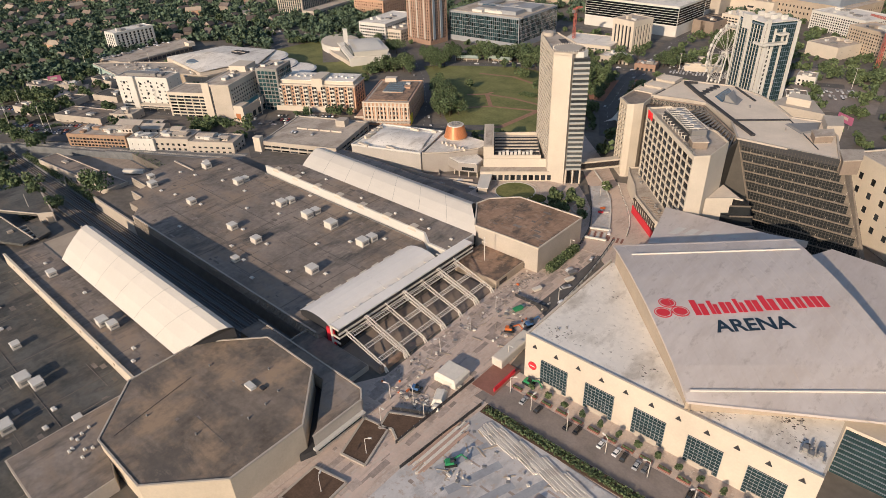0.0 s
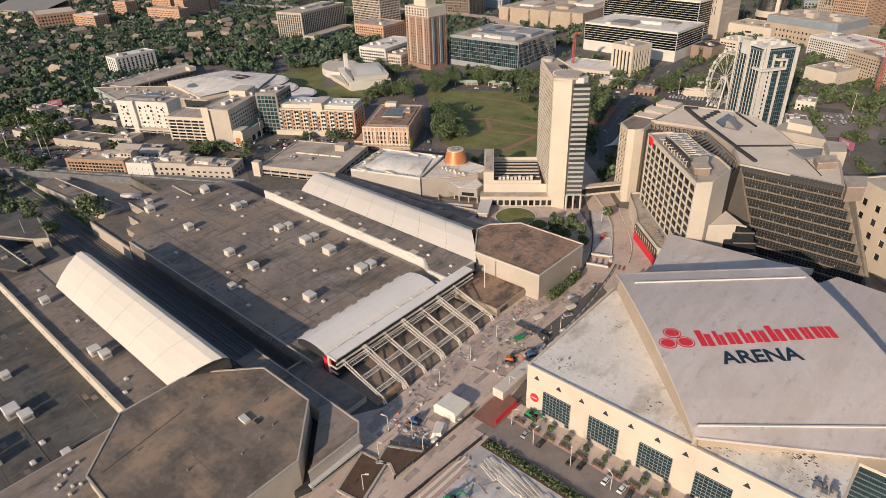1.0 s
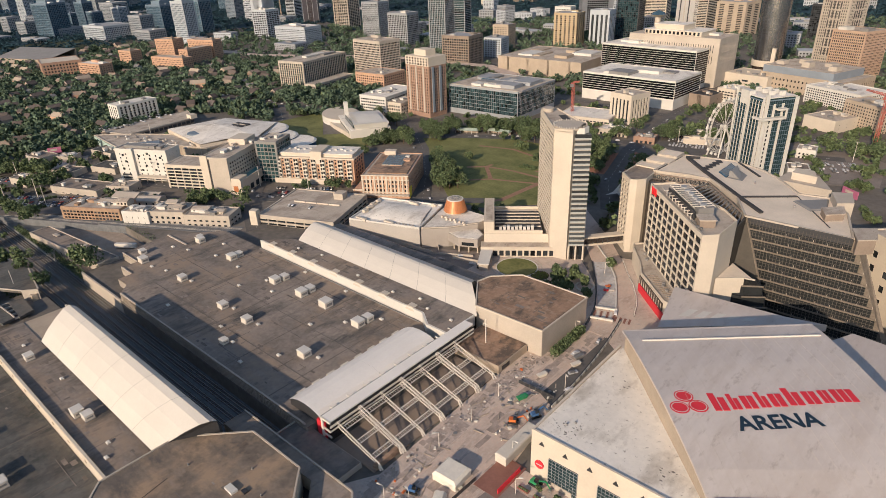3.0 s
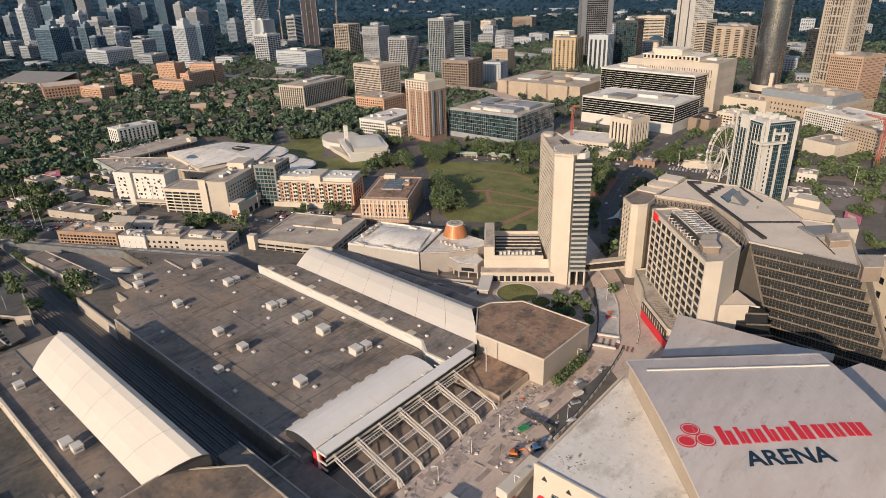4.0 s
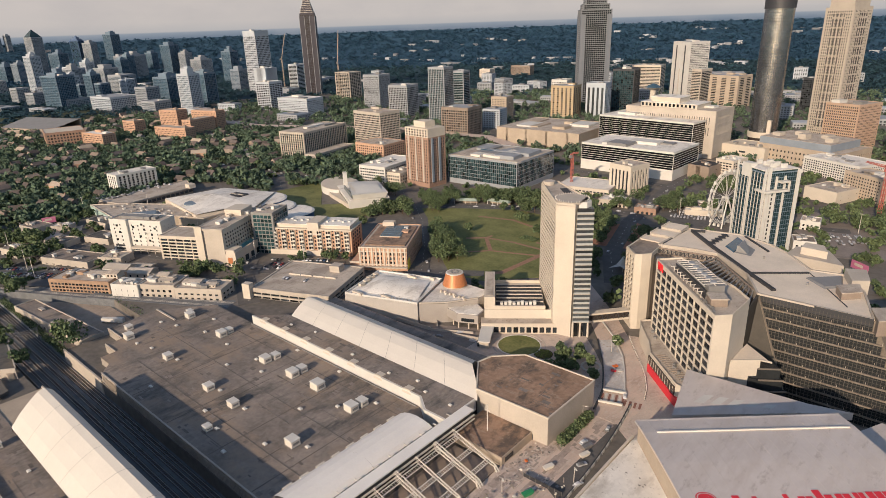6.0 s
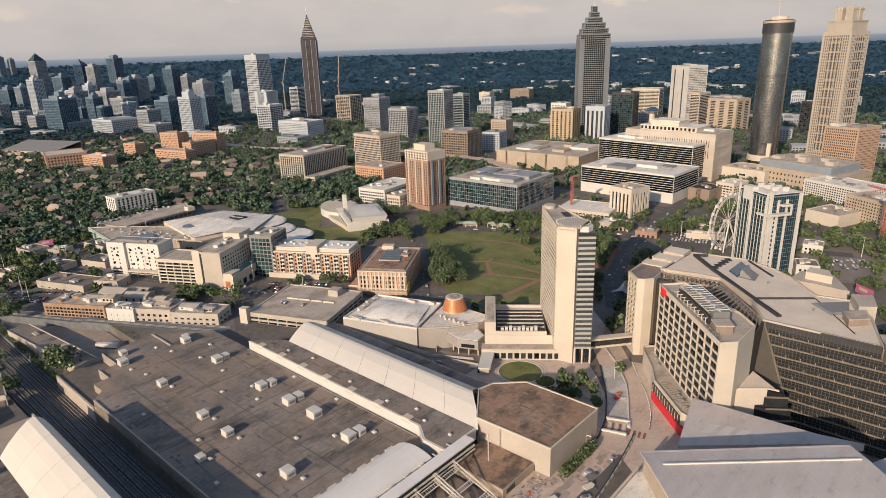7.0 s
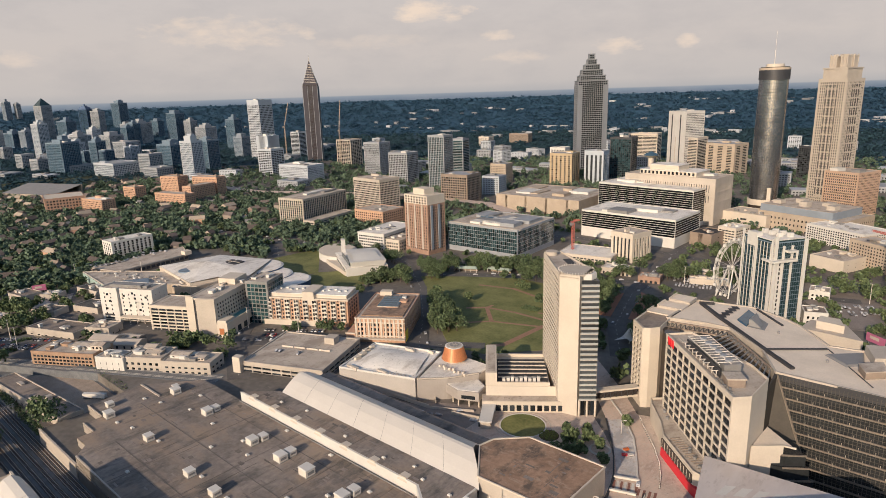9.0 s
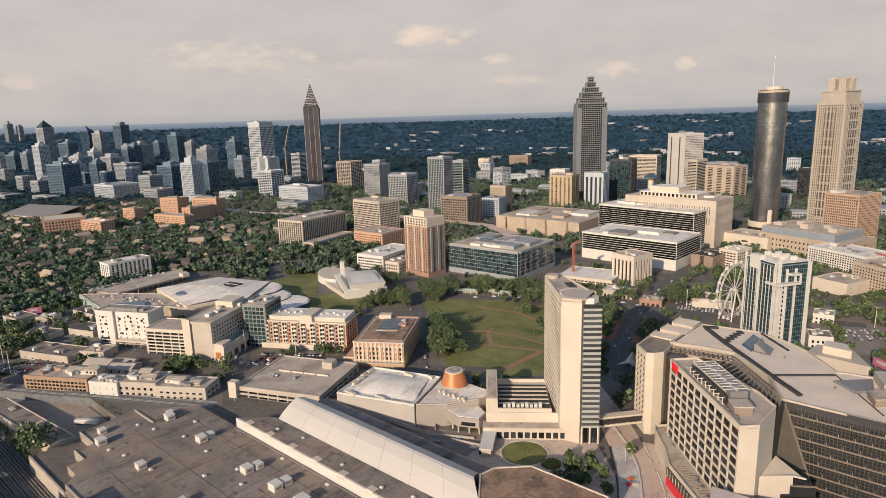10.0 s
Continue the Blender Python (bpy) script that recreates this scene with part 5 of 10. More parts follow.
part("roof", G().prism([((x + 98) * 0.99 - 98, (y - 386) * 0.99 + 386) for x, y in MC], 49.3, 50.0), MCR, mc, "cream gravel roof")
for i in range(len(MC)):
    p, q = MC[i], MC[(i + 1) % len(MC)]
    part("parapet", G().bar((p[0], p[1], 50.1), (q[0], q[1], 50.1), 0.5), CREAM2, mc)
# Roof slots are solid dark bars; the shade of their depth is colour.
for p, q, w_ in (((-155, 416), (-147, 419.5), 2.2), ((-153, 415), (-134.7, 395), 2.4), ((-134.7, 395), (-130.5, 391), 2.3), ((-130.5, 391), (-104, 364), 2.2), ((-104, 364), (-87, 347.5), 2.1), ((-104, 364), (-79, 383), 1.3), ((-124, 425), (-105, 405), 1.2), ((-79, 384), (-55, 348), 0.5), ((-158, 418), (-159.5, 383), 0.6), ((-128, 388), (-108, 367), 0.5)):
    part("roof_slot", G().bar((p[0], p[1], 50.05), (q[0], q[1], 50.05), w_ * 0.5), DARKR, mc, "dark bar in place of a shaded roof slot")
for i in range(5):
    part("skylight", G().box(-1.7, 1.7, -2.2, 2.2, 0, 0.5, pose(-134.6 - i * 0.45, 420 - i * 4.7, 50, 0, 0, 38)), DARKR, mc)
sk = part("atrium_light", G().prism([(-128, 400), (-120.5, 392), (-120, 413), (-127.5, 422)], 50, 50.6, [(-127.6, 401), (-120.8, 393.4), (-120.4, 412.4), (-127.2, 420.4)]), BLUEG, mc, "dark sloping atrium skylight")
part("skylight_ramp", G().prism([(-120, 392.4), (-111, 392), (-112, 404), (-119.6, 412)], 50, 50.3, [(-120, 392.6), (-119, 393), (-119, 404), (-119.6, 411)]).prism([(-119.8, 394), (-113, 393), (-114, 400), (-119.6, 408)], 50.3, 54, [(-119.8, 394), (-118.6, 394.4), (-118.6, 400), (-119.6, 407.6)]), GREYM, mc)
part("low_roof", G().prism([(-99, 419), (-68, 417), (-80, 440), (-97, 437)], 0, 46), CREAM2, mc)
part("low_plant", G().prism([(-92, 424), (-78, 423), (-82, 434), (-92, 434)], 46, 50.5), CREAM, mc)
part("flat_slope", G().prism([(-79, 375), (-64, 388.6), (-61.5, 372), (-68, 365)], 50, 50.9, [(-77.6, 375), (-64.6, 386.6), (-62, 372.6), (-68, 366.4)]), GREYM, mc, "dark sloping roof panel")
part("plant_block", G().prism([(-64, 389.4), (-55, 393.6), (-51, 378), (-58, 373)], 44, 54.5), CREAM2, mc)
part("plant_block", G().prism([(-45.6, 349.6), (-36.6, 356), (-34.4, 342), (-41, 336)], 44, 51.4), BROWNC, mc)
part("plant_block", G().prism([(-63, 364), (-54.6, 372), (-52, 362), (-59, 355)], 50, 53.4), BROWNC, mc)
part("plant_cap", G().prism([(-63.3, 364), (-54.5, 372.4), (-51.6, 362), (-59, 354.6)], 53.4, 53.9), TANR, mc)
part("plant_cap", G().prism([(-46, 349.6), (-36.5, 356.5), (-34, 342), (-41, 335.5)], 51.4, 51.9), TANR, mc)
part("roof_fan", G().tube(-76, 366, 50, 51.4, 0.6, 0.5, 8), GREYM, mc)
part("roof_fan", G().tube(-104, 392, 50, 51.4, 0.6, 0.5, 8), GREYM, mc)
# steel frame of the atrium roof between slab and complex
at = root("atrium_frame", "dark steel atrium trusses between hotel and offices", "truss")
for i in range(14):
    f = i / 13
    a, b = Vector((-159, 376, 46)).lerp(Vector((-127, 381, 46)), f), Vector((-159, 376, 49.4)).lerp(Vector((-127, 381, 49.4)), f)
    a_, b_ = Vector((-127, 381, 46)).lerp(Vector((-96, 345, 46)), f), Vector((-127, 381, 49.4)).lerp(Vector((-96, 345, 49.4)), f)
    part("post", G().bar(a_, b_, 0.25), GREYM, at)
    part("rafter", G().bar(a_ + Vector((0, 0, 2.4)), (-139 + 46 * f, 357 - 31 * f, 45.4), 0.3), GREYM, at)
    part("post", G().bar(a, b, 0.25), DSTEEL, at)
    if i < 13:
        c = Vector((-159, 376, 49.4)).lerp(Vector((-127, 381, 49.4)), f + 1 / 13)
        part("diagonal", G().bar(a_, Vector((-127, 381, 49.4)).lerp(Vector((-96, 345, 49.4)), f + 1 / 13), 0.2), GREYM, at)
        part("diagonal", G().bar(a, c, 0.2), DSTEEL, at)
for z in (46, 49.4):
    part("chord", G().bar((-159, 376, z), (-127, 381, z), 0.35), BROWNC, at)
    part("chord", G().bar((-127, 381, z), (-96, 345, z), 0.35), BROWNC, at)
part("atrium_glass", G().prism([(-159, 374), (-139, 357.5), (-93, 327), (-93, 344), (-104, 361), (-127, 383), (-140, 383)], 0, 44), BRONZE, at)

part("dark_slot", G().prism([(-161, 372), (-147.5, 351), (-141, 355), (-151, 375)], 0, 47), BRONZE, at)

# stepped glass terraces
TERR = glass_mat("terrace_glass", (0.028, 0.030, 0.031), 0.12, spread=0.6)
TERRB = mat("bronze_bar", (0.085, 0.075, 0.062), 0.5, vary=0.2, bump=0)
FLANK = mat("dark_bronze_panel", (0.062, 0.052, 0.040), 0.65, vary=0.25, scale=0.1)
LEDGE = mat("weathered_ledge", (0.20, 0.165, 0.13), 0.85, vary=0.3, scale=0.3)
part("eave_band", G().prism([(-92.6, 338.9), (-43.2, 339.9), (-43.2, 340.5), (-92.6, 339.5)], 46.5, 50.5), DSTEEL, mc, "dark glazed eave band")
te = root("stepped_atrium", "dark stepped glass terraces with tan concrete ledges", "building")
A0, A1 = Vector((-92.3, 339.0, 49)), Vector((-70.8, 331.0, 0))
B0, B1 = Vector((-43, 340.0, 48.5)), Vector((-17.5, 331, 0))
NL = 10
part("dark_wing", G().prism([(-91.0, 322.0), (-70.6, 330.6), (-93, 341)], 0, 49.6, [(-91.2, 322.4), (-91.4, 338.6), (-93, 341)]), FLANK, te, "slanting dark bronze flank")
part("flank_edge", G().bar((-91.8, 338.8, 49.6), (-70.4, 330.6, 0.2), 0.4), LEDGE, te)
for k in range(NL):
    f0, f1 = k / NL, (k + 1) / NL
    a, b = A0.lerp(A1, f0), B0.lerp(B1, f0)
    a2, b2 = A0.lerp(A1, f1), B0.lerp(B1, f1)
    part("glass_band", G().prism([(a.x, a.y), (b.x, b.y), (-38, 350), (-92, 350)], a2.z - 0.1, a.z, None), TERR, te)
    lg = G().prism([(a2.x, a2.y), (b2.x, b2.y), (b.x, b.y + 0.4), (a.x, a.y + 0.4)], a2.z - 0.3, a2.z + 0.1)
    lg.prism([(a2.x, a2.y - 0.35), (b2.x, b2.y - 0.35), (b2.x, b2.y + 0.1), (a2.x, a2.y + 0.1)], a2.z - 0.35, a2.z + 0.40)
    part("ledge", lg, LEDGE, te, "weathered tan ledge")
    mu = G()
    d_ = (b - a)
    for i in range(33):
        p = a + d_ * (i / 32)
        mu.box(p.x - 0.10, p.x + 0.10, p.y - 0.25, p.y + 0.1, a2.z, a.z)
    for z in (0.36, 0.7):
        mu.bar((a.x, a.y - 0.12, a2.z + (a.z - a2.z) * z), (b.x, b.y - 0.12, a2.z + (a.z - a2.z) * z), 0.07)
    part("glazing_bar", mu, TERRB, te, "thin dark bronze glazing bars", "stuff")
    ra = G()
    for i in range(9):
        p = a2 + (b2 - a2) * (i / 8)
        ra.box(p.x - 0.1, p.x + 0.1, p.y - 0.3, p.y - 0.1, a2.z, a2.z + 1.6)
    part("railing", ra, CREAM2, te, "pale ledge posts", "stuff")
part("end_wall", G().prism([(B0.x, B0.y), (B1.x, B1.y), (B1.x + 1.6, B1.y + 1.5), (-36, 352)], 0, 49.6, [(B0.x, B0.y), (B0.x + 0.8, B0.y + 0.2), (-41.5, 350), (-42, 352)]), LEDGE, te, "sloping brown end wall")
building("office_wing", "cream office wing with small square windows", -8, 372, 52, 40, -42, 43, CREAM, GLASS, 7.0, 9.0, 6.0, 4.0, 0.5, TANR, sides="SW", ends=3, base=8, cap=4, units=3, near=True, seed=4)
stp = root("stepped_annex", "small cream annex with stepped walls", "building")
AF0, AF1 = Vector((-91.5, 303.5, 0)), Vector((-80.5, 312.6, 0))
for k, (z0_, z1_, f) in enumerate(((0, 12, 0.34), (12, 20, 0.66), (20, 28, 1.0))):
    e = AF0.lerp(AF1, f)
    part("wall", G().prism([(AF0.x, AF0.y), (e.x, e.y), (e.x - 4.5, e.y + 7), (-91.3, 321)], z0_, z1_ - 0.02), CREAM, stp)
part("roof", G().prism([(-91.2, 304.6), (-81.4, 312.8), (-76.4, 313.6), (-90.6, 325.8)], 27.9, 28.3), MCR, stp, "white roof strewn with dirt")
part("roof_edge", G().bar((-91.3, 303.9, 28.4), (-80.6, 312.8, 28.4), 0.35).bar((-80.6, 312.8, 28.4), (-75.8, 313.6, 28.4), 0.35), CREAM, stp)
for k in range(5):
    z = 24 - k * 5.2
    o = k * 1.2
    part("glass_step", G().prism([(-88.5, 309.5 - o * 0.5), (-80 + o, 312.4 - o), (-72.5 + o * 1.6, 318 - o * 0.4), (-82, 326)], max(0, z - 5.2), z), TERR, stp)
    part("ledge", G().bar((-81 + o, 312.0 - o, z), (-72.3 + o * 1.6, 317.8 - o * 0.4, z), 0.32), LEDGE, stp)
pod_ = root("street_podium", "long low cream street building with grey roof", "building")
POD = [(-156, 350), (-153, 344), (-141.5, 328.5), (-135, 316.5), (-112.5, 295.0), (-106.0, 293.4), (-99, 297.5), (-142, 345), (-150, 356)]
part("wall", G().prism(POD, 0, 10.8), CREAM, pod_)
part("roof", G().prism([((x + 128) * 0.975 - 128, (y - 325) * 0.98 + 325) for x, y in POD], 10.7, 11.0), TANR, pod_)
plan_rim(pod_, POD[:7] + [POD[-2], POD[-1]], 10.6, 11.9, 0.45, CREAM)
RW0, RW1 = Vector((-136.0, 316.4, 0)), Vector((-112.9, 294.4, 0))
part("red_wall", G().prism([(RW0.x, RW0.y), (RW1.x, RW1.y), (-109.4, 291.8), (-107, 293.2), (-112, 296), (-134.8, 317.6)], 0.1, 4.9), RED, pod_, "red street hoarding with a rounded end")
part("window_band", G().prism([(RW0.x, RW0.y), (RW1.x, RW1.y), (RW1.x + 0.4, RW1.y + 0.9), (RW0.x + 0.6, RW0.y + 0.6)], 5.6, 9.8), BRONZE, pod_, "dark shop window band")
for i in range(11):
    p = RW0.lerp(RW1, (i + 0.5) / 11)
    part("band_post", G().box(p.x - 0.12, p.x + 0.12, p.y - 0.2, p.y + 0.2, 5.6, 9.8), CREAM2, pod_)
for i in range(16):
    f = i / 15
    p = Vector((-131.5, 316.5, 11.15)).lerp(Vector((-108.5, 296.5, 11.15)), f)
    part("roof_rib", G().bar(p, p + Vector((3.6, 3.9, 0)), 0.16), BROWNC, pod_)
for x, y in ((-121, 312), (-120, 309.4), (-116.5, 306), (-112, 300), (-141, 334), (-145, 340)):
    part("roof_fan", G().box(x, x + 1.6, y, y + 1.4, 11, 12.2), GREYM, pod_)
br_ = root("foot_bridge", "covered white footbridge with steel trusses", "bridge")
part("deck", G().prism([(-187.5, 338.5), (-184.6, 336.4), (-166.8, 358.0), (-169.6, 360.6)], 6.0, 7.3), CREAM, br_)
part("roof", G().prism([(-187.9, 338.8), (-184.2, 336.0), (-166.4, 357.6), (-170.0, 361.0)], 11.2, 12.3), CREAM, br_)
part("glazing", G().prism([(-187.0, 338.3), (-185.0, 336.9), (-167.4, 358.0), (-169.4, 360.0)], 7.3, 11.2), BRONZE, br_)
g_ = G()
for i in range(9):
    a, b = Vector((-187.4, 338.4, 7.3)).lerp(Vector((-169.6, 360.4, 7.3)), i / 8), Vector((-184.5, 336.4, 7.3)).lerp(Vector((-166.8, 357.8, 7.3)), i / 8)
    for p in (a, b):
        g_.bar(p, p + Vector((0, 0, 3.9)), 0.16)
        if i < 8:
            g_.bar(p, p + Vector((2.2, 2.7, 3.9)), 0.12)
part("truss", g_, DSTEEL, br_)

# ---------------------------------------------------------------- tower hotel and its podium
to = root("tower_hotel", "tall thin cream hotel tower with balconies", "hotel")
claim(-210, 342, 62, 22, -47)
TH = 83.0
TBL, TFL, TP2, TP3 = (-233.6, 359.6), (-199.8, 322.4), (-188.8, 324.8), (-180.3, 331.4)
part("body", G().prism([TBL, TFL, TP2, (-189.6, 336.0), (-192.0, 343.0), (-225.8, 367.2)], -1, TH), CREAM, to, "smooth cream concrete")
plan_wall(to, TBL, (-202.2, 325.0), 14, TH, 14, 23, 1.15, 1.5, 0.25, CREAM, GLASS, 0.9, 0.5, 3.0, False)
part("corner_slot", G().prism([(-202.2, 325.0), (-200.6, 323.3), (-200.4, 323.5), (-202.0, 325.2)], 14, TH - 3), BRONZE, to, "narrow dark corner window strip")
plan_wall(to, (-202.1, 324.9), (-200.5, 323.15), 14, TH, 1, 23, 0.4, 1.6, 0.3, CREAM2, GLASS, 0.2, 0.5, 3.0, False)
RAILG = mat("pale_glass_rail", (0.36, 0.37, 0.36), 0.3, vary=0.1, bump=0)
BANDG = mat("hotel_band_glass", (0.060, 0.066, 0.070), 0.15, per="object", spread=0.5, bump=0)
NF = 23
gd = Vector((TP3[0] - TP2[0], TP3[1] - TP2[1], 0)).normalized()
gn = Vector((gd.y, -gd.x, 0))
g0, g1 = Vector((TP2[0], TP2[1], 0)) + gd * 0.9, Vector((TP3[0], TP3[1], 0))
for i in range(NF):
    z = 10 + i * 3.1
    a, b = g0 + gn * 0.5, g1 + gn * 0.5
    b_ = part("balcony", G().prism([(g0.x, g0.y), (a.x, a.y), (b.x, b.y), (-182.4, 335.0), (-191.2, 343.6), (-190, 337)], z, z + 0.32), CREAM2, to)
    part("balustrade", G().prism([(a.x, a.y), (b.x, b.y), (b.x - gn.x * 0.12, b.y - gn.y * 0.12), (a.x - gn.x * 0.12, a.y - gn.y * 0.12)], z + 0.32, z + 1.35), RAILG, b_, "pale glass balustrade")
    wb = g0 - gn * 0.5 + gd * 0.4
    wc = g1 - gn * 0.5
    part("window_band", G().prism([(wb.x, wb.y), (wc.x, wc.y), (-183.2, 334.6), (-191.0, 342.8), (-189.6, 337)], z + 0.33, z + 3.08), BANDG, to)
for f in (0.05, 0.5, 0.97):
    p = g0.lerp(g1, f)
    part("foot_column", G().box(p.x - 0.5, p.x + 0.5, p.y - 0.5, p.y + 0.5, -1, 10.0), CREAM, to)
for i in range(3):
    p, q = g0.lerp(g1, 0.12 + i * 0.3) - gn * 0.3, g0.lerp(g1, 0.34 + i * 0.3) - gn * 0.3
    part("entrance_window", G().prism([(p.x, p.y), (q.x, q.y), (q.x - 0.2, q.y), (p.x - 0.2, p.y)], 0.5, 9.4), GLASSO, to)
part("top_block", G().prism([(-188.4, 328.0), (-184.6, 330.6), (-184.2, 335.0), (-190.6, 341.4)], TH - 1.7, TH + 1.6), WHITE, to)
part("roof", G().prism([(-232.6, 359.6), (-199.8, 323.6), (-189.6, 325.8), (-190.4, 336), (-192.6, 342.4), (-225.8, 366.2)], TH, TH + 0.25), TANR, to)
plan_rim(to, [TBL, TFL, TP2, (-189.6, 336.0), (-192.0, 343.0), (-225.8, 367.2)], TH - 0.5, TH + 1.0, 0.4, CREAM)
part("roof_disc", G().tube(-196.0, 333.4, TH + 0.3, TH + 1.6, 9.6, 10.0, 40), CREAM2, to, "round cream roof disc")
part("roof_disc", G().tube(-227.5, 358.6, TH + 0.3, TH + 2.6, 3.6, 3.8, 24), CREAM2, to)
# A dark sheet on the roof stands in for a shaded recess.
part("roof_well", G().prism([(-216, 352.6), (-208, 345), (-204.6, 348), (-213, 356)], TH + 0.26, TH + 0.5), DARKR, to, "raised dark sheet in place of a shaded roof well")
g_ = G()
for i in range(40):
    a = 2 * math.pi * i / 40
    g_.bar((-196 + 9.7 * math.cos(a), 333.4 + 9.7 * math.sin(a), TH + 1.6), (-196 + 9.7 * math.cos(a), 333.4 + 9.7 * math.sin(a), TH + 2.6), 0.12)
part("roof_rail", g_, WSTEEL, to, "thin roof rail", "stuff")

pd = root("hotel_podium", "cream hotel podium with black slatted roof court", "building", pose(-233, 330, 0, 0, 0, -53))
claim(-233, 330, 50, 44, -53)
part("wall", G().box(-24, 18, -20, 18, 0, 13), CREAM, pd)
part("court", G().box(-18, 17.5, -13, 17.5, 13, 13.4), DARKR, pd)
for i in range(5):
    part("court_slat", G().box(-14 + i * 5.6, -13.2 + i * 5.6, -12.4, 17.4, 13.4, 14.0), CREAM, pd)
part("court_wall", G().box(-24, 18, -20, -13.2, 13, 21), CREAM, pd)
part("court_recess", G().box(-22.5, 16, -18.8, -14.4, 21, 21.2), TANR, pd)
part("rim_wall", G().box(17.0, 18, -13.2, 18, 13, 14.8), CREAM, pd)
part("rim_wall", G().box(-24, -23, -13.2, 18, 13, 14.8), CREAM, pd)
for i in range(9):
    part("fan_unit", G().box(12.5, 14.4, -10 + i * 2.6, -8.2 + i * 2.6, 13.4, 15.4 + 0.5 * (i % 3)), WHITE, pd)
part("low_wing", G().box(18.05, 27, -22, 40, 0, 7), CREAM, pd)
part("terrace", G().box(18.5, 26.5, -21.5, 39.5, 7, 7.2), TANR, pd)
part("front_wall", G().prism([(18.02, -20), (20, -20), (20, 34), (18.02, 34)], 7.2, 12.5, [(18.02, -20), (18.6, -20), (18.6, 34), (18.02, 34)]), CREAM, pd)
for i in range(13):
    part("colonnade_window", G().box(26.95, 27.2, -14 + i * 4, -11.2 + i * 4, 1, 4.6), GLASSO, pd)

# hall with white membrane roof, orange cone
hf = root("museum_hall", "museum hall with white membrane roof", "building")
claim(-303, 296, 66, 46, 12)
MUS = [(-325.6, 263.6), (-275.0, 281.2), (-287.0, 316.0), (-289.0, 321.4), (-337.0, 305.4)]
part("wall", G().prism(MUS, 0, 13.6), mat("museum_render", (0.44, 0.405, 0.365), 0.8, vary=0.12, scale=0.08), hf, "pale grey rendered wall")
part("roof", G().prism([((x + 303) * 0.985 - 303, (y - 296) * 0.98 + 296) for x, y in MUS], 13.5, 13.9), WHITER, hf)
plan_rim(hf, MUS, 13.2, 14.9, 0.8, WHITE)
A_, B_, C_, D_ = Vector((-320, 271.6, 14)), Vector((-278.5, 285, 14)), Vector((-293.5, 314.5, 14)), Vector((-330.0, 302.0, 14))
part("roof_dome", G().loft([[A_.lerp(B_, u).lerp(D_.lerp(C_, u), v) + Vector((0, 0, 2.6 * math.sin(math.pi * v) ** 0.8 * math.sin(math.pi * min(1, 0.06 + u * 0.9)) ** 0.5)) for v in np.linspace(0, 1, 11)] for u in np.linspace(0, 1, 9)]), WHITER, hf, "low billowing white membrane")
for x, y, w, d in ((-330, 284, 3.2, 5), (-333, 290, 3, 4), (-328, 278, 2.6, 4.5), (-322, 267.2, 9, 2.2), (-302, 274.6, 8, 1.8), (-334, 297, 3, 3), (-331.5, 293, 1.8, 2), (-312, 310, 8, 1.6), (-296, 316, 4, 1.4)):
    part("duct", G().box(x, x + w, y, y + d, 13.9, 15.6), CREAM, hf)
for i in range(6):
    part("roof_fan", G().tube(-293 + i * 2.4, 277.4 + i * 0.8, 13.9, 14.9, 0.7, 0.6, 10), CREAM2, hf)
h2 = root("museum_wing", "white-roofed museum wing beside the hotel", "building")
claim(-262, 300, 40, 40, 30)
GREYP = mat("grey_panel", (0.36, 0.32, 0.285), 0.6, vary=0.1)
part("wall", G().prism([(-274.8, 282.4), (-260.8, 294.6), (-249.6, 311.8), (-249, 326), (-288.6, 326.4), (-286.6, 316.2)], 0, 13.4), GREYP, h2)
part("roof", G().prism([(-274.4, 283.6), (-261.2, 295.4), (-250.4, 312.2), (-249.8, 325.4), (-287.6, 325.8), (-285.8, 316.4)], 13.4, 13.9), WHITER, h2)
part("parapet", G().bar((-274.8, 282.6, 14.2), (-260.9, 294.8, 14.2), 0.45).bar((-260.9, 294.8, 14.2), (-249.8, 311.8, 14.2), 0.4), CREAM2, h2)
part("bay", G().prism([(-261.6, 294.2), (-250.5, 291.6), (-238.4, 297.2), (-240.4, 306.5), (-249.4, 311.4)], 4.4, 10.2), GREYP, h2, "projecting grey bay on columns")
part("bay_roof", G().prism([(-260.6, 294.8), (-250.5, 292.4), (-239.4, 297.6), (-241.0, 306.0), (-249.4, 310.4)], 10.2, 10.5), WHITER, h2)
part("bay_window", G().prism([(-248, 292.5), (-240.4, 296.1), (-240.6, 296.4), (-248.2, 292.8)], 5.4, 7.6), GLASSO, h2)
for x, y in ((-256, 294.2), (-250.5, 292.8), (-244.6, 295.6), (-239.4, 298.4)):
    part("column", G().tube(x, y, 0, 4.5, 0.45, n=10), CREAM, h2)
for i in range(9):
    part("roof_fan", G().box(-276 + i * 2.6, -274.6 + i * 2.6, 304 + 1.2 * math.sin(i * 2.1), 305.5 + 1.2 * math.sin(i * 2.1), 13.9, 15.4), CREAM, h2)
cone = root("orange_drum", "tapered copper-orange drum on the museum roof", "roof drum", pose(-275.5, 319.0, 13.9))
part("drum", G().tube(0, 0, 1.2, 9.4, 8.4, 5.9, 36), ORANGE, cone)
part("foot", G().tube(0, 0, 0, 1.2, 7.2, 7.2, 36), CREAM2, cone)
part("rim", G().tube(0, 0, 9.4, 9.8, 6.0, 5.8, 36), WHITE, cone)
part("well", G().tube(0, 0, 9.81, 9.9, 4.9, 4.9, 30), CREAM2, cone)
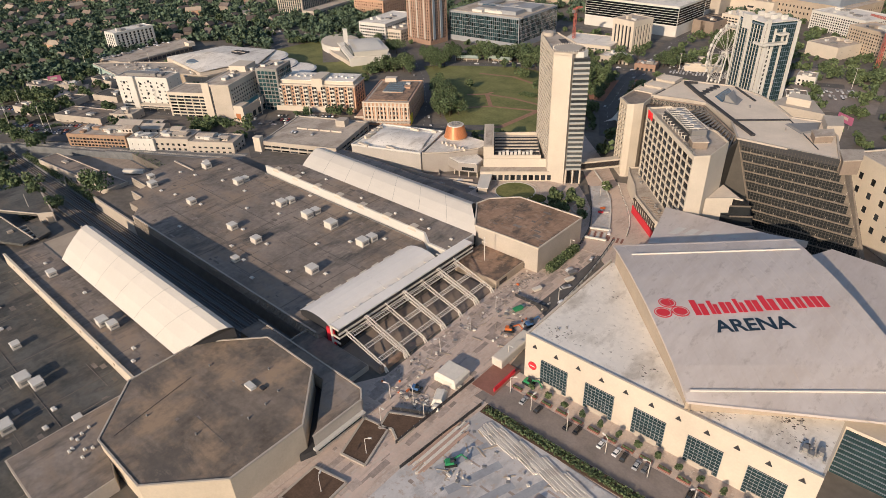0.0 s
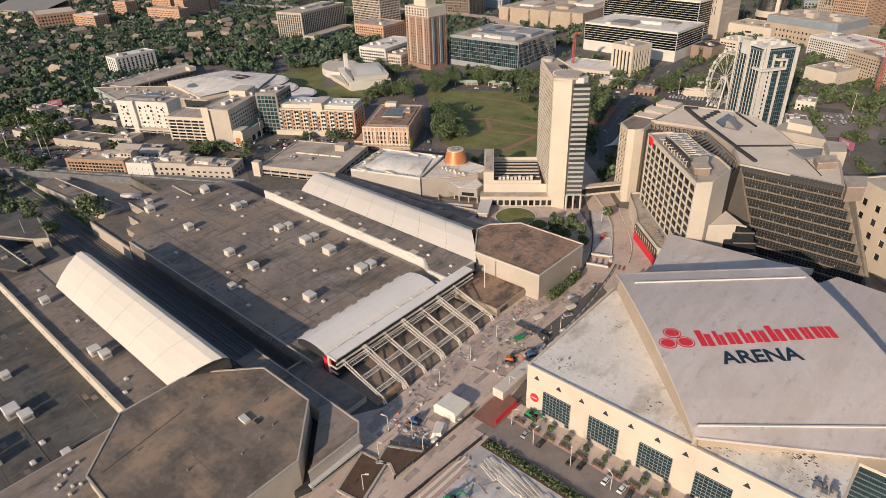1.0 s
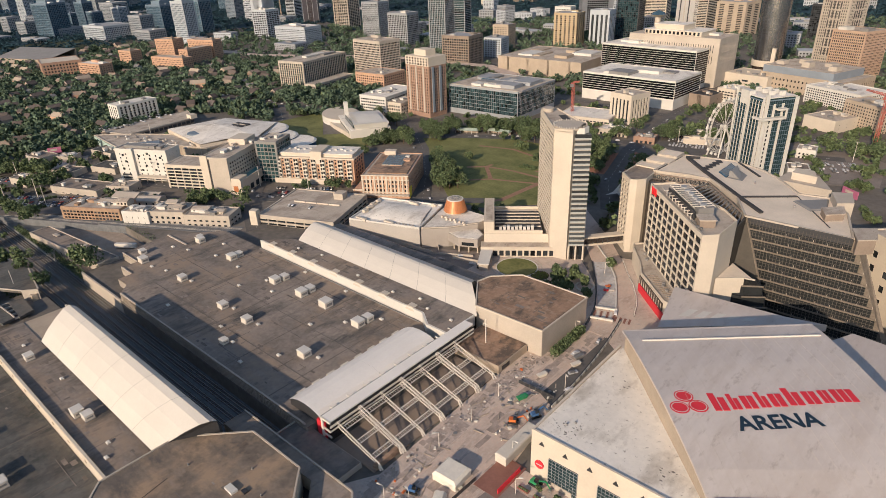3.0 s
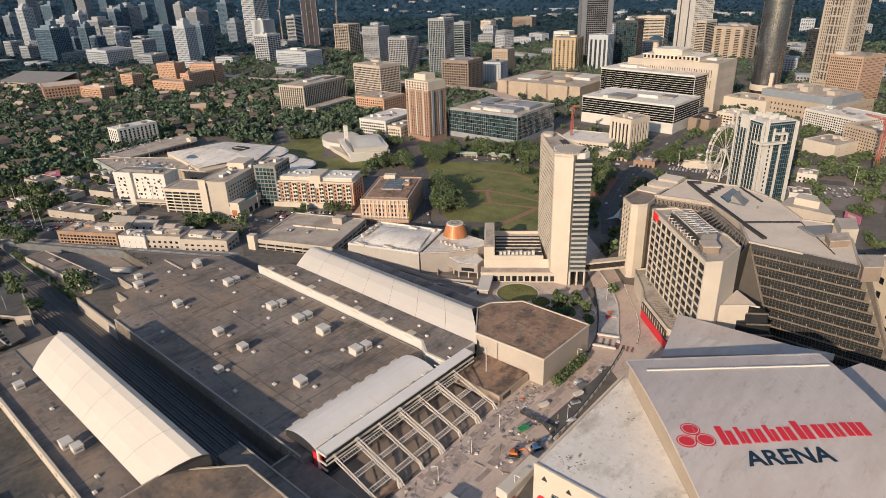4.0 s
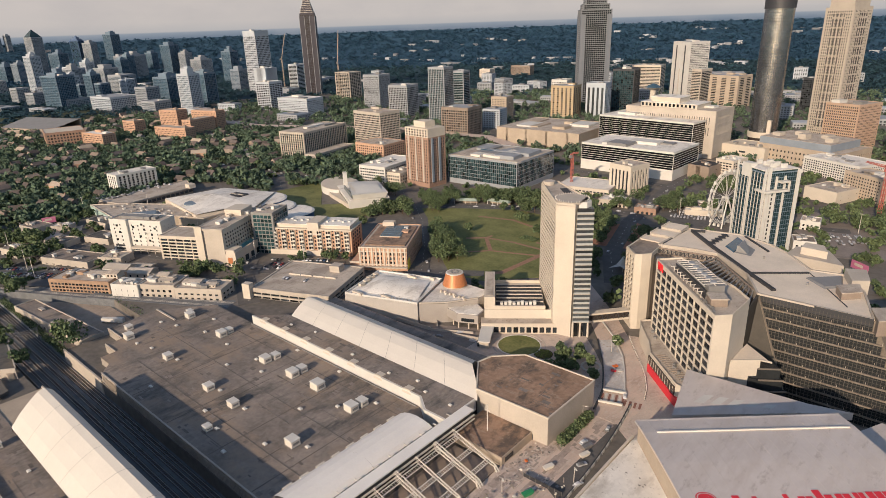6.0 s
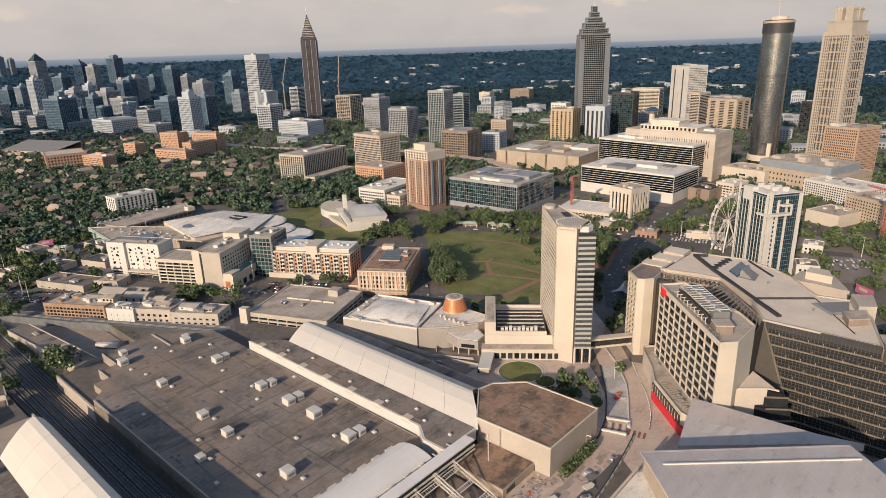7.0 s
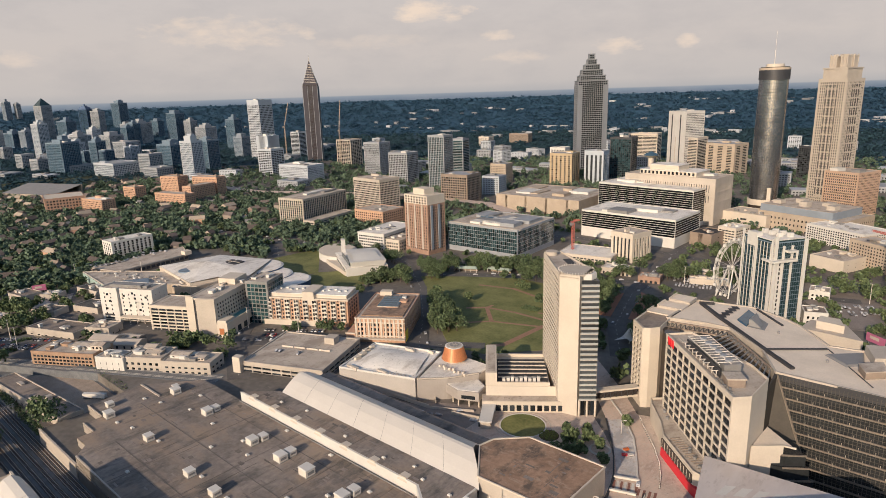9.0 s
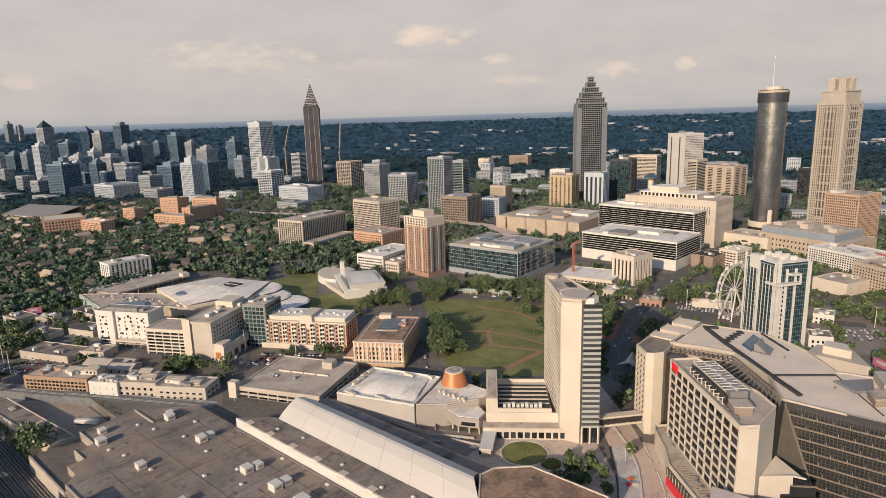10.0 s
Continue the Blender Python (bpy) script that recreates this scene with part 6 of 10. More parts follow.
for i in range(8):
    a = 2 * math.pi * i / 8
    part("well_unit", G().box(2.6 * math.cos(a) - 0.6, 2.6 * math.cos(a) + 0.6, 2.6 * math.sin(a) - 0.5, 2.6 * math.sin(a) + 0.5, 9.9, 10.4), GREYM, cone)
wk = root("covered_walk", "white-roofed walkway building beside the museum", "building")
part("wall", G().prism([(-236, 299.5), (-223.6, 279.6), (-218.8, 282.4), (-230.4, 302.4)], 0, 4.6), CREAM2, wk)
part("roof", G().prism([(-237.2, 300.2), (-223.8, 278.4), (-217.6, 282.0), (-230.0, 303.6)], 4.6, 5.3), WHITE, wk)
for i in range(5):
    f = (i + 0.3) / 5
    part("glass_bay", G().bar((-235.8 + 12 * f, 299.0 - 19.4 * f, 2.3), (-234.2 + 12 * f, 296.6 - 19.4 * f, 2.3), 1.2), GLASSO, wk)


# ---------------------------------------------------------------- the nearer city, block by block
building("glass_office", "low wide glass office with tan roof terraces", -462, 627, 97, 84, 3, 33, FARC, TEAL, 4.2, 2.7, 0.14, 0.3, 0.2, TANR, sides="SE", ends=0.5, base=6, cap=1.2, units=14, seed=3)
go = root("roof_light", "long blue-glazed roof lights of the office", "roof light", pose(-462, 632, 33.1, 0, 0, 3))
for i in range(2):
    part("glazing", G().prism([(-30 + i * 34, -8), (-4 + i * 34, -8), (-4 + i * 34, 4), (-30 + i * 34, 4)], 0, 2.2, [(-29 + i * 34, -6), (-5 + i * 34, -6), (-5 + i * 34, 2), (-29 + i * 34, 2)]), BLUEG, go)
part("deck", G().box(-50, 50, -44, -40, -0.4, 0.3), CREAM, go)
building("convention_hall", "windowless tan brick exhibition hall", -547, 890, 145, 120, 2, 24, TAN, GLASS, 12, 40, 39, 11.6, 0.2, TANR, sides="S", units=6, seed=5)
building("striped_office", "white and black banded office on a cream base", -352, 770, 122, 71, -2, 33, WHITE, BLACKG, 2.9, 130, 0.1, 0.34, 0.4, WHITER, sides="SE", ends=0.1, base=12.5, cap=1.4, units=5, seed=6)
building("striped_office", "tall white and black banded office block", -380, 898, 142, 91, -6, 50, WHITE, BLACKG, 2.9, 150, 0.1, 0.30, 0.4, WHITER, sides="SE", ends=0.1, base=6, cap=1.4, units=5, seed=7)
building("ribbed_block", "long cream ribbed government block", -361, 912, 130, 58, -4, 62, CREAM2, GLASS, 12, 3.4, 2.4, 4, 0.6, TANR, z0=0, sides="SE", ends=6, base=30, cap=4, units=5, seed=8)
building("ribbed_block", "cream office with tall dark window slots", -314, 664, 28, 30, -14, 31, CREAM, GLASS, 24, 4.6, 2.8, 3, 0.6, TANR, sides="SE", ends=1.5, base=2, cap=2, units=1, near=True, seed=9)
building("flat_hall", "low hall with a broad white flat roof", -352, 645, 60, 46, 9, 7, CREAM, GLASS, 3.5, 4, 1.2, 1.4, 0.3, WHITER, sides="SE", units=0, near=True, seed=10)
bt_ = building("brick_tower", "tall brick apartment tower with cream crown", -525, 561, 38, 28, -3, 58, BRICK, GLASS, 3.2, 3.3, 1.5, 1.3, 0.4, TANR, sides="SE", ends=1.0, base=5, cap=0.6, units=0, near=True, seed=11)
for x in (-13.5, -1.5, 10.5):
    part("cream_bay", G().box(x - 1.1, x + 1.1, -14.9, -14.3, 6, 58), CREAM2, bt_)
for y in (-8, 4):
    part("balcony_bay", G().box(19.3, 20.3, y - 1.6, y + 1.6, 6, 58), COOLG, bt_)
part("crown", G().box(-19.3, 19.3, -14.3, 14.3, 58.8, 69), CREAM, bt_, "cream rendered upper storeys")
part("crown_block", G().box(-10, 9, -8, 8, 69, 76), CREAM, bt_)
for i in range(8):
    for j in range(3):
        part("crown_window", G().box(-17 + i * 4.6, -14.8 + i * 4.6, -14.45, -14.2, 59.8 + j * 3, 61.6 + j * 3), GLASSO, bt_)
building("office_block", "low white office with strip windows", -593, 564, 40, 70, 9, 19, WHITE, GLASS, 3.6, 3.4, 0.8, 1.7, 0.4, WHITER, sides="SE", units=3, near=True, seed=12)
building("office_block", "low cream office with flat roof", -572, 552, 44, 32, 7, 13, CREAM, GLASS, 3.6, 3.4, 1.2, 1.7, 0.4, TANR, sides="SE", units=3, near=True, seed=13)
building("brick_block", "orange brick office block", -694, 644, 55, 46, 4, 22, BRICK2, GLASS, 3.6, 4.2, 2.0, 1.6, 0.4, TANR, sides="SE", units=2, near=True, seed=14)
building("office_tower", "grey-beige slab office with dense window rows", -748, 690, 61, 40, -2, 58, CREAM2, GLASS, 3.4, 3.0, 0.4, 1.3, 0.5, TANR, sides="SE", ends=1, cap=2.4, units=2, seed=15)
ab = building("apartment_block", "white-ribbed apartment block with blue glass end", -803, 609, 46, 100, 12, 39, CREAM2, TEAL, 3.4, 4.0, 1.4, 0.35, 0.7, TANR, sides="SE", ends=1, cap=2.0, units=3, seed=16)
building("parking_deck", "low concrete parking deck", -756, 600, 20, 90, 12, 12, CREAM2, GLASS, 3.0, 9, 0.8, 1.2, 0.4, TANR, sides="SE", units=0, seed=17)

# hotels and brick apartments before the park
wh = building("white_hotel", "white rendered hotel with scattered small windows", -575, 241, 53, 19, 27, 28, WHITE, GLASS, 3.3, 6.2, 5.0, 2.0, 0.2, TANR, sides="SE", ends=1.5, base=5, cap=1.6, units=2, near=True, seed=18)
part("stair_tower", G().box(-12, -6.5, -12.2, -9.4, 0, 29.5), WHITE, wh)
for k, (x, z) in enumerate(((-22, 9), (-18, 16), (-20, 22), (-2, 8.5), (3, 13), (8, 19.5), (12, 9.5), (15, 15), (19, 21), (-3, 21.5), (6, 24), (22, 12))):
    part("wide_window", G().box(x, x + 2.2, -9.85, -9.6, z, z + 1.9), GLASSO, wh)
# Open parking levels as dark panels; the shade within is their colour.
for z in (0.8, 3.6):
    part("parking_slot", G().box(-24, 24, -9.9, -9.55, z, z + 1.6), DSTEEL, wh, "dark panel for the shade of a parking level")
part("ramp", G().prism([(-4, -16), (30, -16), (30, -10.2), (-4, -10.2)], 4.2, 5.4), CREAM, wh, "pale car ramp")
for k in range(5):
    part("ramp_post", G().box(-2 + k * 7.5, -1.4 + k * 7.5, -15.6, -15.0, 0, 4.2), CREAM2, wh)
part("roof_plant", G().box(-20, 18, -4, 4, 28.1, 30.2), GREYM, wh)
building("parking_garage", "cream concrete parking garage with open decks", -521, 256, 38, 26, 28, 21, CREAM, GLASS, 3.0, 8, 0.7, 0.9, 0.9, TANR, sides="SE", ends=0.6, cap=1.1, units=0, near=True, category="parking garage", seed=19)
ct = building("cream_hotel", "cream hotel with blank end and side windows", -497, 283, 25, 64, 27, 31, CREAM, GLASS, 3.3, 3.6, 1.8, 1.5, 0.4, TANR, sides="E", ends=1.5, base=6, cap=2.4, units=3, near=True, category="hotel", seed=20)
part("end_pier", G().box(-12.9, -6, -33, -32.3, 0, 33), CREAM, ct)
part("end_pier", G().box(-4, 12.9, -33, -32.3, 0, 31.4), CREAM2, ct)
part("slot", G().box(-6, -4, -32.5, -32.1, 2, 30), DSTEEL, ct)
part("low_block", G().box(12.7, 22, -33, 26, 0, 11), CREAM, ct)
part("pool_deck", G().box(13.4, 21.4, -20, 12, 11, 11.3), mat("pool_tiles", (0.10, 0.30, 0.31), 0.3, vary=0.15), ct, "teal pool deck")
part("deck_wall", G().box(21.4, 22.2, -33, 26, 11, 12.6), CREAM, ct)
part("deck_house", G().box(13.4, 21.4, -33, -21, 11, 14.5), CREAM, ct)
for k in range(6):
    part("shop_window", G().box(21.9, 22.15, -28 + k * 9, -23 + k * 9, 0.8, 5.6), GLASSO, ct)
part("roof_house", G().box(-10, 6, 8, 26, 31, 36), CREAM, ct)
part("banner", G().box(15, 19, -33.4, -33.05, 3, 8), ORANGE, ct)
building("glass_hotel", "grey glass hotel behind the cream hotel", -478, 310, 20, 26, 27, 36, GREYM, TEAL, 3.4, 3.4, 0.5, 0.7, 0.3, TANR, sides="SE", units=2, near=True, seed=21)


def brick_apartment():
    """Brick and cream apartment house with recessed balconies and set-back top floor."""
    r = root("brick_apartments", "brick and cream apartment house with balconies", "apartment house", pose(-442, 331, 0, 0, 0, 29))
    claim(-442, 331, 78, 30, 29)
    w, d, h = 73.0, 26.0, 23.0
    part("wall", G().box(-w / 2, w / 2, -d / 2, d / 2, -1, h), BRICK2, r)
    part("base", G().box(-w / 2 - 1, w / 2 - 24, -d / 2 - 1.6, -d / 2, 0, 4.4), CREAM, r, "cream ground floor wall")
    part("top_floor", G().box(-w / 2 + 1.5, w / 2 - 1.5, -d / 2 + 2.5, d / 2 - 1.5, h, h + 3.2), CREAM, r)
    part("roof", G().box(-w / 2 + 1.2, w / 2 - 1.2, -d / 2 + 2.2, d / 2 - 1.2, h + 3.2, h + 3.6), WHITER, r)
    part("lift_block", G().box(-2, 8, -d / 2 - 0.7, d / 2 - 6, 18, h + 6), CREAM, r)
    part("cornice", G().box(-w / 2 - 0.6, w / 2 + 0.6, -d / 2 - 0.6, d / 2 + 0.5, h - 0.6, h + 0.4), CREAM, r)
    nb = 9
    for i in range(nb):
        x = -w / 2 + (i + 0.5) * w / nb
        b = part("bay", G().box(x - 2.4, x + 2.4, -d / 2 - 0.9, -d / 2 + 0.05, 4.5, h - 1), CREAM if i % 3 != 1 else CREAM2, r, "cream rendered bay")
        for j in range(5):
            z = 5.2 + j * 3.5
            part("window", G().box(x - 1.7, x - 0.2, -d / 2 - 1.0, -d / 2 - 0.85, z + 0.3, z + 2.5), GLASSO, b)
            part("balcony", G().box(x + 0.1, x + 2.2, -d / 2 - 1.9, -d / 2 - 0.86, z - 0.1, z + 0.9), WHITE, b)
            part("door", G().box(x + 0.2, x + 2.0, -d / 2 - 1.02, -d / 2 - 0.83, z + 0.9, z + 2.5), GLASSO, b)
        for j in range(6):
            if i < nb - 1:
                part("window", G().box(x + 3.3, x + 4.6, -d / 2 - 0.12, -d / 2 + 0.05, 5.2 + j * 3.2, 7.0 + j * 3.2), GLASSO, r)
    for i in range(14):
        part("roof_unit", G().box(-w / 2 + 4 + i * 4.8, -w / 2 + 6 + i * 4.8, -3 + (i % 3) * 2, -1 + (i % 3) * 2, h + 3.6, h + 4.7), WHITE, r)
    for j in range(6):
        for i in range(4):
            part("side_window", G().box(w / 2 - 0.05, w / 2 + 0.12, -9 + i * 5, -7 + i * 5, 4.6 + j * 3.2, 6.6 + j * 3.2), GLASSO, r)
    return r


brick_apartment()
b2_ = building("brick_offices", "brick office building with cream bands and yellow banner", -376, 357, 38, 60, 32, 19, BRICK2, GLASS, 3.4, 2.6, 1.2, 1.3, 0.35, TANR, sides="SE", ends=1.2, base=2, cap=2.4, units=2, near=True, seed=22)
for z in (5.0, 15.6, 18.9):
    part("cream_band", G().box(-19.6, 19.6, -30.7, -30.3, z, z + 0.8), CREAM, b2_)
part("banner", G().box(19.2, 19.9, -29, -22, 1, 9), YELLOW, b2_, "plain yellow wall banner")
for i in range(7):
    for j in range(5):
        part("solar_panel", G().box(-8 + i * 2.4, -5.9 + i * 2.4, -6 + j * 5.2, -1.2 + j * 5.2, 20.6, 21.0 + 0.004 * i), BLUEG, b2_)
part("solar_frame", G().box(-8.4, 9, -6.4, 20.4, 19.2, 20.6), CREAM2, b2_)
part("upper_storey", G().box(-15.5, 17, -25, 24, 19.1, 19.9), BROWNR, b2_, "brown paved roof terrace")
for i in range(12):
    part("cream_pier", G().box(-19.2 + i * 3.3, -17.9 + i * 3.3, -30.95, -30.35, 2, 18.8), CREAM, b2_)
part("side_terrace", G().box(-27, -19.4, -31, 6, 0, 6.5), BRICK2, b2_)
part("terrace_rail", G().box(-27.2, -19.4, -31.3, -30.9, 6.5, 7.6), CREAM, b2_)
part("roof_house", G().box(-13, -3, 22, 28, 19.4, 23.4), CREAM, b2_)
part("front_canopy", G().box(-27, 20, -33.5, -30.6, 3.4, 4.2), CREAM2, b2_)
building("white_apartments", "white slab of flats with dark window columns", -810, 333, 22, 50, 4, 23, WHITE, GLASS, 3.1, 5.0, 2.7, 0.5, 0.4, WHITER, sides="SE", ends=1.5, base=1, cap=1.4, units=2, near=True, seed=23)
gc = building("parking_garage", "tan concrete parking garage with open decks", -382, 276, 62, 56, 23, 7, CREAM2, GLASS, 3.2, 7.5, 0.7, 1.2, 0.8, TANR, sides="SE", ends=0.6, cap=1.2, units=0, near=True, category="parking garage", seed=24)
part("stair_tower", G().box(-36, -30, -32, -27, 0, 11.5), CREAM, gc)
part("stair_house", G().box(10, 18, 14, 22, 7, 12), CREAM2, gc)
for i in range(4):
    part("deck_wall", G().box(-18 + i * 10, -9 + i * 10, 2, 2.5, 7, 8.2), CREAM, gc)
BROWNB = mat("brown_brick", (0.36, 0.235, 0.155), 0.85, vary=0.25, scale=0.2, fine=2.0)
for x, y, w, d, rot, h, wl, sd in ((-519, 171, 52, 20, 30, 9, BROWNB, 25), (-480, 186, 22, 13, 30, 9, WHITE, 26), (-463, 203, 30, 20, 32, 9, CREAM2, 27), (-432, 219, 36, 18, 32, 8, CREAM2, 28)):
    building("warehouse", "old low warehouse with flat roof beside the tracks", x, y, w, d, rot, h, wl, GLASS, 3.0 if sd == 25 else 4.0, 3.2 if sd == 25 else 4.6, 0.8 if sd == 25 else 2.4 if wl is not WHITE else 4.5, 1.0 if sd == 25 else 2.0, 0.3, TANR, sides="SE", units=6, near=True, seed=sd, category="warehouse")
for x, y, w, d, rot, h, z0, m_ in ((-512, 178, 16, 9, 30, 3.5, 9.2, WHITE), (-500, 184, 10, 8, 30, 5, 9.2, CREAM2), (-466, 207, 9, 8, 32, 4.5, 9.2, CREAM2), (-458, 205, 12, 7, 32, 2.6, 9.2, GREYM), (-440, 216, 14, 9, 32, 3.2, 8.2, WHITE), (-425, 222, 8, 7, 32, 2.4, 8.2, CREAM), (-530, 199, 22, 14, 28, 8, 0, WHITE), (-508, 207, 20, 13, 34, 7, 0, CREAM2), (-522, 214, 18, 10, 30, 5, 0, GREYM)):
    rs_ = root("gabled_shed", "small gabled shed with a pale metal roof", "shed", pose(x, y, z0, 0, 0, rot))
    part("wall", G().box(-w / 2, w / 2, -d / 2, d / 2, -0.2, h * 0.7), m_, rs_)
    g_ = G()
    g_.v = [(-w / 2 - 0.3, -d / 2 - 0.4, h * 0.68), (w / 2 + 0.3, -d / 2 - 0.4, h * 0.68), (w / 2 + 0.3, d / 2 + 0.4, h * 0.68), (-w / 2 - 0.3, d / 2 + 0.4, h * 0.68), (-w / 2 - 0.3, 0, h), (w / 2 + 0.3, 0, h)]
    g_.f = [(0, 1, 5, 4), (2, 3, 4, 5), (1, 2, 5), (3, 0, 4), (3, 2, 1, 0)]
    part("roof", g_, TANR if z0 else CREAM2, rs_)
    for k in range(3):
        part("window", G().box(-w * 0.35 + k * w * 0.3, -w * 0.35 + k * w * 0.3 + 1.4, -d / 2 - 0.06, -d / 2 + 0.02, h * 0.2, h * 0.5), GLASSO, rs_)
for x, y, w, d, rot, h, z0, rf in ((-477, 133.5, 98, 14, 6, 6, -6, GREYR), (-590, 186, 52, 22, 22, 5, 0, GREYR), (-628, 226, 30, 20, 20, 5, 0, FELTD), (-560, 208, 22, 16, 30, 6, 0, TANR), (-655, 160, 22, 14, 15, 6, 0, GREYR), (-680, 246, 34, 18, 10, 6, 0, FELTD), (-720, 196, 26, 18, 12, 6, 0, GREYR), (-650, 196, 26, 15, 24, 5, 0, GREYR), (-612, 252, 20, 12, 30, 5, 0, TANR), (-700, 214, 18, 12, 40, 5, 0, WHITER)):
    building("shed", "low flat-roofed shed with weathered felt", x, y, w, d, rot, h, CREAM2, GLASS, 5, 8, 6, 3, 0.2, rf, z0=z0, sides="SE", units=2, near=True, seed=int(-x), category="shed")
ob_ = root("overpass", "old concrete overpass deck across the tracks", "bridge")
part("deck", G().prism([(-472, 80.6), (-440, 70.4), (-415, 84), (-409, 91), (-445, 97), (-467, 94)], 4.4, 6), FELTD, ob_)
part("deck", G().prism([(-414, 75.5), (-389, 74), (-392, 82), (-412, 83)], 1.5, 3), FELTD, ob_)
part("deck", G().prism([(-470, 40), (-410, 55), (-389, 65.6), (-391, 72), (-437, 69), (-476, 62)], 1.5, 3), FELTD, ob_)
part("end_wall", G().prism([(-415, 84), (-414.4, 83.6), (-408.4, 90.6), (-409, 91)], -6, 6.8), CREAM2, ob_)
for k in range(5):
    part("cross_beam", G().bar((-414 + k * 5.6, 71, 2.0), (-414 + k * 5.6, 76, 2.0), 0.5), CREAM2, ob_)
part("parapet", G().bar((-445, 97, 6.4), (-409, 91, 6.4), 0.35).bar((-440, 70.4, 6.4), (-415, 84, 6.4), 0.35), CREAM2, ob_)
part("parapet", G().bar((-391, 72, 3.3), (-437, 69, 3.3), 0.3), CREAM2, ob_)
for x, y in ((-410, 66), (-410, 88), (-435, 90), (-450, 86), (-430, 62)):
    part("pier", G().box(x - 1.5, x + 1.5, y - 1.5, y + 1.5, -8, 4), TAN, ob_)
part("lamp_mast", G().bar((-430, 84, 6), (-430, 84, 15), 0.15), WSTEEL, ob_)

# aquarium: swooping white roofs above blue walls
aq = root("aquarium", "aquarium with swooping white roofs and blue walls", "building", pose(-622, 366, 0, 0, 0, 6))
claim(-622, 366, 270, 100, 6)
for x, y, r, z in ((26, 8, 26, 11), (52, 0, 24, 8.5), (80, 2, 22, 6.5)):
    part("blue_wall", G().tube(x, y, 0, z, r, r * 1.03, 40), BLUEW, aq, "curved blue wall")
    part("round_roof", G().tube(x, y, z, z + 1.0, r * 1.05, r * 0.95, 40), WHITER if x < 90 else WHITE, aq)
aqw = root("aquarium_hall", "tan aquarium halls under a faceted white roof", "building")
AQH = [(-738.7, 255.6), (-662.6, 249.2), (-616, 292), (-585, 303), (-585, 332), (-650, 320), (-707, 283)]
claim(-665, 280, 120, 50, 8)
part("hall", G().prism(AQH, 0, 9), TAN, aqw)
part("hall_roof", G().prism([((x + 660) * 0.99 - 660, (y - 285) * 0.98 + 285) for x, y in AQH], 9, 9.3), TANR, aqw)
plan_rim(aqw, AQH, 8.8, 10.0, 0.6, CREAM2)
part("mural", G().prism([(-738.9, 255.0), (-663, 248.6), (-663, 249.1), (-738.7, 255.5)], 0.4, 8.8), mat("teal_mural", (0.34, 0.44, 0.39), 0.7, vary=0.2, scale=0.1), aqw, "faded green mural along the wall")
AQW = [(-683, 312), (-593, 300), (-586, 326), (-562, 346), (-603, 398), (-671, 376)]
part("white_wall", G().prism(AQW, 0, 12.2), CREAM, aqw)
cxw, cyw = -625.0, 345.0
g_ = G()
g_.v = [(x, y, 12.3 + (0.0, 0.6, 1.5, 2.4, 0.8, 0.3)[i]) for i, (x, y) in enumerate(AQW)] + [(cxw - 14, cyw - 2, 17.6), (cxw + 22, cyw + 4, 16.4)]
g_.f = [(0, 1, 6), (1, 2, 7, 6), (2, 3, 7), (3, 4, 7), (4, 6, 7), (4, 5, 6), (5, 0, 6)]
part("folded_roof", g_, WHITER, aqw, "faceted white metal roof")
part("round_skylight", G().tube(-634, 318, 13.6, 14.6, 8.5, 8.0, 28), BLUEP2, aqw)
part("square_skylight", G().prism([(-624, 352), (-606, 356), (-610, 370), (-628, 366)], 15.0, 16.4), DARKR, aqw)
part("skylight_frame", G().bar((-616, 353, 16.6), (-619, 368, 16.6), 0.3).bar((-626, 359, 16.6), (-608, 363, 16.6), 0.3), CREAM2, aqw)
ra_ = random.Random(44)
for i in range(34):
    f_, g2 = ra_.random(), ra_.random()
    ux, uy, uw = -712 + 110 * f_, 262 + 26 * f_ + 18 * g2, ra_.uniform(1.5, 5)
    part("roof_unit", G().box(ux, ux + uw, uy, uy + ra_.uniform(1.2, 3), 9.3, 9.3 + ra_.uniform(0.8, 2.0)), ra_.choice((WHITE, GREYM, CREAM2)), aqw)
part("grey_wing", G().prism([(-664, 262), (-640, 262), (-628, 276), (-650, 286)], 9.3, 11.4), BLUEP2, aqw, "blue-grey roof panel")
pk = root("parking_deck", "long tan parking deck with open sides", "parking garage")
PKD = [(-760, 270), (-716, 282.5), (-727, 366), (-769, 381)]
claim(-742, 325, 46, 108, 4)
part("deck", G().prism(PKD, 0, 6.6), BROWNC, pk)
part("roof", G().prism([((x + 743) * 0.98 - 743, (y - 325) * 0.99 + 325) for x, y in PKD], 6.6, 6.9), TANR, pk)
plan_rim(pk, PKD, 6.4, 7.8, 0.4, CREAM2)
# Side openings are dark steel panels that imitate the shade inside the deck.
for i in range(14):
    f = (i + 0.15) / 14
    part("deck_shade_panel", G().box(-0.3, 0.3, 0, 4.4, 2.4, 5.4, pose(-715.8 - 11 * f, 283 + 83 * f, 0, 0, 0, 7.5)), DSTEEL, pk)
part("stair_house", G().box(-734, -724, 361, 369, 6.9, 11.5), CREAM, pk)

# white museum with sweeping roof
wm = root("white_museum", "white modern museum with curved roofs and pylon", "museum", pose(-545, 470, 0, 0, 0, -30))
claim(-545, 470, 110, 64, -30)
part("eyelid_roof", G().loft([[(x, y, 15 + 3.2 * math.sin(math.pi * (x + 12) / 54) - 0.05 * abs(y)) for x in np.linspace(-12, 42, 9)] for y in (-10, 4, 18)]), WHITE, wm, "curved white roof lid")
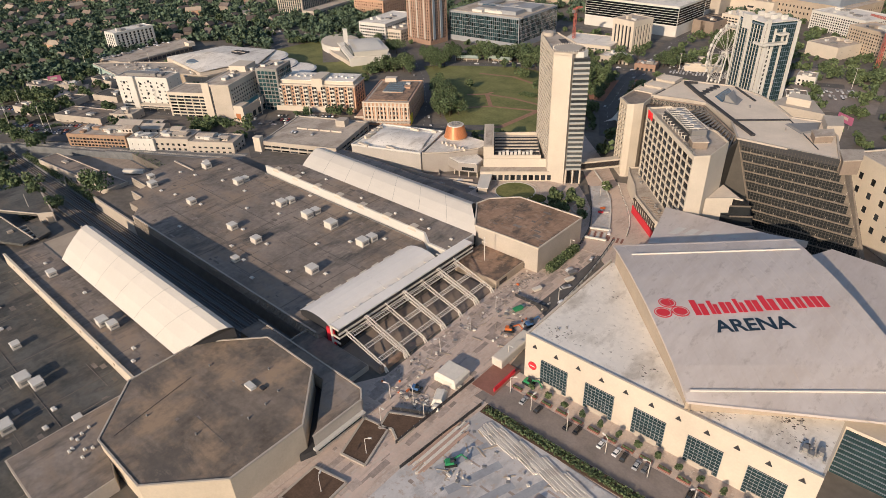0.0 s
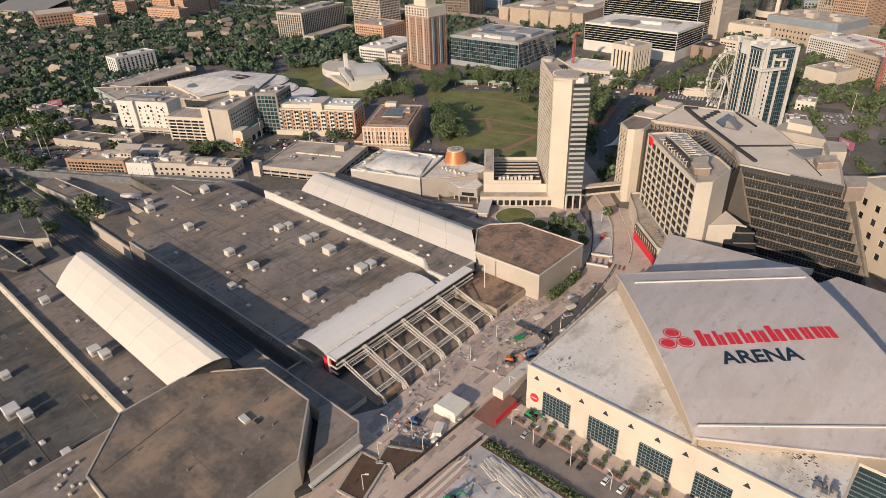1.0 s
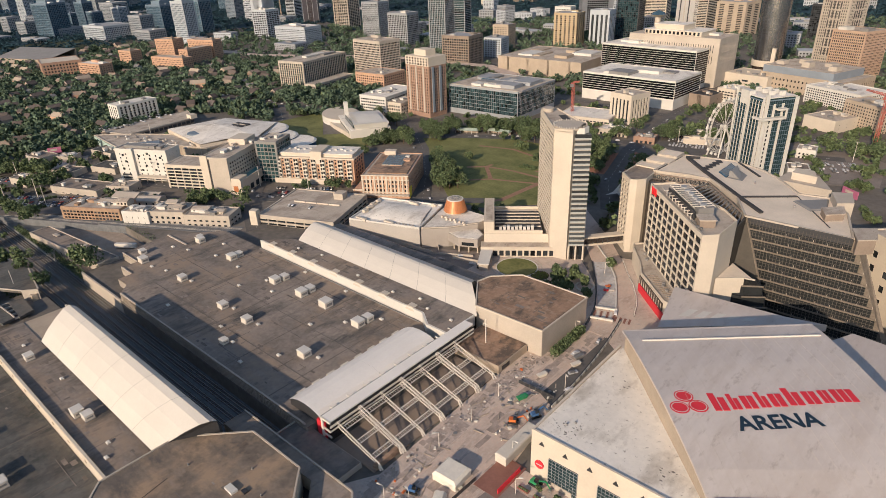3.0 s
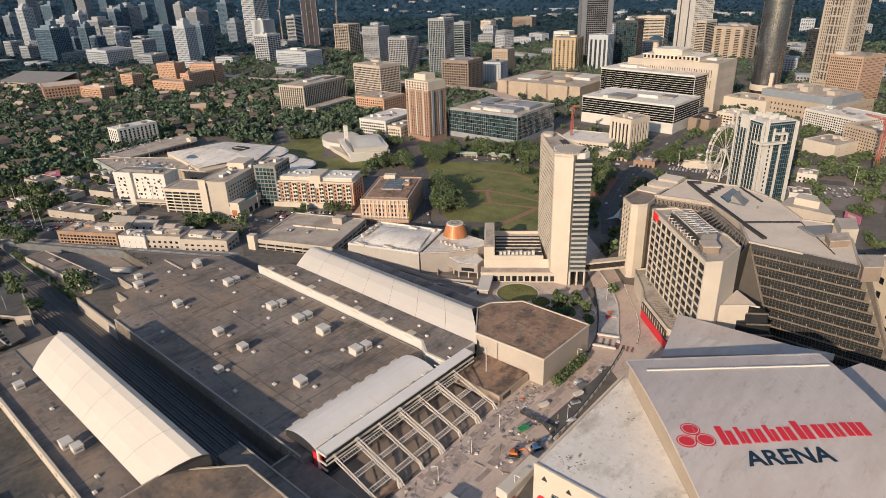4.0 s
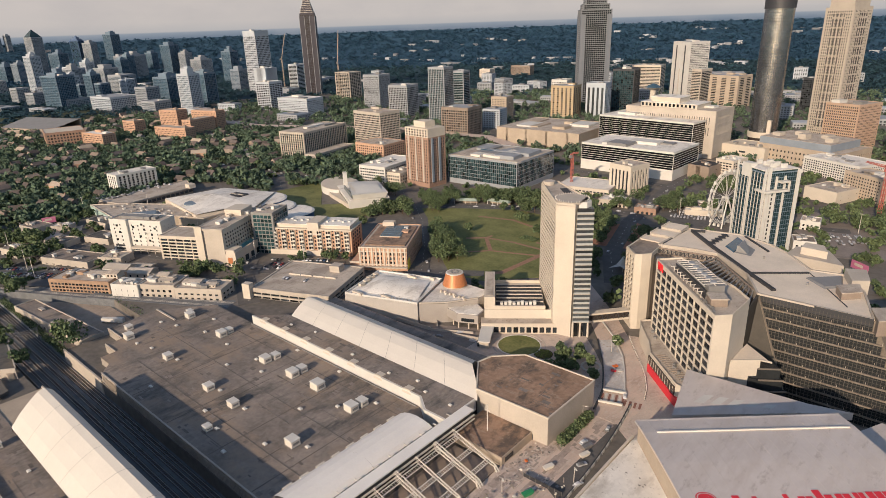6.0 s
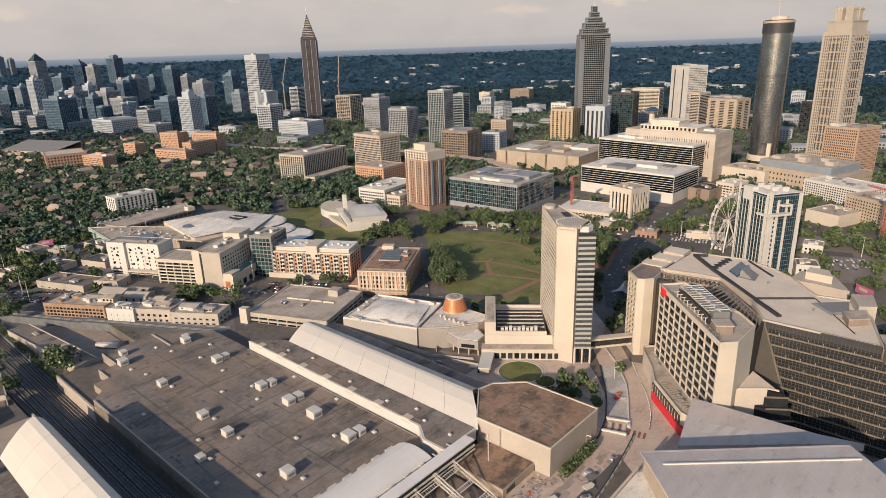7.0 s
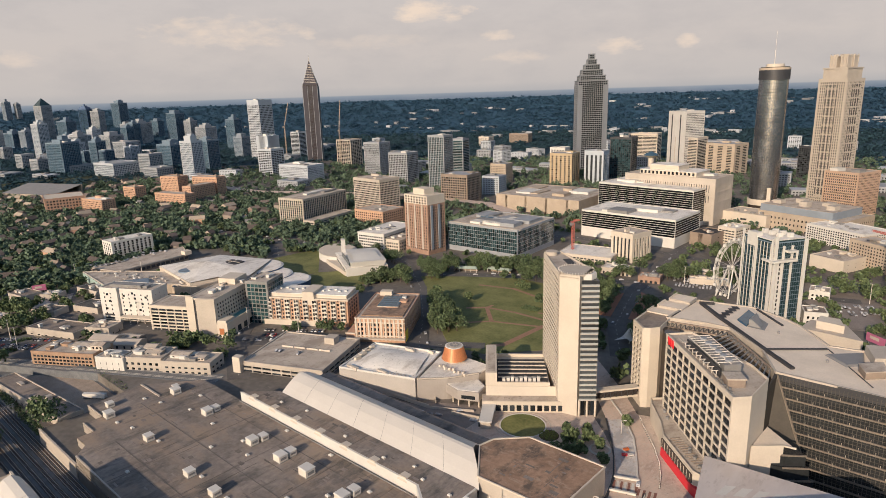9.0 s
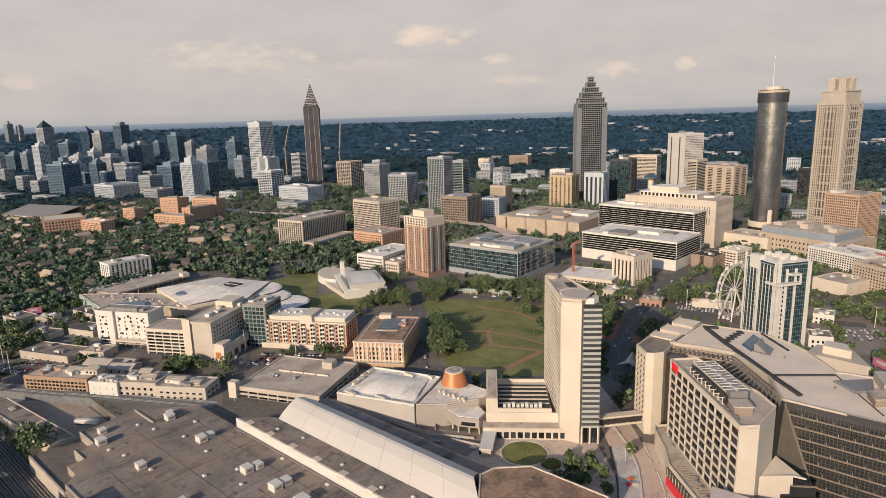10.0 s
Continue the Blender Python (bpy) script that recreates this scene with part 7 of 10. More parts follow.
part("glass_front", G().box(-8, 38, -15.5, -14.6, 9.6, 14), TEALO, wm)
part("terrace", G().prism([(-60, -34), (-10, -30), (20, -24), (40, -21), (40, -19), (-50, -14)], 0, 4.5), CREAM, wm)
part("hall", G().box(-30, 44, -20, 24, 0, 9), WHITE, wm)
part("roof", G().box(-29, 43, -19, 23, 9, 9.4), WHITER, wm)
part("upper", G().prism([(-12, -8), (42, -14), (46, 20), (-6, 22)], 9.4, 15, [(-16, -10), (44, -16), (48, 22), (-8, 24)]), WHITE, wm)
part("curved_wing", G().loft([[(-44 + 34 * math.cos(a), -14 + 22 * math.sin(a), z) for a in np.linspace(math.pi * 0.6, math.pi * 1.9, 16)] for z in (0, 8)]), WHITE, wm)
part("wing_roof", G().prism([(-44 + 34 * math.cos(a), -14 + 22 * math.sin(a)) for a in np.linspace(0, 2 * math.pi, 26)[:-1]], 7.6, 8.2), CREAM, wm)
part("pylon", G().box(-32, -26, -12, -8, 0, 24), WHITE, wm)
for i in range(8):
    part("window", G().box(-26 + i * 8, -21 + i * 8, -20.3, -19.9, 1, 6), TEALO, wm)

# glass tower with white frames, observation wheel
gt = root("glass_tower", "slim glass apartment tower with white frames", "tower", pose(-147.0, 553.5, 0, 0, 0, -35) @ Matrix.Diagonal((0.96, 0.70, 1.07, 1)))
claim(-147.6, 551.5, 34, 34, -35)
part("core", G().box(-16, 16, -22, 22, -1, 64), TEAL, gt)
g_, holes_ = lattice(32, 44, 0, 63, 3.3, 2.9, 0.10, 0.22, 0.15, "SEW", 0.3, 0, 0.6)
part("mullion_grid", g_, BLUEP2, gt)
part("blank_panel", G().box(15.7, 16.9, -15, -7.5, 0, 50), WHITE, gt)
for k in range(14):
    part("small_window", G().box(16.8, 17.0, -12.5, -11, 3 + k * 3.3, 5 + k * 3.3), GLASSO, gt)
for a, b, c, d, z in ((-17, -15.6, -23.0, -21.5, 68), (-2, -0.6, -23.2, -21.5, 64), (15.4, 17, -23.0, -21.5, 66)):
    part("white_pier", G().box(a, b, c, d, 0, z), WHITE, gt)
for y0, y1, z in ((-20, -16, 67), (-9, -7, 60), (2, 4, 60), (18, 22, 64)):
    part("white_pier", G().box(15.6, 17.2, y0, y1, 0, z), WHITE, gt)
for k in range(12):
    part("balcony", G().box(-19, -15.8, -20, 6, 8 + k * 4.8, 9.2 + k * 4.8), WHITE, gt)
part("sky_frame", G().box(8, 20.5, -25, 6, 49, 50.6), WHITE, gt)
part("sky_frame", G().box(16, 20.5, -6, 6, 55.6, 57), WHITE, gt)
part("sky_frame", G().box(19.2, 20.5, 4.6, 6, 50.6, 55.6), WHITE, gt)
part("roof", G().box(-15.5, 15.5, -21.5, 21.5, 64, 64.5), WHITER, gt)
part("upper_wall", G().box(-12, -2, -22.3, -14, 57, 67), WHITE, gt)
for k in range(9):
    part("fin", G().box(-14.5 + k * 3.6, -14.2 + k * 3.6, -22.7, -21.9, 0, 62), WHITE, gt)
for i in range(6):
    part("roof_unit", G().box(-12 + i * 4, -9.5 + i * 4, -4 + (i % 2) * 9, 2 + (i % 2) * 9, 64.5, 67.5), WHITE, gt)
ow = root("observation_wheel", "white observation wheel with enclosed gondolas", "ferris wheel", pose(-190, 598, 0, 0, 0, 76))
claim(-190, 598, 30, 16, 52)
WR, WZ = 24.0, 26.0
for s in (-1.6, 1.6):
    g_ = G()
    for i in range(48):
        a, b = 2 * math.pi * i / 48, 2 * math.pi * (i + 1) / 48
        for rr in (WR, WR - 1.8):
            g_.bar((rr * math.cos(a), s, WZ + rr * math.sin(a)), (rr * math.cos(b), s, WZ + rr * math.sin(b)), 0.2)
        g_.bar((WR * math.cos(a), s, WZ + WR * math.sin(a)), ((WR - 1.8) * math.cos(b), s, WZ + (WR - 1.8) * math.sin(b)), 0.14)
    part("rim", g_, WHITE, ow)
for i in range(21):
    a = 2 * math.pi * i / 21
    part("spoke", G().bar((0, -1, WZ), (WR * math.cos(a), 1.2 if i % 2 else -1.2, WZ + WR * math.sin(a)), 0.13), WHITE, ow)
    gx_, gz_ = (WR + 1.4) * math.cos(a), WZ + (WR + 1.4) * math.sin(a)
    part("gondola", G().prism([(gx_ - 1.2, -1.2), (gx_ + 1.2, -1.2), (gx_ + 1.2, 1.2), (gx_ - 1.2, 1.2)], gz_ - 1.6, gz_ + 0.9, [(gx_ - 0.8, -0.9), (gx_ + 0.8, -0.9), (gx_ + 0.8, 0.9), (gx_ - 0.8, 0.9)]), WHITE, ow)
for sx in (-11, 11):
    for sy in (-6, 6):
        part("leg", G().bar((0, sy * 0.4, WZ), (sx, sy, 0), 0.5), WHITE, ow)
hb_ = part("hub", G().tube(0, 0, -3, 3, 1.4, 1.4, 16), WHITE, ow)
hb_.matrix_basis = pose(0, 0, WZ, 90, 0, 0)

# blocks to the north-east
for nm, lb_, x, y, w, d, rot, h, wl, fl, by, pr, bd, rf, sd in (
        ("brown_block", "brown brick office cube", -270, 778, 26, 34, -10, 15, BROWNC, 4, 30, 29, 3.6, DARKR, 31),
        ("cream_block", "cream office with strip windows", -248, 800, 22, 30, -14, 20, CREAM, 3.4, 4, 0.8, 1.6, WHITER, 32),
        ("podium_block", "cream podium of the round tower", -262, 925, 60, 44, -13, 16, CREAM, 6, 50, 49, 5, CREAM, 33),
        ("brick_mall", "long tan brick mall with small windows", -190, 930, 107, 70, -18, 21, TAN, 6.5, 5.0, 3.2, 4.0, TANR, 34),
        ("pink_tower", "salmon stone office tower", -172, 1052, 46, 50, -22, 62, mat("salmon_stone", (0.45, 0.31, 0.225), 0.7, vary=0.12), 3.5, 2.7, 1.1, 1.3, TANR, 35),
        ("lattice_garage", "white parking garage with lattice front", -142, 862, 70, 46, -28, 20, WHITE, 2.6, 3.0, 1.1, 1.1, WHITER, 36),
        ("orange_block", "tan brick block of small windows", -100, 770, 44, 30, -35, 26, TAN, 3.2, 3.2, 1.6, 1.5, TANR, 37),
        ("cream_block", "low cream building with plain walls", -132, 750, 34, 38, -23, 12, CREAM, 4, 12, 10.5, 3, TANR, 38),
        ("small_house", "small white house with dark windows", -126, 634, 15, 16, 7, 8, WHITE, 3.2, 3.0, 1.6, 1.6, TANR, 39),
        ("small_house", "small white corner house with parapet", -118, 571, 16, 16, 20, 9, WHITE, 3.4, 3.4, 1.8, 1.8, GREYR, 40),
        ("office_block", "white banded office beside the wheel street", -40, 700, 50, 30, -30, 22, CREAM, 3.6, 40, 0.5, 1.7, WHITER, 41),
        ("brick_block", "brick block at the street corner", -60, 900, 60, 50, -24, 34, BRICK2, 3.6, 3.8, 1.8, 1.6, TANR, 42),
        ("ornate_block", "cream stone block with arched top floor", -80, 1010, 60, 50, -24, 48, CREAM, 3.6, 3.4, 1.6, 1.5, TANR, 43),
        ("brick_row", "low red brick diner beside a lot", -262, 596, 20, 14, 12, 6, BRICK, 4, 4, 2, 2, TANR, 44),
        ("shop_row", "low shop row with pale roofs", -300, 606, 30, 18, 8, 6, CREAM2, 4, 4, 2, 2, WHITER, 45),
        ("lot_canopy", "long grey canopy of a parking lot", -228, 640, 40, 10, 20, 5, CREAM2, 4, 9, 1, 2, GREYR, 46),
        ("lot_canopy", "long low cream shed beside the lot", -215, 620, 34, 9, 22, 5, CREAM, 4, 9, 7, 3, WHITER, 47)):
    building(nm, lb_, x, y, w, d, rot, h, wl, GLASS, fl, by, pr, bd, 0.4, rf, sides="SE", units=3, near=h < 30, seed=sd)
mu_ = root("mall_upper_storey", "grey metal upper storey with roof terraces above the mall", "building", pose(-190, 930, 21, 0, 0, -18))
part("wall", G().box(-52, 40, -34, 32, 0, 9), COOLG, mu_)
part("roof", G().box(-51.5, 39.5, -33.5, 31.5, 9, 9.3), TANR, mu_)
for i in range(5):
    part("roof_block", G().box(-44 + i * 17, -34 + i * 17, -20 + (i % 2) * 22, -8 + (i % 2) * 24, 9.3, 13.5 + (i % 3)), CREAM2, mu_)
rt_ = root("roof_tier", "stepped cream roof tiers of the government block", "roof", pose(-361, 912, 62, 0, 0, -4))
part("tier", G().box(-46, 36, -22, 22, 0, 6), CREAM, rt_)
part("tier_roof", G().box(-47, 37, -23, 23, 6, 6.6), WHITER, rt_)
part("upper_tier", G().box(-34, 8, -16, 16, 6.6, 13), CREAM, rt_)
part("upper_roof", G().box(-35, 9, -17, 17, 13, 13.6), WHITER, rt_)
for i in range(14):
    part("dark_bay", G().box(-45 + i * 5.8, -42 + i * 5.8, -22.2, -21.9, 1.2, 5.2), GLASSO, rt_)
sd_ = root("shade_sail", "white tensioned shade sail in the park", "sail", pose(-212, 440, 0))
part("sail", G().loft([[(-8, -6, 3), (0, -2, 5), (9, -5, 3)], [(-4, 0, 5), (1, 1, 13), (6, 1, 5)], [(-7, 7, 3), (0, 5, 4.5), (8, 7, 3)]]), WHITE, sd_)
part("mast", G().bar((1, 1, 0), (1, 1, 13.4), 0.2), WSTEEL, sd_)
for x, y, rot in ((-430, 520, 25), (-398, 536, 10)):
    p_ = root("park_pavilion", "low green-roofed park pavilion", "pavilion", pose(x, y, 0, 0, 0, rot))
    part("roof", G().prism([(-13, -4), (13, -4), (13, 4), (-13, 4)], 3.6, 5.6, [(-11, -0.4), (11, -0.4), (11, 0.4), (-11, 0.4)]), mat("verdigris_roof", (0.36, 0.42, 0.35), 0.6) if x == -430 else bpy.data.materials["verdigris_roof"], p_)
    for i in range(5):
        part("post", G().box(-12 + i * 6 - 0.2, -12 + i * 6 + 0.2, -3.4, -3, 0, 3.7), WHITE, p_)
    part("back_wall", G().box(-12, 12, 2.6, 3, 0, 3.6), TAN, p_)

# dormitories and stadium block to the west
for x, y, w, d, rot, h, sd in ((-1236, 600, 44, 26, 19, 40, 51), (-1175, 640, 60, 24, 19, 38, 52), (-1130, 548, 80, 22, 13, 22, 53), (-1253, 529, 36, 22, 10, 27, 54), (-1140, 600, 22, 56, 13, 30, 55)):
    r_ = building("brick_dormitory", "red brick student housing with hipped tower roofs", x, y, w, d, rot, h, BRICK2, GLASS, 3.3, 3.6, 1.9, 1.7, 0.4, TANR, sides="SE", units=0, seed=sd, category="apartment house")
    part("hip_roof", G().prism([(w / 2 - 12, -d / 2), (w / 2, -d / 2), (w / 2, -d / 2 + 12), (w / 2 - 12, -d / 2 + 12)], h, h + 6, [(w / 2 - 6.2, -d / 2 + 5.8), (w / 2 - 5.8, -d / 2 + 5.8), (w / 2 - 5.8, -d / 2 + 6.2), (w / 2 - 6.2, -d / 2 + 6.2)]), BROWNC, r_)
building("stadium_stand", "brick stadium stand with white rim", -1259, 408, 66, 60, -14, 26, BRICK, GLASS, 5, 5, 2.2, 2.2, 0.5, CREAM, sides="SE", units=0, seed=56)
building("campus_block", "long brick campus block", -1190, 440, 60, 24, 10, 22, BRICK2, GLASS, 3.6, 4, 2, 1.6, 0.4, WHITER, sides="SE", units=3, seed=57)
sl = root("stadium_roof", "grey sloped stadium seating bank", "stadium", pose(-1490, 440, 0, 0, 0, 20) @ Matrix.Scale(0.62, 4))
part("bank", G().prism([(-140, -50), (120, -50), (120, 60), (-140, 60)], 0, 14, [(-130, -46), (110, -46), (118, 58), (-138, 58)]), TAN, sl)
part("seats", G().loft([[(-130, -46, 14.2), (110, -46, 14.2)], [(-136, 56, 34), (116, 56, 34)]]), GREYM, sl)
part("back", G().box(-138, 118, 56, 60, 0, 34), BROWNC, sl)
claim(-1490, 440, 160, 70, 20)

# ---------------------------------------------------------------- skyline towers
def tower(label, x, y, w, d, rot, h, wall, glass=GLASS, fl=4.0, by=6.0, pr=1.6, bd=1.5, rf=FARC, units=2, sd=1, deep=0.5, cap=3.0, ends=1.0, sides="SE"):
    return building("tower", label, x, y, w, d, rot, h, wall, glass, fl, by, pr, bd, deep, rf, sides=sides, ends=ends, cap=cap, units=units, seed=sd, category="tower")


R0 = 8.0
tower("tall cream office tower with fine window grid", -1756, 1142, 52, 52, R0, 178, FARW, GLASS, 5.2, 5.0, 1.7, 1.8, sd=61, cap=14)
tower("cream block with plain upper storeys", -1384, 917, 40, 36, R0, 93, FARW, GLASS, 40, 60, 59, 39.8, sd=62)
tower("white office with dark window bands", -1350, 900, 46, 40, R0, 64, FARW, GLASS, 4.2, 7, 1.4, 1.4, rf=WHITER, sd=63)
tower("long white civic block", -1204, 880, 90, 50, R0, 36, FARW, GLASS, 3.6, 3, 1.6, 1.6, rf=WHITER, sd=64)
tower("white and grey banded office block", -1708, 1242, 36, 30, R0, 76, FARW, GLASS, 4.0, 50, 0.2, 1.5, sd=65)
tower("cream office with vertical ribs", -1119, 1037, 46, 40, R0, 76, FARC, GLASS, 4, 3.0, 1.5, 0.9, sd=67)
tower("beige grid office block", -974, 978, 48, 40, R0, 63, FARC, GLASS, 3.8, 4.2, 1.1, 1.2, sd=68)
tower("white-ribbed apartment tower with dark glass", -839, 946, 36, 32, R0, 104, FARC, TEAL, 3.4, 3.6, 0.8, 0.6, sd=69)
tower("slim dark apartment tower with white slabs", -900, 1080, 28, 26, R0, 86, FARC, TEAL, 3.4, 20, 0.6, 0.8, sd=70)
tower("brown brick loft office", -713, 855, 52, 46, R0, 48, BROWNC, GLASS, 4.2, 4.6, 1.2, 1.4, sd=71)
tower("tan stone hotel block", -782, 1068, 34, 30, R0, 40, TAN, GLASS, 3.4, 3.6, 1.8, 1.6, sd=72)
tower("cream medical block far off", -1370, 1786, 40, 34, R0, 30, CREAM, GLASS, 3.6, 4, 2, 1.7, sd=73)
tower("brown brick flats in the trees", -1324, 1932, 74, 34, R0, 32, BROWNC, GLASS, 3.6, 4, 2, 1.7, sd=74)
tower("ochre stone tower with glass bay", -672, 1131, 46, 40, R0, 60, mat("ochre_stone", (0.42, 0.32, 0.20), 0.7, vary=0.1), GLASS, 3.7, 9, 5, 1.2, sd=75)
tower("white tower behind the ochre one", -733, 1215, 34, 28, R0, 62, WHITE, GLASS, 3.6, 3.6, 1.6, 1.4, sd=76)
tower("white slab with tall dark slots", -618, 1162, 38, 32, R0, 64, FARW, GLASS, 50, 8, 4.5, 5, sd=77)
tower("dark green mirrored glass office block", -610, 1263, 44, 40, R0, 83, DSTEEL, TEAL, 4, 4, 0.3, 0.4, rf=DARKR, sd=78)
tower("beige hotel with window rows", -688, 1546, 70, 40, R0, 71, CREAM, GLASS, 3.4, 30, 0.5, 1.6, sd=79)
ws_ = tower("white slab tower with dark slots and gridded side", -563, 1477, 58, 50, -30, 127, mat("chalk_concrete", (0.52, 0.50, 0.47), 0.8, vary=0.1), GLASS, 3.8, 2.8, 1.1, 1.3, sides="E", sd=80)
for x in (-16, 12):
    part("slot", G().box(x - 1.6, x + 1.6, -25.4, -24.9, 6, 120), DSTEEL, ws_, "dark vertical window slot")
tower("beige stepped hotel with banded windows", -546, 1470, 56, 40, -12, 70, CREAM2, GLASS, 3.4, 26, 0.6, 1.5, sd=81)
tower("tan hotel block with blank walls", -453, 1421, 64, 50, -14, 63, TAN, GLASS, 3.4, 22, 10, 1.5, sd=82)
tower("dark glass office behind the pale tower", -300, 1420, 26, 26, -14, 62, DSTEEL, GLASS, 3.8, 4, 0.4, 0.8, sd=83)

# spired brown tower
def rings(r, prof, material, name, label=""):
    """Square stacked solid from (half width, z) pairs."""
    g = G()
    for (a, z0_), (b, z1_) in zip(prof, prof[1:]):
        g.prism([(-a, -a), (a, -a), (a, a), (-a, a)], z0_, z1_, [(-b, -b), (b, -b), (b, b), (-b, b)])
    return part(name, g, material, r, label)


GRANITE = mat("brown_granite", (0.050, 0.044, 0.054), 0.5, vary=0.15)
sp = root("spire_tower", "tall brown granite tower with a pyramid and spire", "tower", pose(-1537, 1176, 0, 0, 0, 38 + 8))
claim(-1537, 1176, 60, 60, 8)
part("core", G().box(-19.5, 19.5, -19.5, 19.5, 0, 219), BRONZE, sp)
g_, _h = lattice(39, 39, 0, 219, 4.2, 3.2, 1.3, 1.2, 0.6, "SENW", 1.4, 0, 2)
part("wall", g_, GRANITE, sp)
for sx in (-1, 1):
    for sy in (-1, 1):
        part("corner_bay", G().box(sx * 14 - 7, sx * 14 + 7, sy * 14 - 7, sy * 14 + 7, 0, 212), GRANITE, sp)
for sx in (-1, 1):
    for sy in (-1, 1):
        for o in (7.2, 20.8):
            part("pale_rib", G().box(sx * o - 0.5, sx * o + 0.5, sy * 21.3 - 0.4, sy * 21.3 + 0.4, 0, 213).box(sx * 21.3 - 0.4, sx * 21.3 + 0.4, sy * o - 0.5, sy * o + 0.5, 0, 213), FARC, sp)
rings(sp, [(19, 219), (16.5, 225), (16.5, 228), (12, 240), (6, 262), (1.2, 281)], GRANITE, "pyramid", "open brown pyramid crown")
g_ = G()
for k in range(12):
    z = 222 + k * 4.6
    a = 18 * (1 - k / 13) + 0.4
    for i in range(4):
        c = [(-a, -a), (a, -a), (a, a), (-a, a)]
        g_.bar((*c[i], z), (*c[(i + 1) % 4], z), 0.35)
part("crown_bars", g_, WSTEEL, sp, "pale lattice of the crown", "stuff")
part("spire", G().tube(0, 0, 280, 305, 1.0, 0.2, 8), WSTEEL, sp)

# stepped grey tower
st = root("stepped_tower", "tall grey stepped tower with notched crown", "tower", pose(-726, 1331, 0, 0, 0, 36) @ Matrix.Diagonal((1.1, 1.1, 1, 1)))
claim(-726, 1331, 70, 70, 30)
for hw, z in ((29, 200), (25, 211), (20, 223), (14.5, 234), (9, 245), (5.6, 257)):
    w2 = hw * 2
    part("core", G().box(-hw + 0.4, hw - 0.4, -hw + 0.4, hw - 0.4, 0 if hw == 29 else 198, z - 0.8), BLACKG, st)
    g_, _h = lattice(w2, w2, 0 if hw == 29 else 198, z, 4.2, 3.8, 0.55, 1.2, 0.6, "SENW", 1.2, 0, 1.2)
    part("wall", g_, mat("grey_granite", (0.15, 0.16, 0.178), 0.6, vary=0.12) if hw == 29 else bpy.data.materials["grey_granite"], st)
for sx in (-1, 1):
    for sy in (-1, 1):
        part("corner_bay", G().box(sx * 25 - 5, sx * 25 + 5, sy * 25 - 5, sy * 25 + 5, 0, 190), bpy.data.materials["grey_granite"], st)
part("spike", G().tube(0, 0, 257, 265, 0.5, 0.15, 6), WSTEEL, st)

# round glass hotel tower
rt = root("round_tower", "round bronze-glass hotel tower with dark top band", "tower", pose(-271, 1004, 0))
claim(-271, 1004, 50, 50, 0)
RR = 18.6
for k in range(48):
    a0, a1 = 2 * math.pi * k / 48, 2 * math.pi * (k + 0.94) / 48
    part("glass_bay", G().loft([[(RR * math.cos(a), RR * math.sin(a), z) for a in (a0, a1)] for z in (18, 187)]), mat("bronze_mirror_glass", (0.33, 0.33, 0.335), 0.24, 0.9, vary=0.35, scale=0.06, fine=0.5, bump=0.12) if k == 0 else bpy.data.materials["bronze_mirror_glass"], rt)
part("core", G().tube(0, 0, 0, 204, RR - 0.5, n=48), BRONZE, rt)
g_ = G()
for i in range(44):
    z = 20 + i * 3.85
    g_.tube(0, 0, z, z + 0.2, RR + 0.06, n=48)
part("floor_bands", g_, BRONZE, rt, "thin dark floor lines", "stuff")
part("dark_band", G().tube(0, 0, 187, 200, RR + 0.9, n=48), DSTEEL, rt)
part("rim", G().tube(0, 0, 200, 203, RR + 1.0, RR + 0.8, 48), TAN, rt)
part("top", G().tube(0, 0, 203, 208, 12, 11, 32), CREAM, rt)
part("foot", G().tube(0, 0, 14, 22, RR + 1.4, n=48), CREAM, rt)
part("lift_shaft", G().box(10, 15, -RR - 3, -RR + 2, 0, 40), CREAM, rt)
part("antenna", G().tube(-2, 2, 208, 252, 0.45, 0.15, 6), WSTEEL, rt)

# pale tower with a crown of small turrets
pt = root("crowned_tower", "pale granite tower with a colonnaded crown", "tower", pose(-205, 1092, 0, 0, 0, -22))
claim(-205, 1092, 60, 60, -22)
part("core", G().box(-20, 20, -20, 20, 0, 184), GLASS, pt)
TOWERW = mat("tower_strip_glass", (0.085, 0.08, 0.078), 0.2, vary=0.3, scale=0.2, bump=0)
PALE = mat("pale_granite", (0.42, 0.365, 0.305), 0.6, vary=0.1)
g_, _h = lattice(40, 40, 0, 186, 3.9, 2.9, 1.45, 1.6, 0.4, "SENW", 2.2, 0, 3)
part("wall", g_, PALE, pt)
for i in range(4):
    m_ = pose(0, 0, 0, 0, 0, 90 * i)
    for x in (-7.4, -2.5, 2.5, 7.4):
        part("bay_strip", G().box(x - 0.85, x + 0.85, -20.75, -20.3, 20, 178, m_), TOWERW, pt, "tall dark window strip")
    for k in range(13):
        part("bay_band", G().box(-9.5, 9.5, -20.95, -20.5, 20 + k * 12.6, 22.2 + k * 12.6, m_), PALE, pt)
part("upper", G().box(-17, 17, -17, 17, 186, 199), PALE, pt)
part("upper_cap", G().box(-18, 18, -18, 18, 199, 201), PALE, pt)
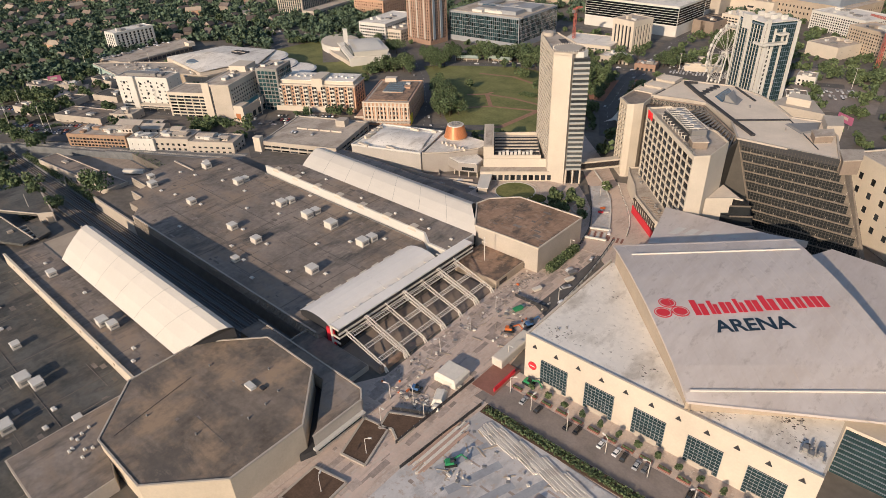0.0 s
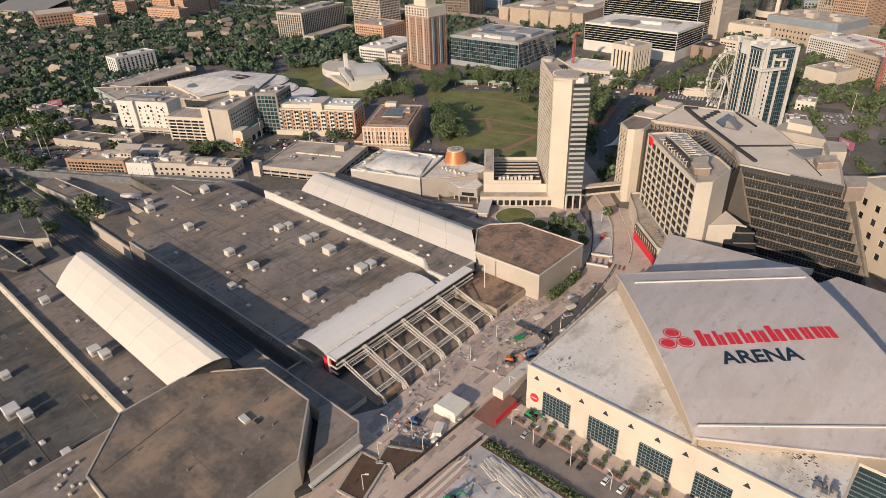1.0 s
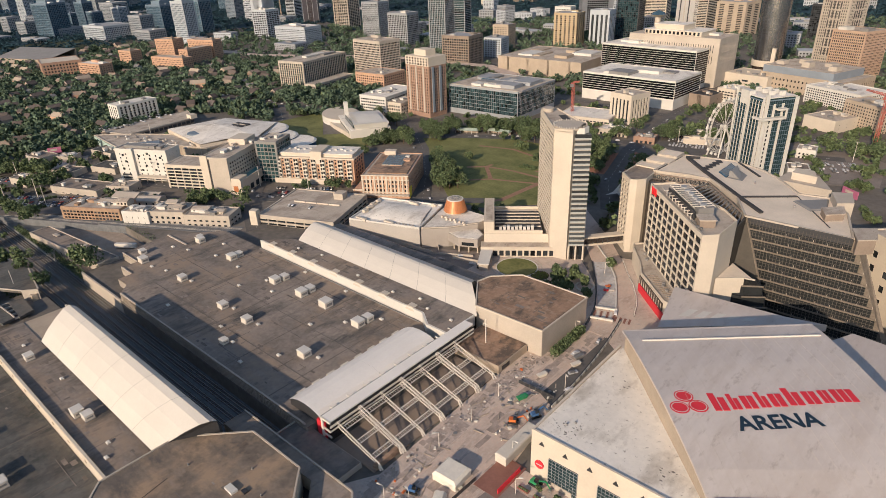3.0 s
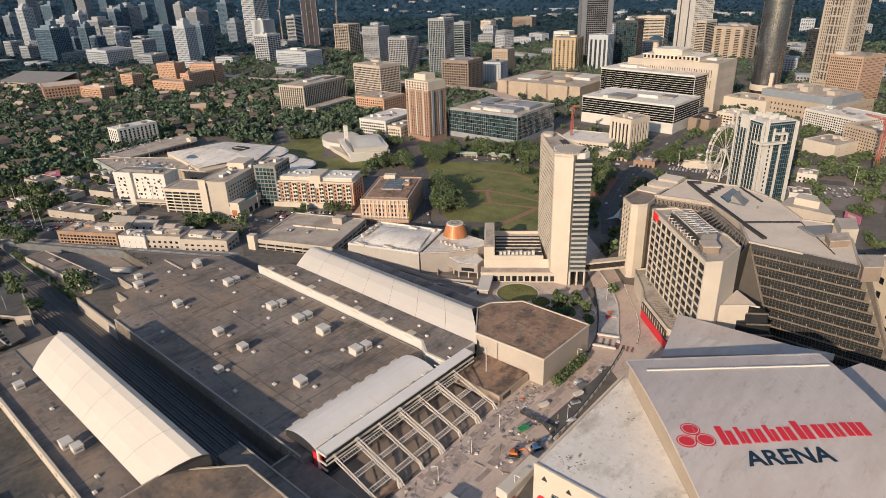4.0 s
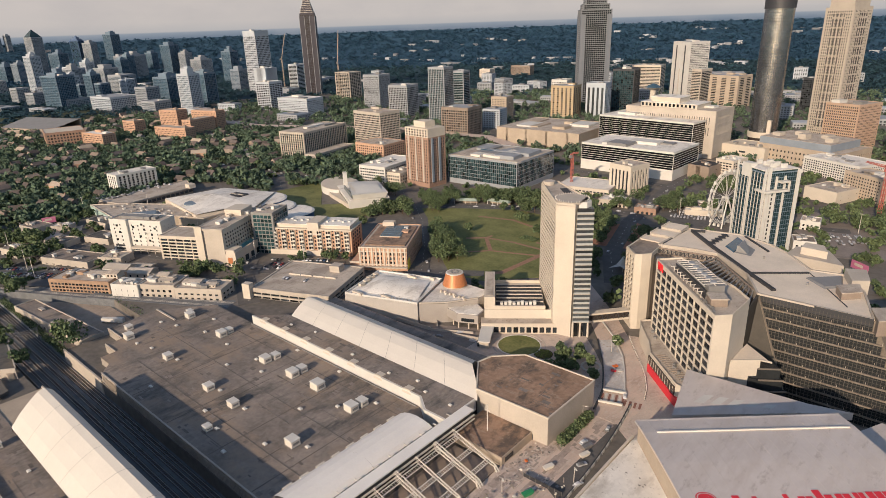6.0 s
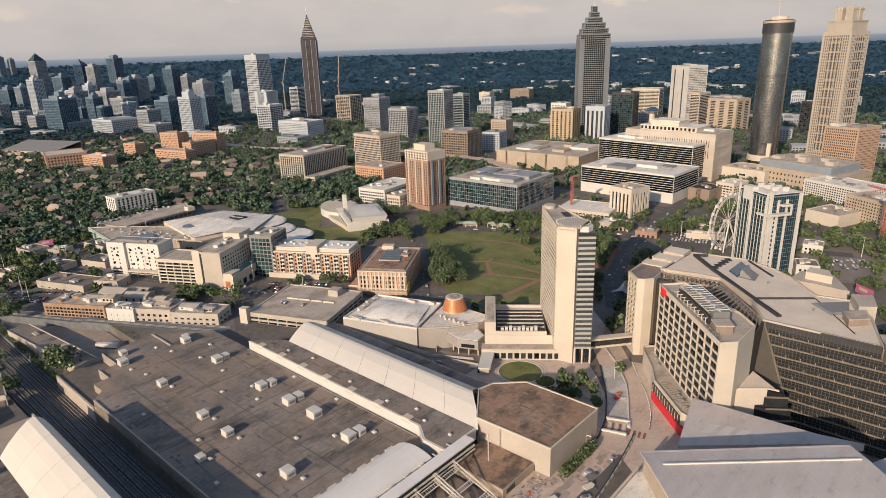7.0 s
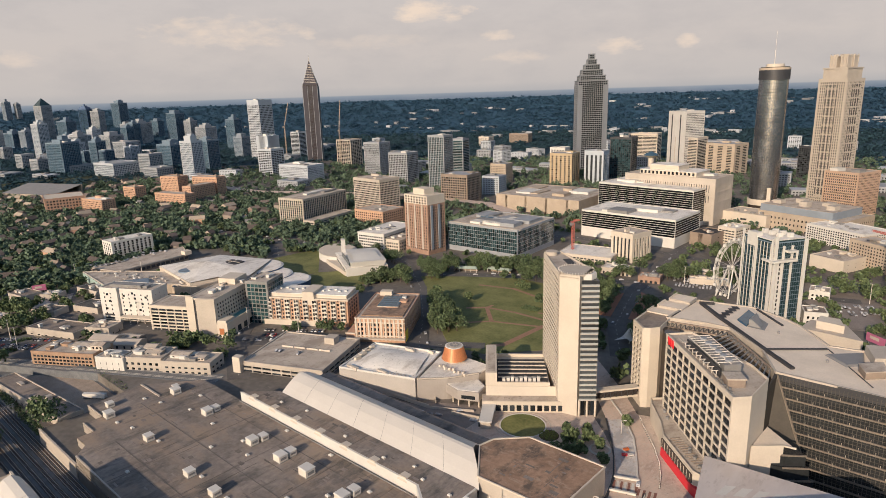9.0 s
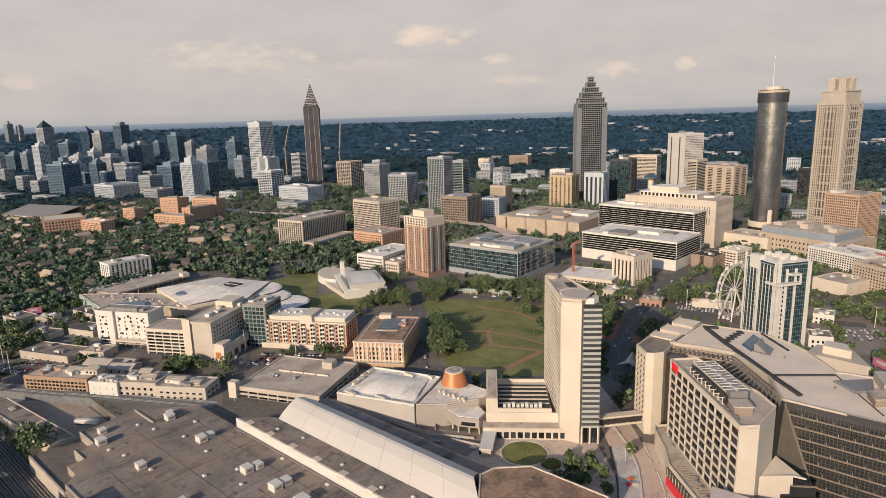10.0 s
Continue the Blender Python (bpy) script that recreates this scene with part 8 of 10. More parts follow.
for sx in (-7.5, 7.5):
    for sy in (-7.5, 7.5):
        tr_ = part("turret", G().box(sx - 4.6, sx + 4.6, sy - 4.6, sy + 4.6, 201, 217), PALE, pt, "colonnaded crown turret")
        for dx in (-4.2, 0, 4.2):
            for dy in (-4.2, 4.2):
                part("column", G().tube(sx + dx, sy + dy * 1.12, 202, 219, 0.9, n=8), PALE, tr_)
        part("turret_cap", G().box(sx - 5.2, sx + 5.2, sy - 5.2, sy + 5.2, 214.5, 216), PALE, tr_)

# blue saucer restaurant
bd_ = root("saucer_restaurant", "blue domed revolving restaurant above a hotel", "dome", pose(-481, 1100, 0))
part("stem", G().tube(0, 0, 0, 62, 5, 5, 16), CREAM, bd_)
part("saucer", G().tube(0, 0, 62, 66, 7, 14, 32), CREAM, bd_)
part("dome", G().tube(0, 0, 66, 70, 13, 8, 32), BLUEG, bd_)
part("dome_cap", G().tube(0, 0, 70, 73, 8, 0.5, 32), BLUEG, bd_)

# construction tower and cranes
ctw = building("concrete_frame", "unfinished concrete frame tower", -1323, 1125, 48, 44, R0, 70, CREAM2, GLASS, 3.6, 7, 0.8, 0.9, 0.9, TANR, sides="SE", units=1, seed=84)


def crane(x, y, h, jib, rot, material, tilt=8.0):
    r = root("tower_crane", "lattice tower crane above the roofs", "crane", pose(x, y, 0, 0, 0, rot))
    g = G()
    s = 1.1
    for a in (-s, s):
        for b in (-s, s):
            g.bar((a, b, 0), (a, b, h), 0.22)
    for k in range(int(h / 5)):
        g.bar((-s, -s, k * 5), (s, -s, k * 5 + 5), 0.14)
        g.bar((s, s, k * 5), (-s, s, k * 5 + 5), 0.14)
        g.bar((-s, s, k * 5), (-s, -s, k * 5 + 5), 0.14)
    part("mast", g, material, r)
    e = jib * math.tan(radians(tilt))
    g = G().bar((-jib * 0.25, 0, h), (0, 0, h + 1), 0.6)
    g.bar((0, -1, h + 1), (jib, -1, h + 1 + e), 0.2).bar((0, 1, h + 1), (jib, 1, h + 1 + e), 0.2).bar((0, 0, h + 3), (jib, 0, h + 2 + e), 0.2)
    for k in range(14):
        f0, f1 = k / 14, (k + 1) / 14
        g.bar((jib * f0, -1, h + 1 + e * f0), (jib * f1, 0, h + 3 + (e - 1) * f1), 0.12)
        g.bar((jib * f0, 1, h + 1 + e * f0), (jib * f1, 0, h + 3 + (e - 1) * f1), 0.12)
    part("jib", g, material, r)
    part("cab", G().box(-1.5, 1.5, 1.2, 3.4, h - 2, h + 1), material, r)
    part("counterweight", G().box(-jib * 0.25 - 2, -jib * 0.25 + 2, -1.2, 1.2, h - 3, h), GREYM, r)
    return r


crane(-1330, 1100, 96, 40, 130, TAN, 62)
crane(-1690, 1180, 96, 40, 120, TAN, 60)
FADED = mat("faded_red_paint", (0.42, 0.13, 0.10), 0.6, vary=0.1, bump=0)
crane(-372, 640, 38, 8, 60, FADED, 5)
crane(-84, 700, 46, 22, 150, FADED, 4)

# midtown cluster: x, y, width, rot, height, wall, glass
MID = [(-3450, 1053, 62, 12, 179, "P"), (-2395, 719, 40, 10, 123, "W"), (-3146, 834, 52, 20, 71, "D"), (-3299, 826, 40, 6, 67, "C"), (-3073, 866, 50, 10, 80, "G"), (-1918, 628, 64, 15, 84, "D"),
       (-2200, 610, 42, 8, 42, "C"), (-2043, 603, 40, 12, 36, "C"), (-3276, 1087, 62, 18, 107, "T"), (-3400, 1219, 46, 30, 158, "S"), (-3330, 1248, 48, 25, 146, "B"), (-3700, 1503, 66, 12, 181, "T"),
       (-2691, 928, 76, 14, 66, "W"), (-2076, 772, 38, 10, 72, "T"), (-2182, 770, 32, 12, 38, "D"), (-2571, 1006, 70, 8, 64, "B"), (-2249, 928, 68, 12, 54, "C"), (-2953, 1279, 84, 10, 92, "C"),
       (-3205, 1476, 46, 16, 90, "D"), (-2913, 1431, 62, 12, 128, "T"), (-1670, 749, 46, 10, 53, "C"), (-1578, 725, 54, 8, 26, "C"), (-1811, 874, 62, 10, 64, "D"), (-1492, 773, 40, 12, 88, "W"),
       (-1623, 883, 48, 12, 79, "T"), (-2833, 1460, 46, 10, 93, "C"), (-2753, 1489, 74, 8, 64, "C"), (-1929, 650, 80, 10, 22, "C"), (-1733, 689, 90, 8, 34, "W"), (-2160, 1284, 44, 12, 111, "T"),
       (-1879, 1142, 40, 8, 64, "G"), (-2649, 675, 36, 8, 42, "C"), (-4355, 1138, 40, 10, 205, "G"), (-4343, 1190, 30, 10, 192, "C")]
MID += [(-2330, 800, 40, 10, 58, "W"), (-2480, 860, 46, 14, 74, "C"), (-2650, 1100, 40, 10, 88, "T"), (-2780, 1180, 44, 12, 96, "D"), (-3060, 1120, 46, 8, 70, "W"), (-2520, 760, 50, 12, 40, "C"), (-2900, 960, 44, 10, 60, "T"), (-2100, 880, 36, 10, 48, "W"), (-3150, 1300, 40, 12, 84, "C"), (-1980, 760, 34, 8, 50, "D")]
# Far walls and panes have distance haze in their base colour.
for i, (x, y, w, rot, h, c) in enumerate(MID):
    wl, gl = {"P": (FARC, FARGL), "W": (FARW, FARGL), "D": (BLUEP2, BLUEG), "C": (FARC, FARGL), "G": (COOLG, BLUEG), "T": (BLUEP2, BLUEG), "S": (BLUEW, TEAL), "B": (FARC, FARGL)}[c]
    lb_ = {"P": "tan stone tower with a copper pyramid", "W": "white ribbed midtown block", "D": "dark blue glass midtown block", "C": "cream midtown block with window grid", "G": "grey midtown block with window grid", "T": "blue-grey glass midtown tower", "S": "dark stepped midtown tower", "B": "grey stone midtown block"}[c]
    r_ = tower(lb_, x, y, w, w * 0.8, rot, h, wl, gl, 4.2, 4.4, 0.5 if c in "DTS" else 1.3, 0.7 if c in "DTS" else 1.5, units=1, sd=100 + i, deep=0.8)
    if h > 55 and c not in "PS":
        part("top_tier", G().box(-w * 0.3, w * 0.28, -w * 0.24, w * 0.22, h, h + 5 + i % 4 * 2.5).box(-w * 0.12, w * 0.2, -w * 0.1, w * 0.15, h + 5, h + 9 + i % 3 * 4), wl, r_)
    if c == "P":
        rings(r_, [(26, h), (22, h + 6), (0.6, h + 34)], TEAL, "pyramid")
    if c in "SB" and h > 150:
        rings(r_, [(18, h), (16, h + 8), (10, h + 8.1), (9, h + 15), (4, h + 15.1), (3, h + 22)], wl, "stepped_top")


# ---------------------------------------------------------------- low-rise, houses, trees, vehicles
def house(w, d, h, wall, roofm):
    """A gabled house: wall, roof with eaves, windows."""
    r = root("house", "small gabled house among trees", "house", group="houses among the trees")
    part("wall", G().box(-w / 2, w / 2, -d / 2, d / 2, -1, h), wall, r)
    g = G()
    g.v = [(-w / 2 - 0.5, -d / 2 - 0.6, h - 0.2), (w / 2 + 0.5, -d / 2 - 0.6, h - 0.2), (w / 2 + 0.5, d / 2 + 0.6, h - 0.2), (-w / 2 - 0.5, d / 2 + 0.6, h - 0.2), (-w / 2 - 0.3, 0, h + d * 0.36), (w / 2 + 0.3, 0, h + d * 0.36)]
    g.f = [(0, 1, 5, 4), (2, 3, 4, 5), (1, 2, 5), (3, 0, 4), (3, 2, 1, 0)]
    part("roof", g, roofm, r)
    part("chimney", G().box(w * 0.2, w * 0.2 + 1, 1, 2, h, h + d * 0.36 + 1), BRICK, r)
    for i in range(3):
        part("window", G().box(-w / 2 + 1.5 + i * w / 3.2, -w / 2 + 3 + i * w / 3.2, -d / 2 - 0.1, -d / 2 + 0.02, 1.2, 2.8), GLASSO, r)
    return r


rnd = random.Random(7)
protos = [house(14, 10, 6, CREAM2, BROWNC), house(18, 11, 7, BRICK, BROWNC), house(12, 9, 5, WHITE, GREYM), house(22, 12, 8, BRICK2, TAN)]
spots = []
while len(spots) < 85:
    x, y = rnd.uniform(-1500, -780), rnd.uniform(120, 640)
    if taken(x, y, 14) or any((x - a) ** 2 + (y - b) ** 2 < 900 for a, b in spots):
        continue
    spots.append((x, y))
for i, (x, y) in enumerate(spots):
    m = pose(x, y, ground_z(x, y), 0, 0, rnd.choice((10, 100, 12, 55)))
    if i < 4:
        protos[i].matrix_world = m
    else:
        copy_thing(protos[i % 4], m)
    BUILT.append((x, y, 10))


far_houses, far_roofs = G(), G()
more = []
while len(more) < 190:
    x, y = rnd.uniform(-1560, -760), rnd.uniform(110, 680)
    if taken(x, y, 12) or any((x - a) ** 2 + (y - b) ** 2 < 620 for a, b in more):
        continue
    more.append((x, y))
    w, d, h = rnd.uniform(9, 20), rnd.uniform(8, 12), rnd.uniform(5, 9)
    m = pose(x, y, ground_z(x, y), 0, 0, rnd.choice((10, 100, 15, 60, 105)))
    far_houses.box(-w / 2, w / 2, -d / 2, d / 2, -1, h, m)
    for s in (-1, 1):
        far_roofs.loft([[m @ Vector((-w / 2 - 0.5, s * (d / 2 + 0.6), h - 0.2)), m @ Vector((w / 2 + 0.5, s * (d / 2 + 0.6), h - 0.2))], [m @ Vector((-w / 2 - 0.3, 0, h + d * 0.4)), m @ Vector((w / 2 + 0.3, 0, h + d * 0.4))]])
        far_houses.loft([[m @ Vector((s * w / 2, -d / 2, h)), m @ Vector((s * w / 2, d / 2, h))], [m @ Vector((s * w / 2, -0.1, h + d * 0.38)), m @ Vector((s * w / 2, 0.1, h + d * 0.38))]])
    BUILT.append((x, y, 7))
hs_ = tagged(new("distant_houses"), "further gabled houses half hidden by trees", "houses", kind="stuff")
part("walls", far_houses, mat("house_wall", (0.25, 0.205, 0.17), 0.85, per="island", spread=0.45), hs_, kind="stuff")
part("roofs", far_roofs, mat("house_roof_shingle", (0.125, 0.10, 0.088), 0.9, per="island", spread=0.35), hs_, kind="stuff")


def far_block(w, d, h, wall, roofm):
    r = root("low_block", "distant low block with a pale flat roof", "building", group="distant low blocks")
    g, holes = lattice(w, d, 0, h, 3.6, 5, 2, 1.8, 0.3, "SE", 1, 0, 1)
    part("core", G().box(-w / 2, w / 2, -d / 2, d / 2, -4, h - 0.4), GLASS, r)
    part("wall", g.box(-w / 2, w / 2, d / 2 - 0.5, d / 2 + 0.2, 0, h).box(-w / 2 - 0.2, -w / 2 + 0.5, -d / 2, d / 2, 0, h), wall, r)
    part("roof", G().box(-w / 2, w / 2, -d / 2, d / 2, h - 0.3, h + 0.4), roofm, r)
    part("roof_unit", G().box(-w * 0.2, w * 0.1, -d * 0.15, d * 0.2, h + 0.4, h + 3), GREYM, r)
    return r


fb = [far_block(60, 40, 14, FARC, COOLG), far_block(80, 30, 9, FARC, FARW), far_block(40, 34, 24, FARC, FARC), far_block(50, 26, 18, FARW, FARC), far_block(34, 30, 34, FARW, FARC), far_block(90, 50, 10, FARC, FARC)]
far_low = G()
n_far, tries = 0, 0
while n_far < 148 and tries < 4000:
    tries += 1
    az, rr = radians(rnd.uniform(2, 82)), rnd.choice((rnd.uniform(950, 1700), rnd.uniform(1700, 2900), rnd.uniform(2900, 4600)))
    x, y = -math.sin(az) * rr, math.cos(az) * rr
    if taken(x, y, 45) or (x < -780 and y < 700 and rr < 1700):
        continue
    if rr > 1700 and noise.noise((x * 0.0018, y * 0.0018, 4.0)) < 0.0:
        continue
    m = pose(x, y, ground_z(x, y), 0, 0, rnd.choice((8, 10, 20, -12)))
    if rr > 2600 and n_far >= 6:
        for _ in range(rnd.choice((1, 2, 2, 4))):
            w, d, h = rnd.uniform(14, 46), rnd.uniform(10, 26), rnd.uniform(5, 13)
            ox, oy = rnd.uniform(-90, 90), rnd.uniform(-40, 40)
            far_low.box(ox - w / 2, ox + w / 2, oy - d / 2, oy + d / 2, -4, h, m)
        n_far += 1
        continue
    k = n_far if n_far < 6 else rnd.choice((0, 1, 1, 2, 3, 4, 5, 5))
    if n_far < 6:
        fb[n_far].matrix_world = m
    else:
        copy_thing(fb[k], m)
    BUILT.append((x, y, 34))
    n_far += 1


far_town = tagged(new("distant_sheds"), "scattered pale low buildings in the far woods", "buildings", kind="stuff")
part("blocks", far_low, mat("far_pale_wall", (0.30, 0.31, 0.33), 0.8, vary=0.15, per="island", spread=0.5), far_town, kind="stuff")


def quads(centres, sizes, seed, flat=1.0):
    """Many small leaf clumps as crossed facets: vertices and faces of random quads."""
    rs = np.random.RandomState(seed)
    n = len(centres)
    a = rs.normal(size=(n, 3)) * np.array([1, 1, flat])
    a /= np.linalg.norm(a, axis=1)[:, None]
    b = np.cross(a, rs.normal(size=(n, 3)) * np.array([flat, flat, 1]))
    b /= np.linalg.norm(b, axis=1)[:, None]
    s = np.asarray(sizes)[:, None]
    c = np.asarray(centres)
    v = np.stack([c - a * s - b * s * 0.8, c + a * s * 0.9 - b * s, c + a * s + b * s * 0.7, c - a * s * 0.8 + b * s], 1).reshape(-1, 3)
    f = np.arange(4 * n).reshape(n, 4)
    return v, f


def np_mesh(name, v, f, material):
    me_ = bpy.data.meshes.new(name)
    me_.vertices.add(len(v))
    me_.vertices.foreach_set("co", np.ascontiguousarray(v, dtype=np.float32).ravel())
    me_.loops.add(f.size)
    me_.loops.foreach_set("vertex_index", np.ascontiguousarray(f, dtype=np.int32).ravel())
    me_.polygons.add(len(f))
    me_.polygons.foreach_set("loop_start", np.arange(0, f.size, f.shape[1], dtype=np.int32))
    me_.update(calc_edges=True)
    me_.materials.append(material)
    return me_


def crown_points(seed, n, rx, rz, lobes=7):
    """Points on the skins of several overlapping lobes: an uneven crown with gaps."""
    rs = np.random.RandomState(seed)
    c = rs.normal(size=(lobes, 3)) * np.array([rx * 0.42, rx * 0.42, rz * 0.30])
    c[0] = 0
    r = rs.uniform(0.42, 0.68, lobes)
    k = rs.randint(0, lobes, n)
    d = rs.normal(size=(n, 3))
    d /= np.linalg.norm(d, axis=1)[:, None]
    p = c[k] + d * (r[k] * rs.uniform(0.75, 1.05, n))[:, None] * np.array([rx, rx, rz])
    return p[p[:, 2] > -rz * 0.75]


def tree(seed, h, rx):
    """Tapered trunk, forking limbs, crown of many small clumps."""
    r = root("tree", "leafy deciduous tree with an uneven dark green crown", "tree", group="park and street trees")
    rs = random.Random(seed)
    g = G().tube(0, 0, -0.3, h * 0.5, 0.38, 0.24, 8)
    for i in range(5):
        a = i * 1.26 + rs.uniform(-0.3, 0.3)
        p = Vector((0, 0, h * rs.uniform(0.28, 0.48)))
        q = p + Vector((math.cos(a) * rx * 0.6, math.sin(a) * rx * 0.6, h * 0.25))
        g.bar(p, q, 0.16, 0.06)
        g.bar(q, q + Vector((math.cos(a + 0.6) * rx * 0.25, math.sin(a + 0.6) * rx * 0.25, h * 0.12)), 0.07, 0.03)
    part("trunk", g, BARK, r)
    p = crown_points(seed, 620, rx, h * 0.42)
    v, f = quads(p + np.array([0, 0, h * 0.62]), np.random.RandomState(seed).uniform(0.28, 0.66, len(p)), seed)
    part("crown", np_mesh("crown", v, f, LEAF), LEAF, r)
    return r


kinds = [tree(11, 12, 5.0), tree(12, 15, 6.2), tree(13, 10, 4.6), tree(14, 17, 6.0), tree(15, 8, 3.4)]
placed = []
EXTRA = []
PLANTED = [0]


def plant(x, y, k=None, s=None, z=None):
    k = rnd.randrange(5) if k is None else k
    s = rnd.uniform(0.8, 1.15) if s is None else s
    if z is None and PLANTED[0] >= 270:
        EXTRA.append((x, y, s))
        return
    PLANTED[0] += 1
    m = pose(x, y, ground_z(x, y) if z is None else z, 0, 0, rnd.uniform(0, 360)) @ Matrix.Scale(s, 4)
    if k not in placed:
        placed.append(k)
        kinds[k].matrix_world = m
    else:
        copy_thing(kinds[k], m).matrix_world = m


def grove(poly_x, poly_y, count, gap=6.0):
    n, tr = 0, 0
    pts = []
    while n < count and tr < count * 30:
        tr += 1
        f, g_ = rnd.random(), rnd.random()
        x = poly_x[0] + (poly_x[1] - poly_x[0]) * f + (poly_x[2] - poly_x[0]) * g_
        y = poly_y[0] + (poly_y[1] - poly_y[0]) * f + (poly_y[2] - poly_y[0]) * g_
        if taken_strict(x, y) or any((x - a) ** 2 + (y - b) ** 2 < gap * gap for a, b in pts):
            continue
        pts.append((x, y))
        plant(x, y)
        n += 1


NOLAWN = [b for b in BUILT if not (b[2] in (85, 55, 40, 35, 45, 38, 110, 130) or (b[2] == 60 and b[0] == -400))]


def taken_strict(x, y):
    return any((x - a) ** 2 + (y - b) ** 2 < (r + 3) ** 2 for a, b, r in NOLAWN)


# groves as parallelograms: corner, corner along one side, corner along the other
grove((-474, -336, -463), (468, 370, 482), 52, 4.6)             # west side of the lawn
grove((-440, -280, -420), (560, 600, 520), 20)
grove((-445, -330, -405), (545, 580, 510), 75)              # north side
grove((-330, -262, -310), (560, 540, 500), 45)
grove((-560, -440, -575), (505, 480, 530), 40)
grove((-520, -430, -530), (380, 480, 420), 70)              # between apartments and museum
grove((-300, -205, -290), (560, 610, 620), 40)
grove((-262, -205, -250), (440, 420, 520), 34)
grove((-250, -180, -250), (700, 700, 760), 26)
grove((-124, -60, -130), (640, 650, 700), 18)
grove((-640, -560, -640), (150, 190, 230), 18)
grove((-720, -640, -700), (240, 290, 270), 30)
grove((-740, -600, -725), (130, 215, 160), 30)
grove((-660, -560, -640), (205, 250, 235), 16)
for x, y, k, s in ((-342, 495, 1, 1.0), (-338, 498, 3, 0.8), (-365, 445, 4, 0.8), (-485, 88, 3, 1.1), (-492, 84, 1, 1.1), (-500, 90, 0, 1.1), (-455, 96, 2, 0.9), (-421, 97, 2, 0.9), (-572, 127, 1, 1.0), (-580, 124, 3, 1.0), (-590, 127, 0, 1.1), (-601, 123, 1, 1.0), (-334, 376, 2, 1.0), (-338, 386, 1, 1.0), (-345, 392, 0, 1.1), (-352, 402, 1, 1.0), (-362, 411, 3, 0.9), (-308, 470, 0, 1.1), (-296, 476, 2, 1.0), (-185, 306, 4, 0.5), (-176, 300, 4, 0.62), (-179, 295, 4, 0.55), (-171, 304, 4, 0.6), (-173, 310, 4, 0.5), (-167, 291, 4, 0.62), (-162, 301, 4, 0.6), (-154.5, 289.5, 4, 0.6), (-172, 288, 4, 0.5),
                   (-428, 128, 0, 1.2), (-433, 122, 2, 1.2), (-440, 126, 0, 1.1), (-421, 124, 4, 1.2), (-470, 100, 1, 1.0), (-478, 92, 3, 0.9), (-560, 84, 1, 1.0), (-572, 92, 2, 1.1), (-580, 80, 0, 1), (-545, 128, 2, 1.2), (-552, 133, 0, 1.0), (-560, 130, 2, 1.1),
                   (-440, 250, 4, 1.1), (-452, 240, 4, 1.0), (-466, 232, 2, 0.9), (-478, 226, 0, 0.8), (-408, 322, 2, 0.8), (-414, 318, 2, 0.8), (-402, 327, 0, 0.7), (-160, 332, 4, 0.6)):
    plant(x, y, k, s)
# small trees in pits along the arena drive
for i in range(12):
    plant(-98 + i * 7.6, 156.5, 4, 0.42, 0.2)

# woods and far trees: stuff
cs_, ss_ = [], []
for i, (x, y, s) in enumerate(EXTRA):
    p = crown_points(900 + i, 300, 5.2 * s, 5.4 * s) + np.array([x, y, 7.6 * s])
    cs_.append(p)
    ss_.append(np.random.RandomState(i).uniform(0.4, 0.9, len(p)))
if cs_:
    v, f = quads(np.concatenate(cs_), np.concatenate(ss_), 77)
    tagged(new("park_trees", np_mesh("park_trees", v, f, LEAF)), "further leafy trees of the park and streets", "trees", kind="stuff")

def woods(name, n, rmin, rmax, size, per, seed, label, azr=(1, 84), test=None, leaf=0.22):
    rs = np.random.RandomState(seed)
    cs, ss = [], []
    made = 0
    for _ in range(n * 6):
        if made >= n:
            break
        az, rr = radians(rs.uniform(*azr)), math.sqrt(rs.uniform(rmin ** 2, rmax ** 2))
        x, y = -math.sin(az) * rr, math.cos(az) * rr
        if test and not test(x, y):
            continue
        if taken(x, y, size * 0.45):
            continue
        z = ground_z(x, y)
        s = size * rs.uniform(0.7, 1.25)
        p = crown_points(int(rs.randint(1e6)), per, s, s * (0.9 if rmin < 1500 else 0.4), 4) + np.array([x, y, z + s * (0.85 if rmin < 1500 else 0.5)])
        cs.append(p)
        ss.append(np.full(len(p), s * leaf) * rs.uniform(0.7, 1.3, len(p)))
        made += 1
    v, f = quads(np.concatenate(cs), np.concatenate(ss), seed, 0.22 if rmin > 1500 else 0.7)
    # Woods farther off take bluer materials that carry the haze.
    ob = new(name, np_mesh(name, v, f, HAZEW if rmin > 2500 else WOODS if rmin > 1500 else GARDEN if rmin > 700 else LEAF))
    return tagged(ob, label, "trees", kind="stuff")


woods("street_trees", 900, 420, 1000, 4.6, 90, 3, "scattered street trees between the blocks")
woods("neighbourhood_trees", 3500, 760, 1650, 6.3, 60, 4, "dense garden trees of a leafy neighbourhood", (40, 84), lambda x, y: y < 720)
woods("city_trees", 2600, 900, 1800, 6.5, 40, 5, "tree rows between distant blocks", (1, 60))
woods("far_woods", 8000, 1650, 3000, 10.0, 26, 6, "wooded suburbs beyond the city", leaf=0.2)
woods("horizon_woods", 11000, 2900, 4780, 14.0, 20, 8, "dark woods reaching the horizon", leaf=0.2)


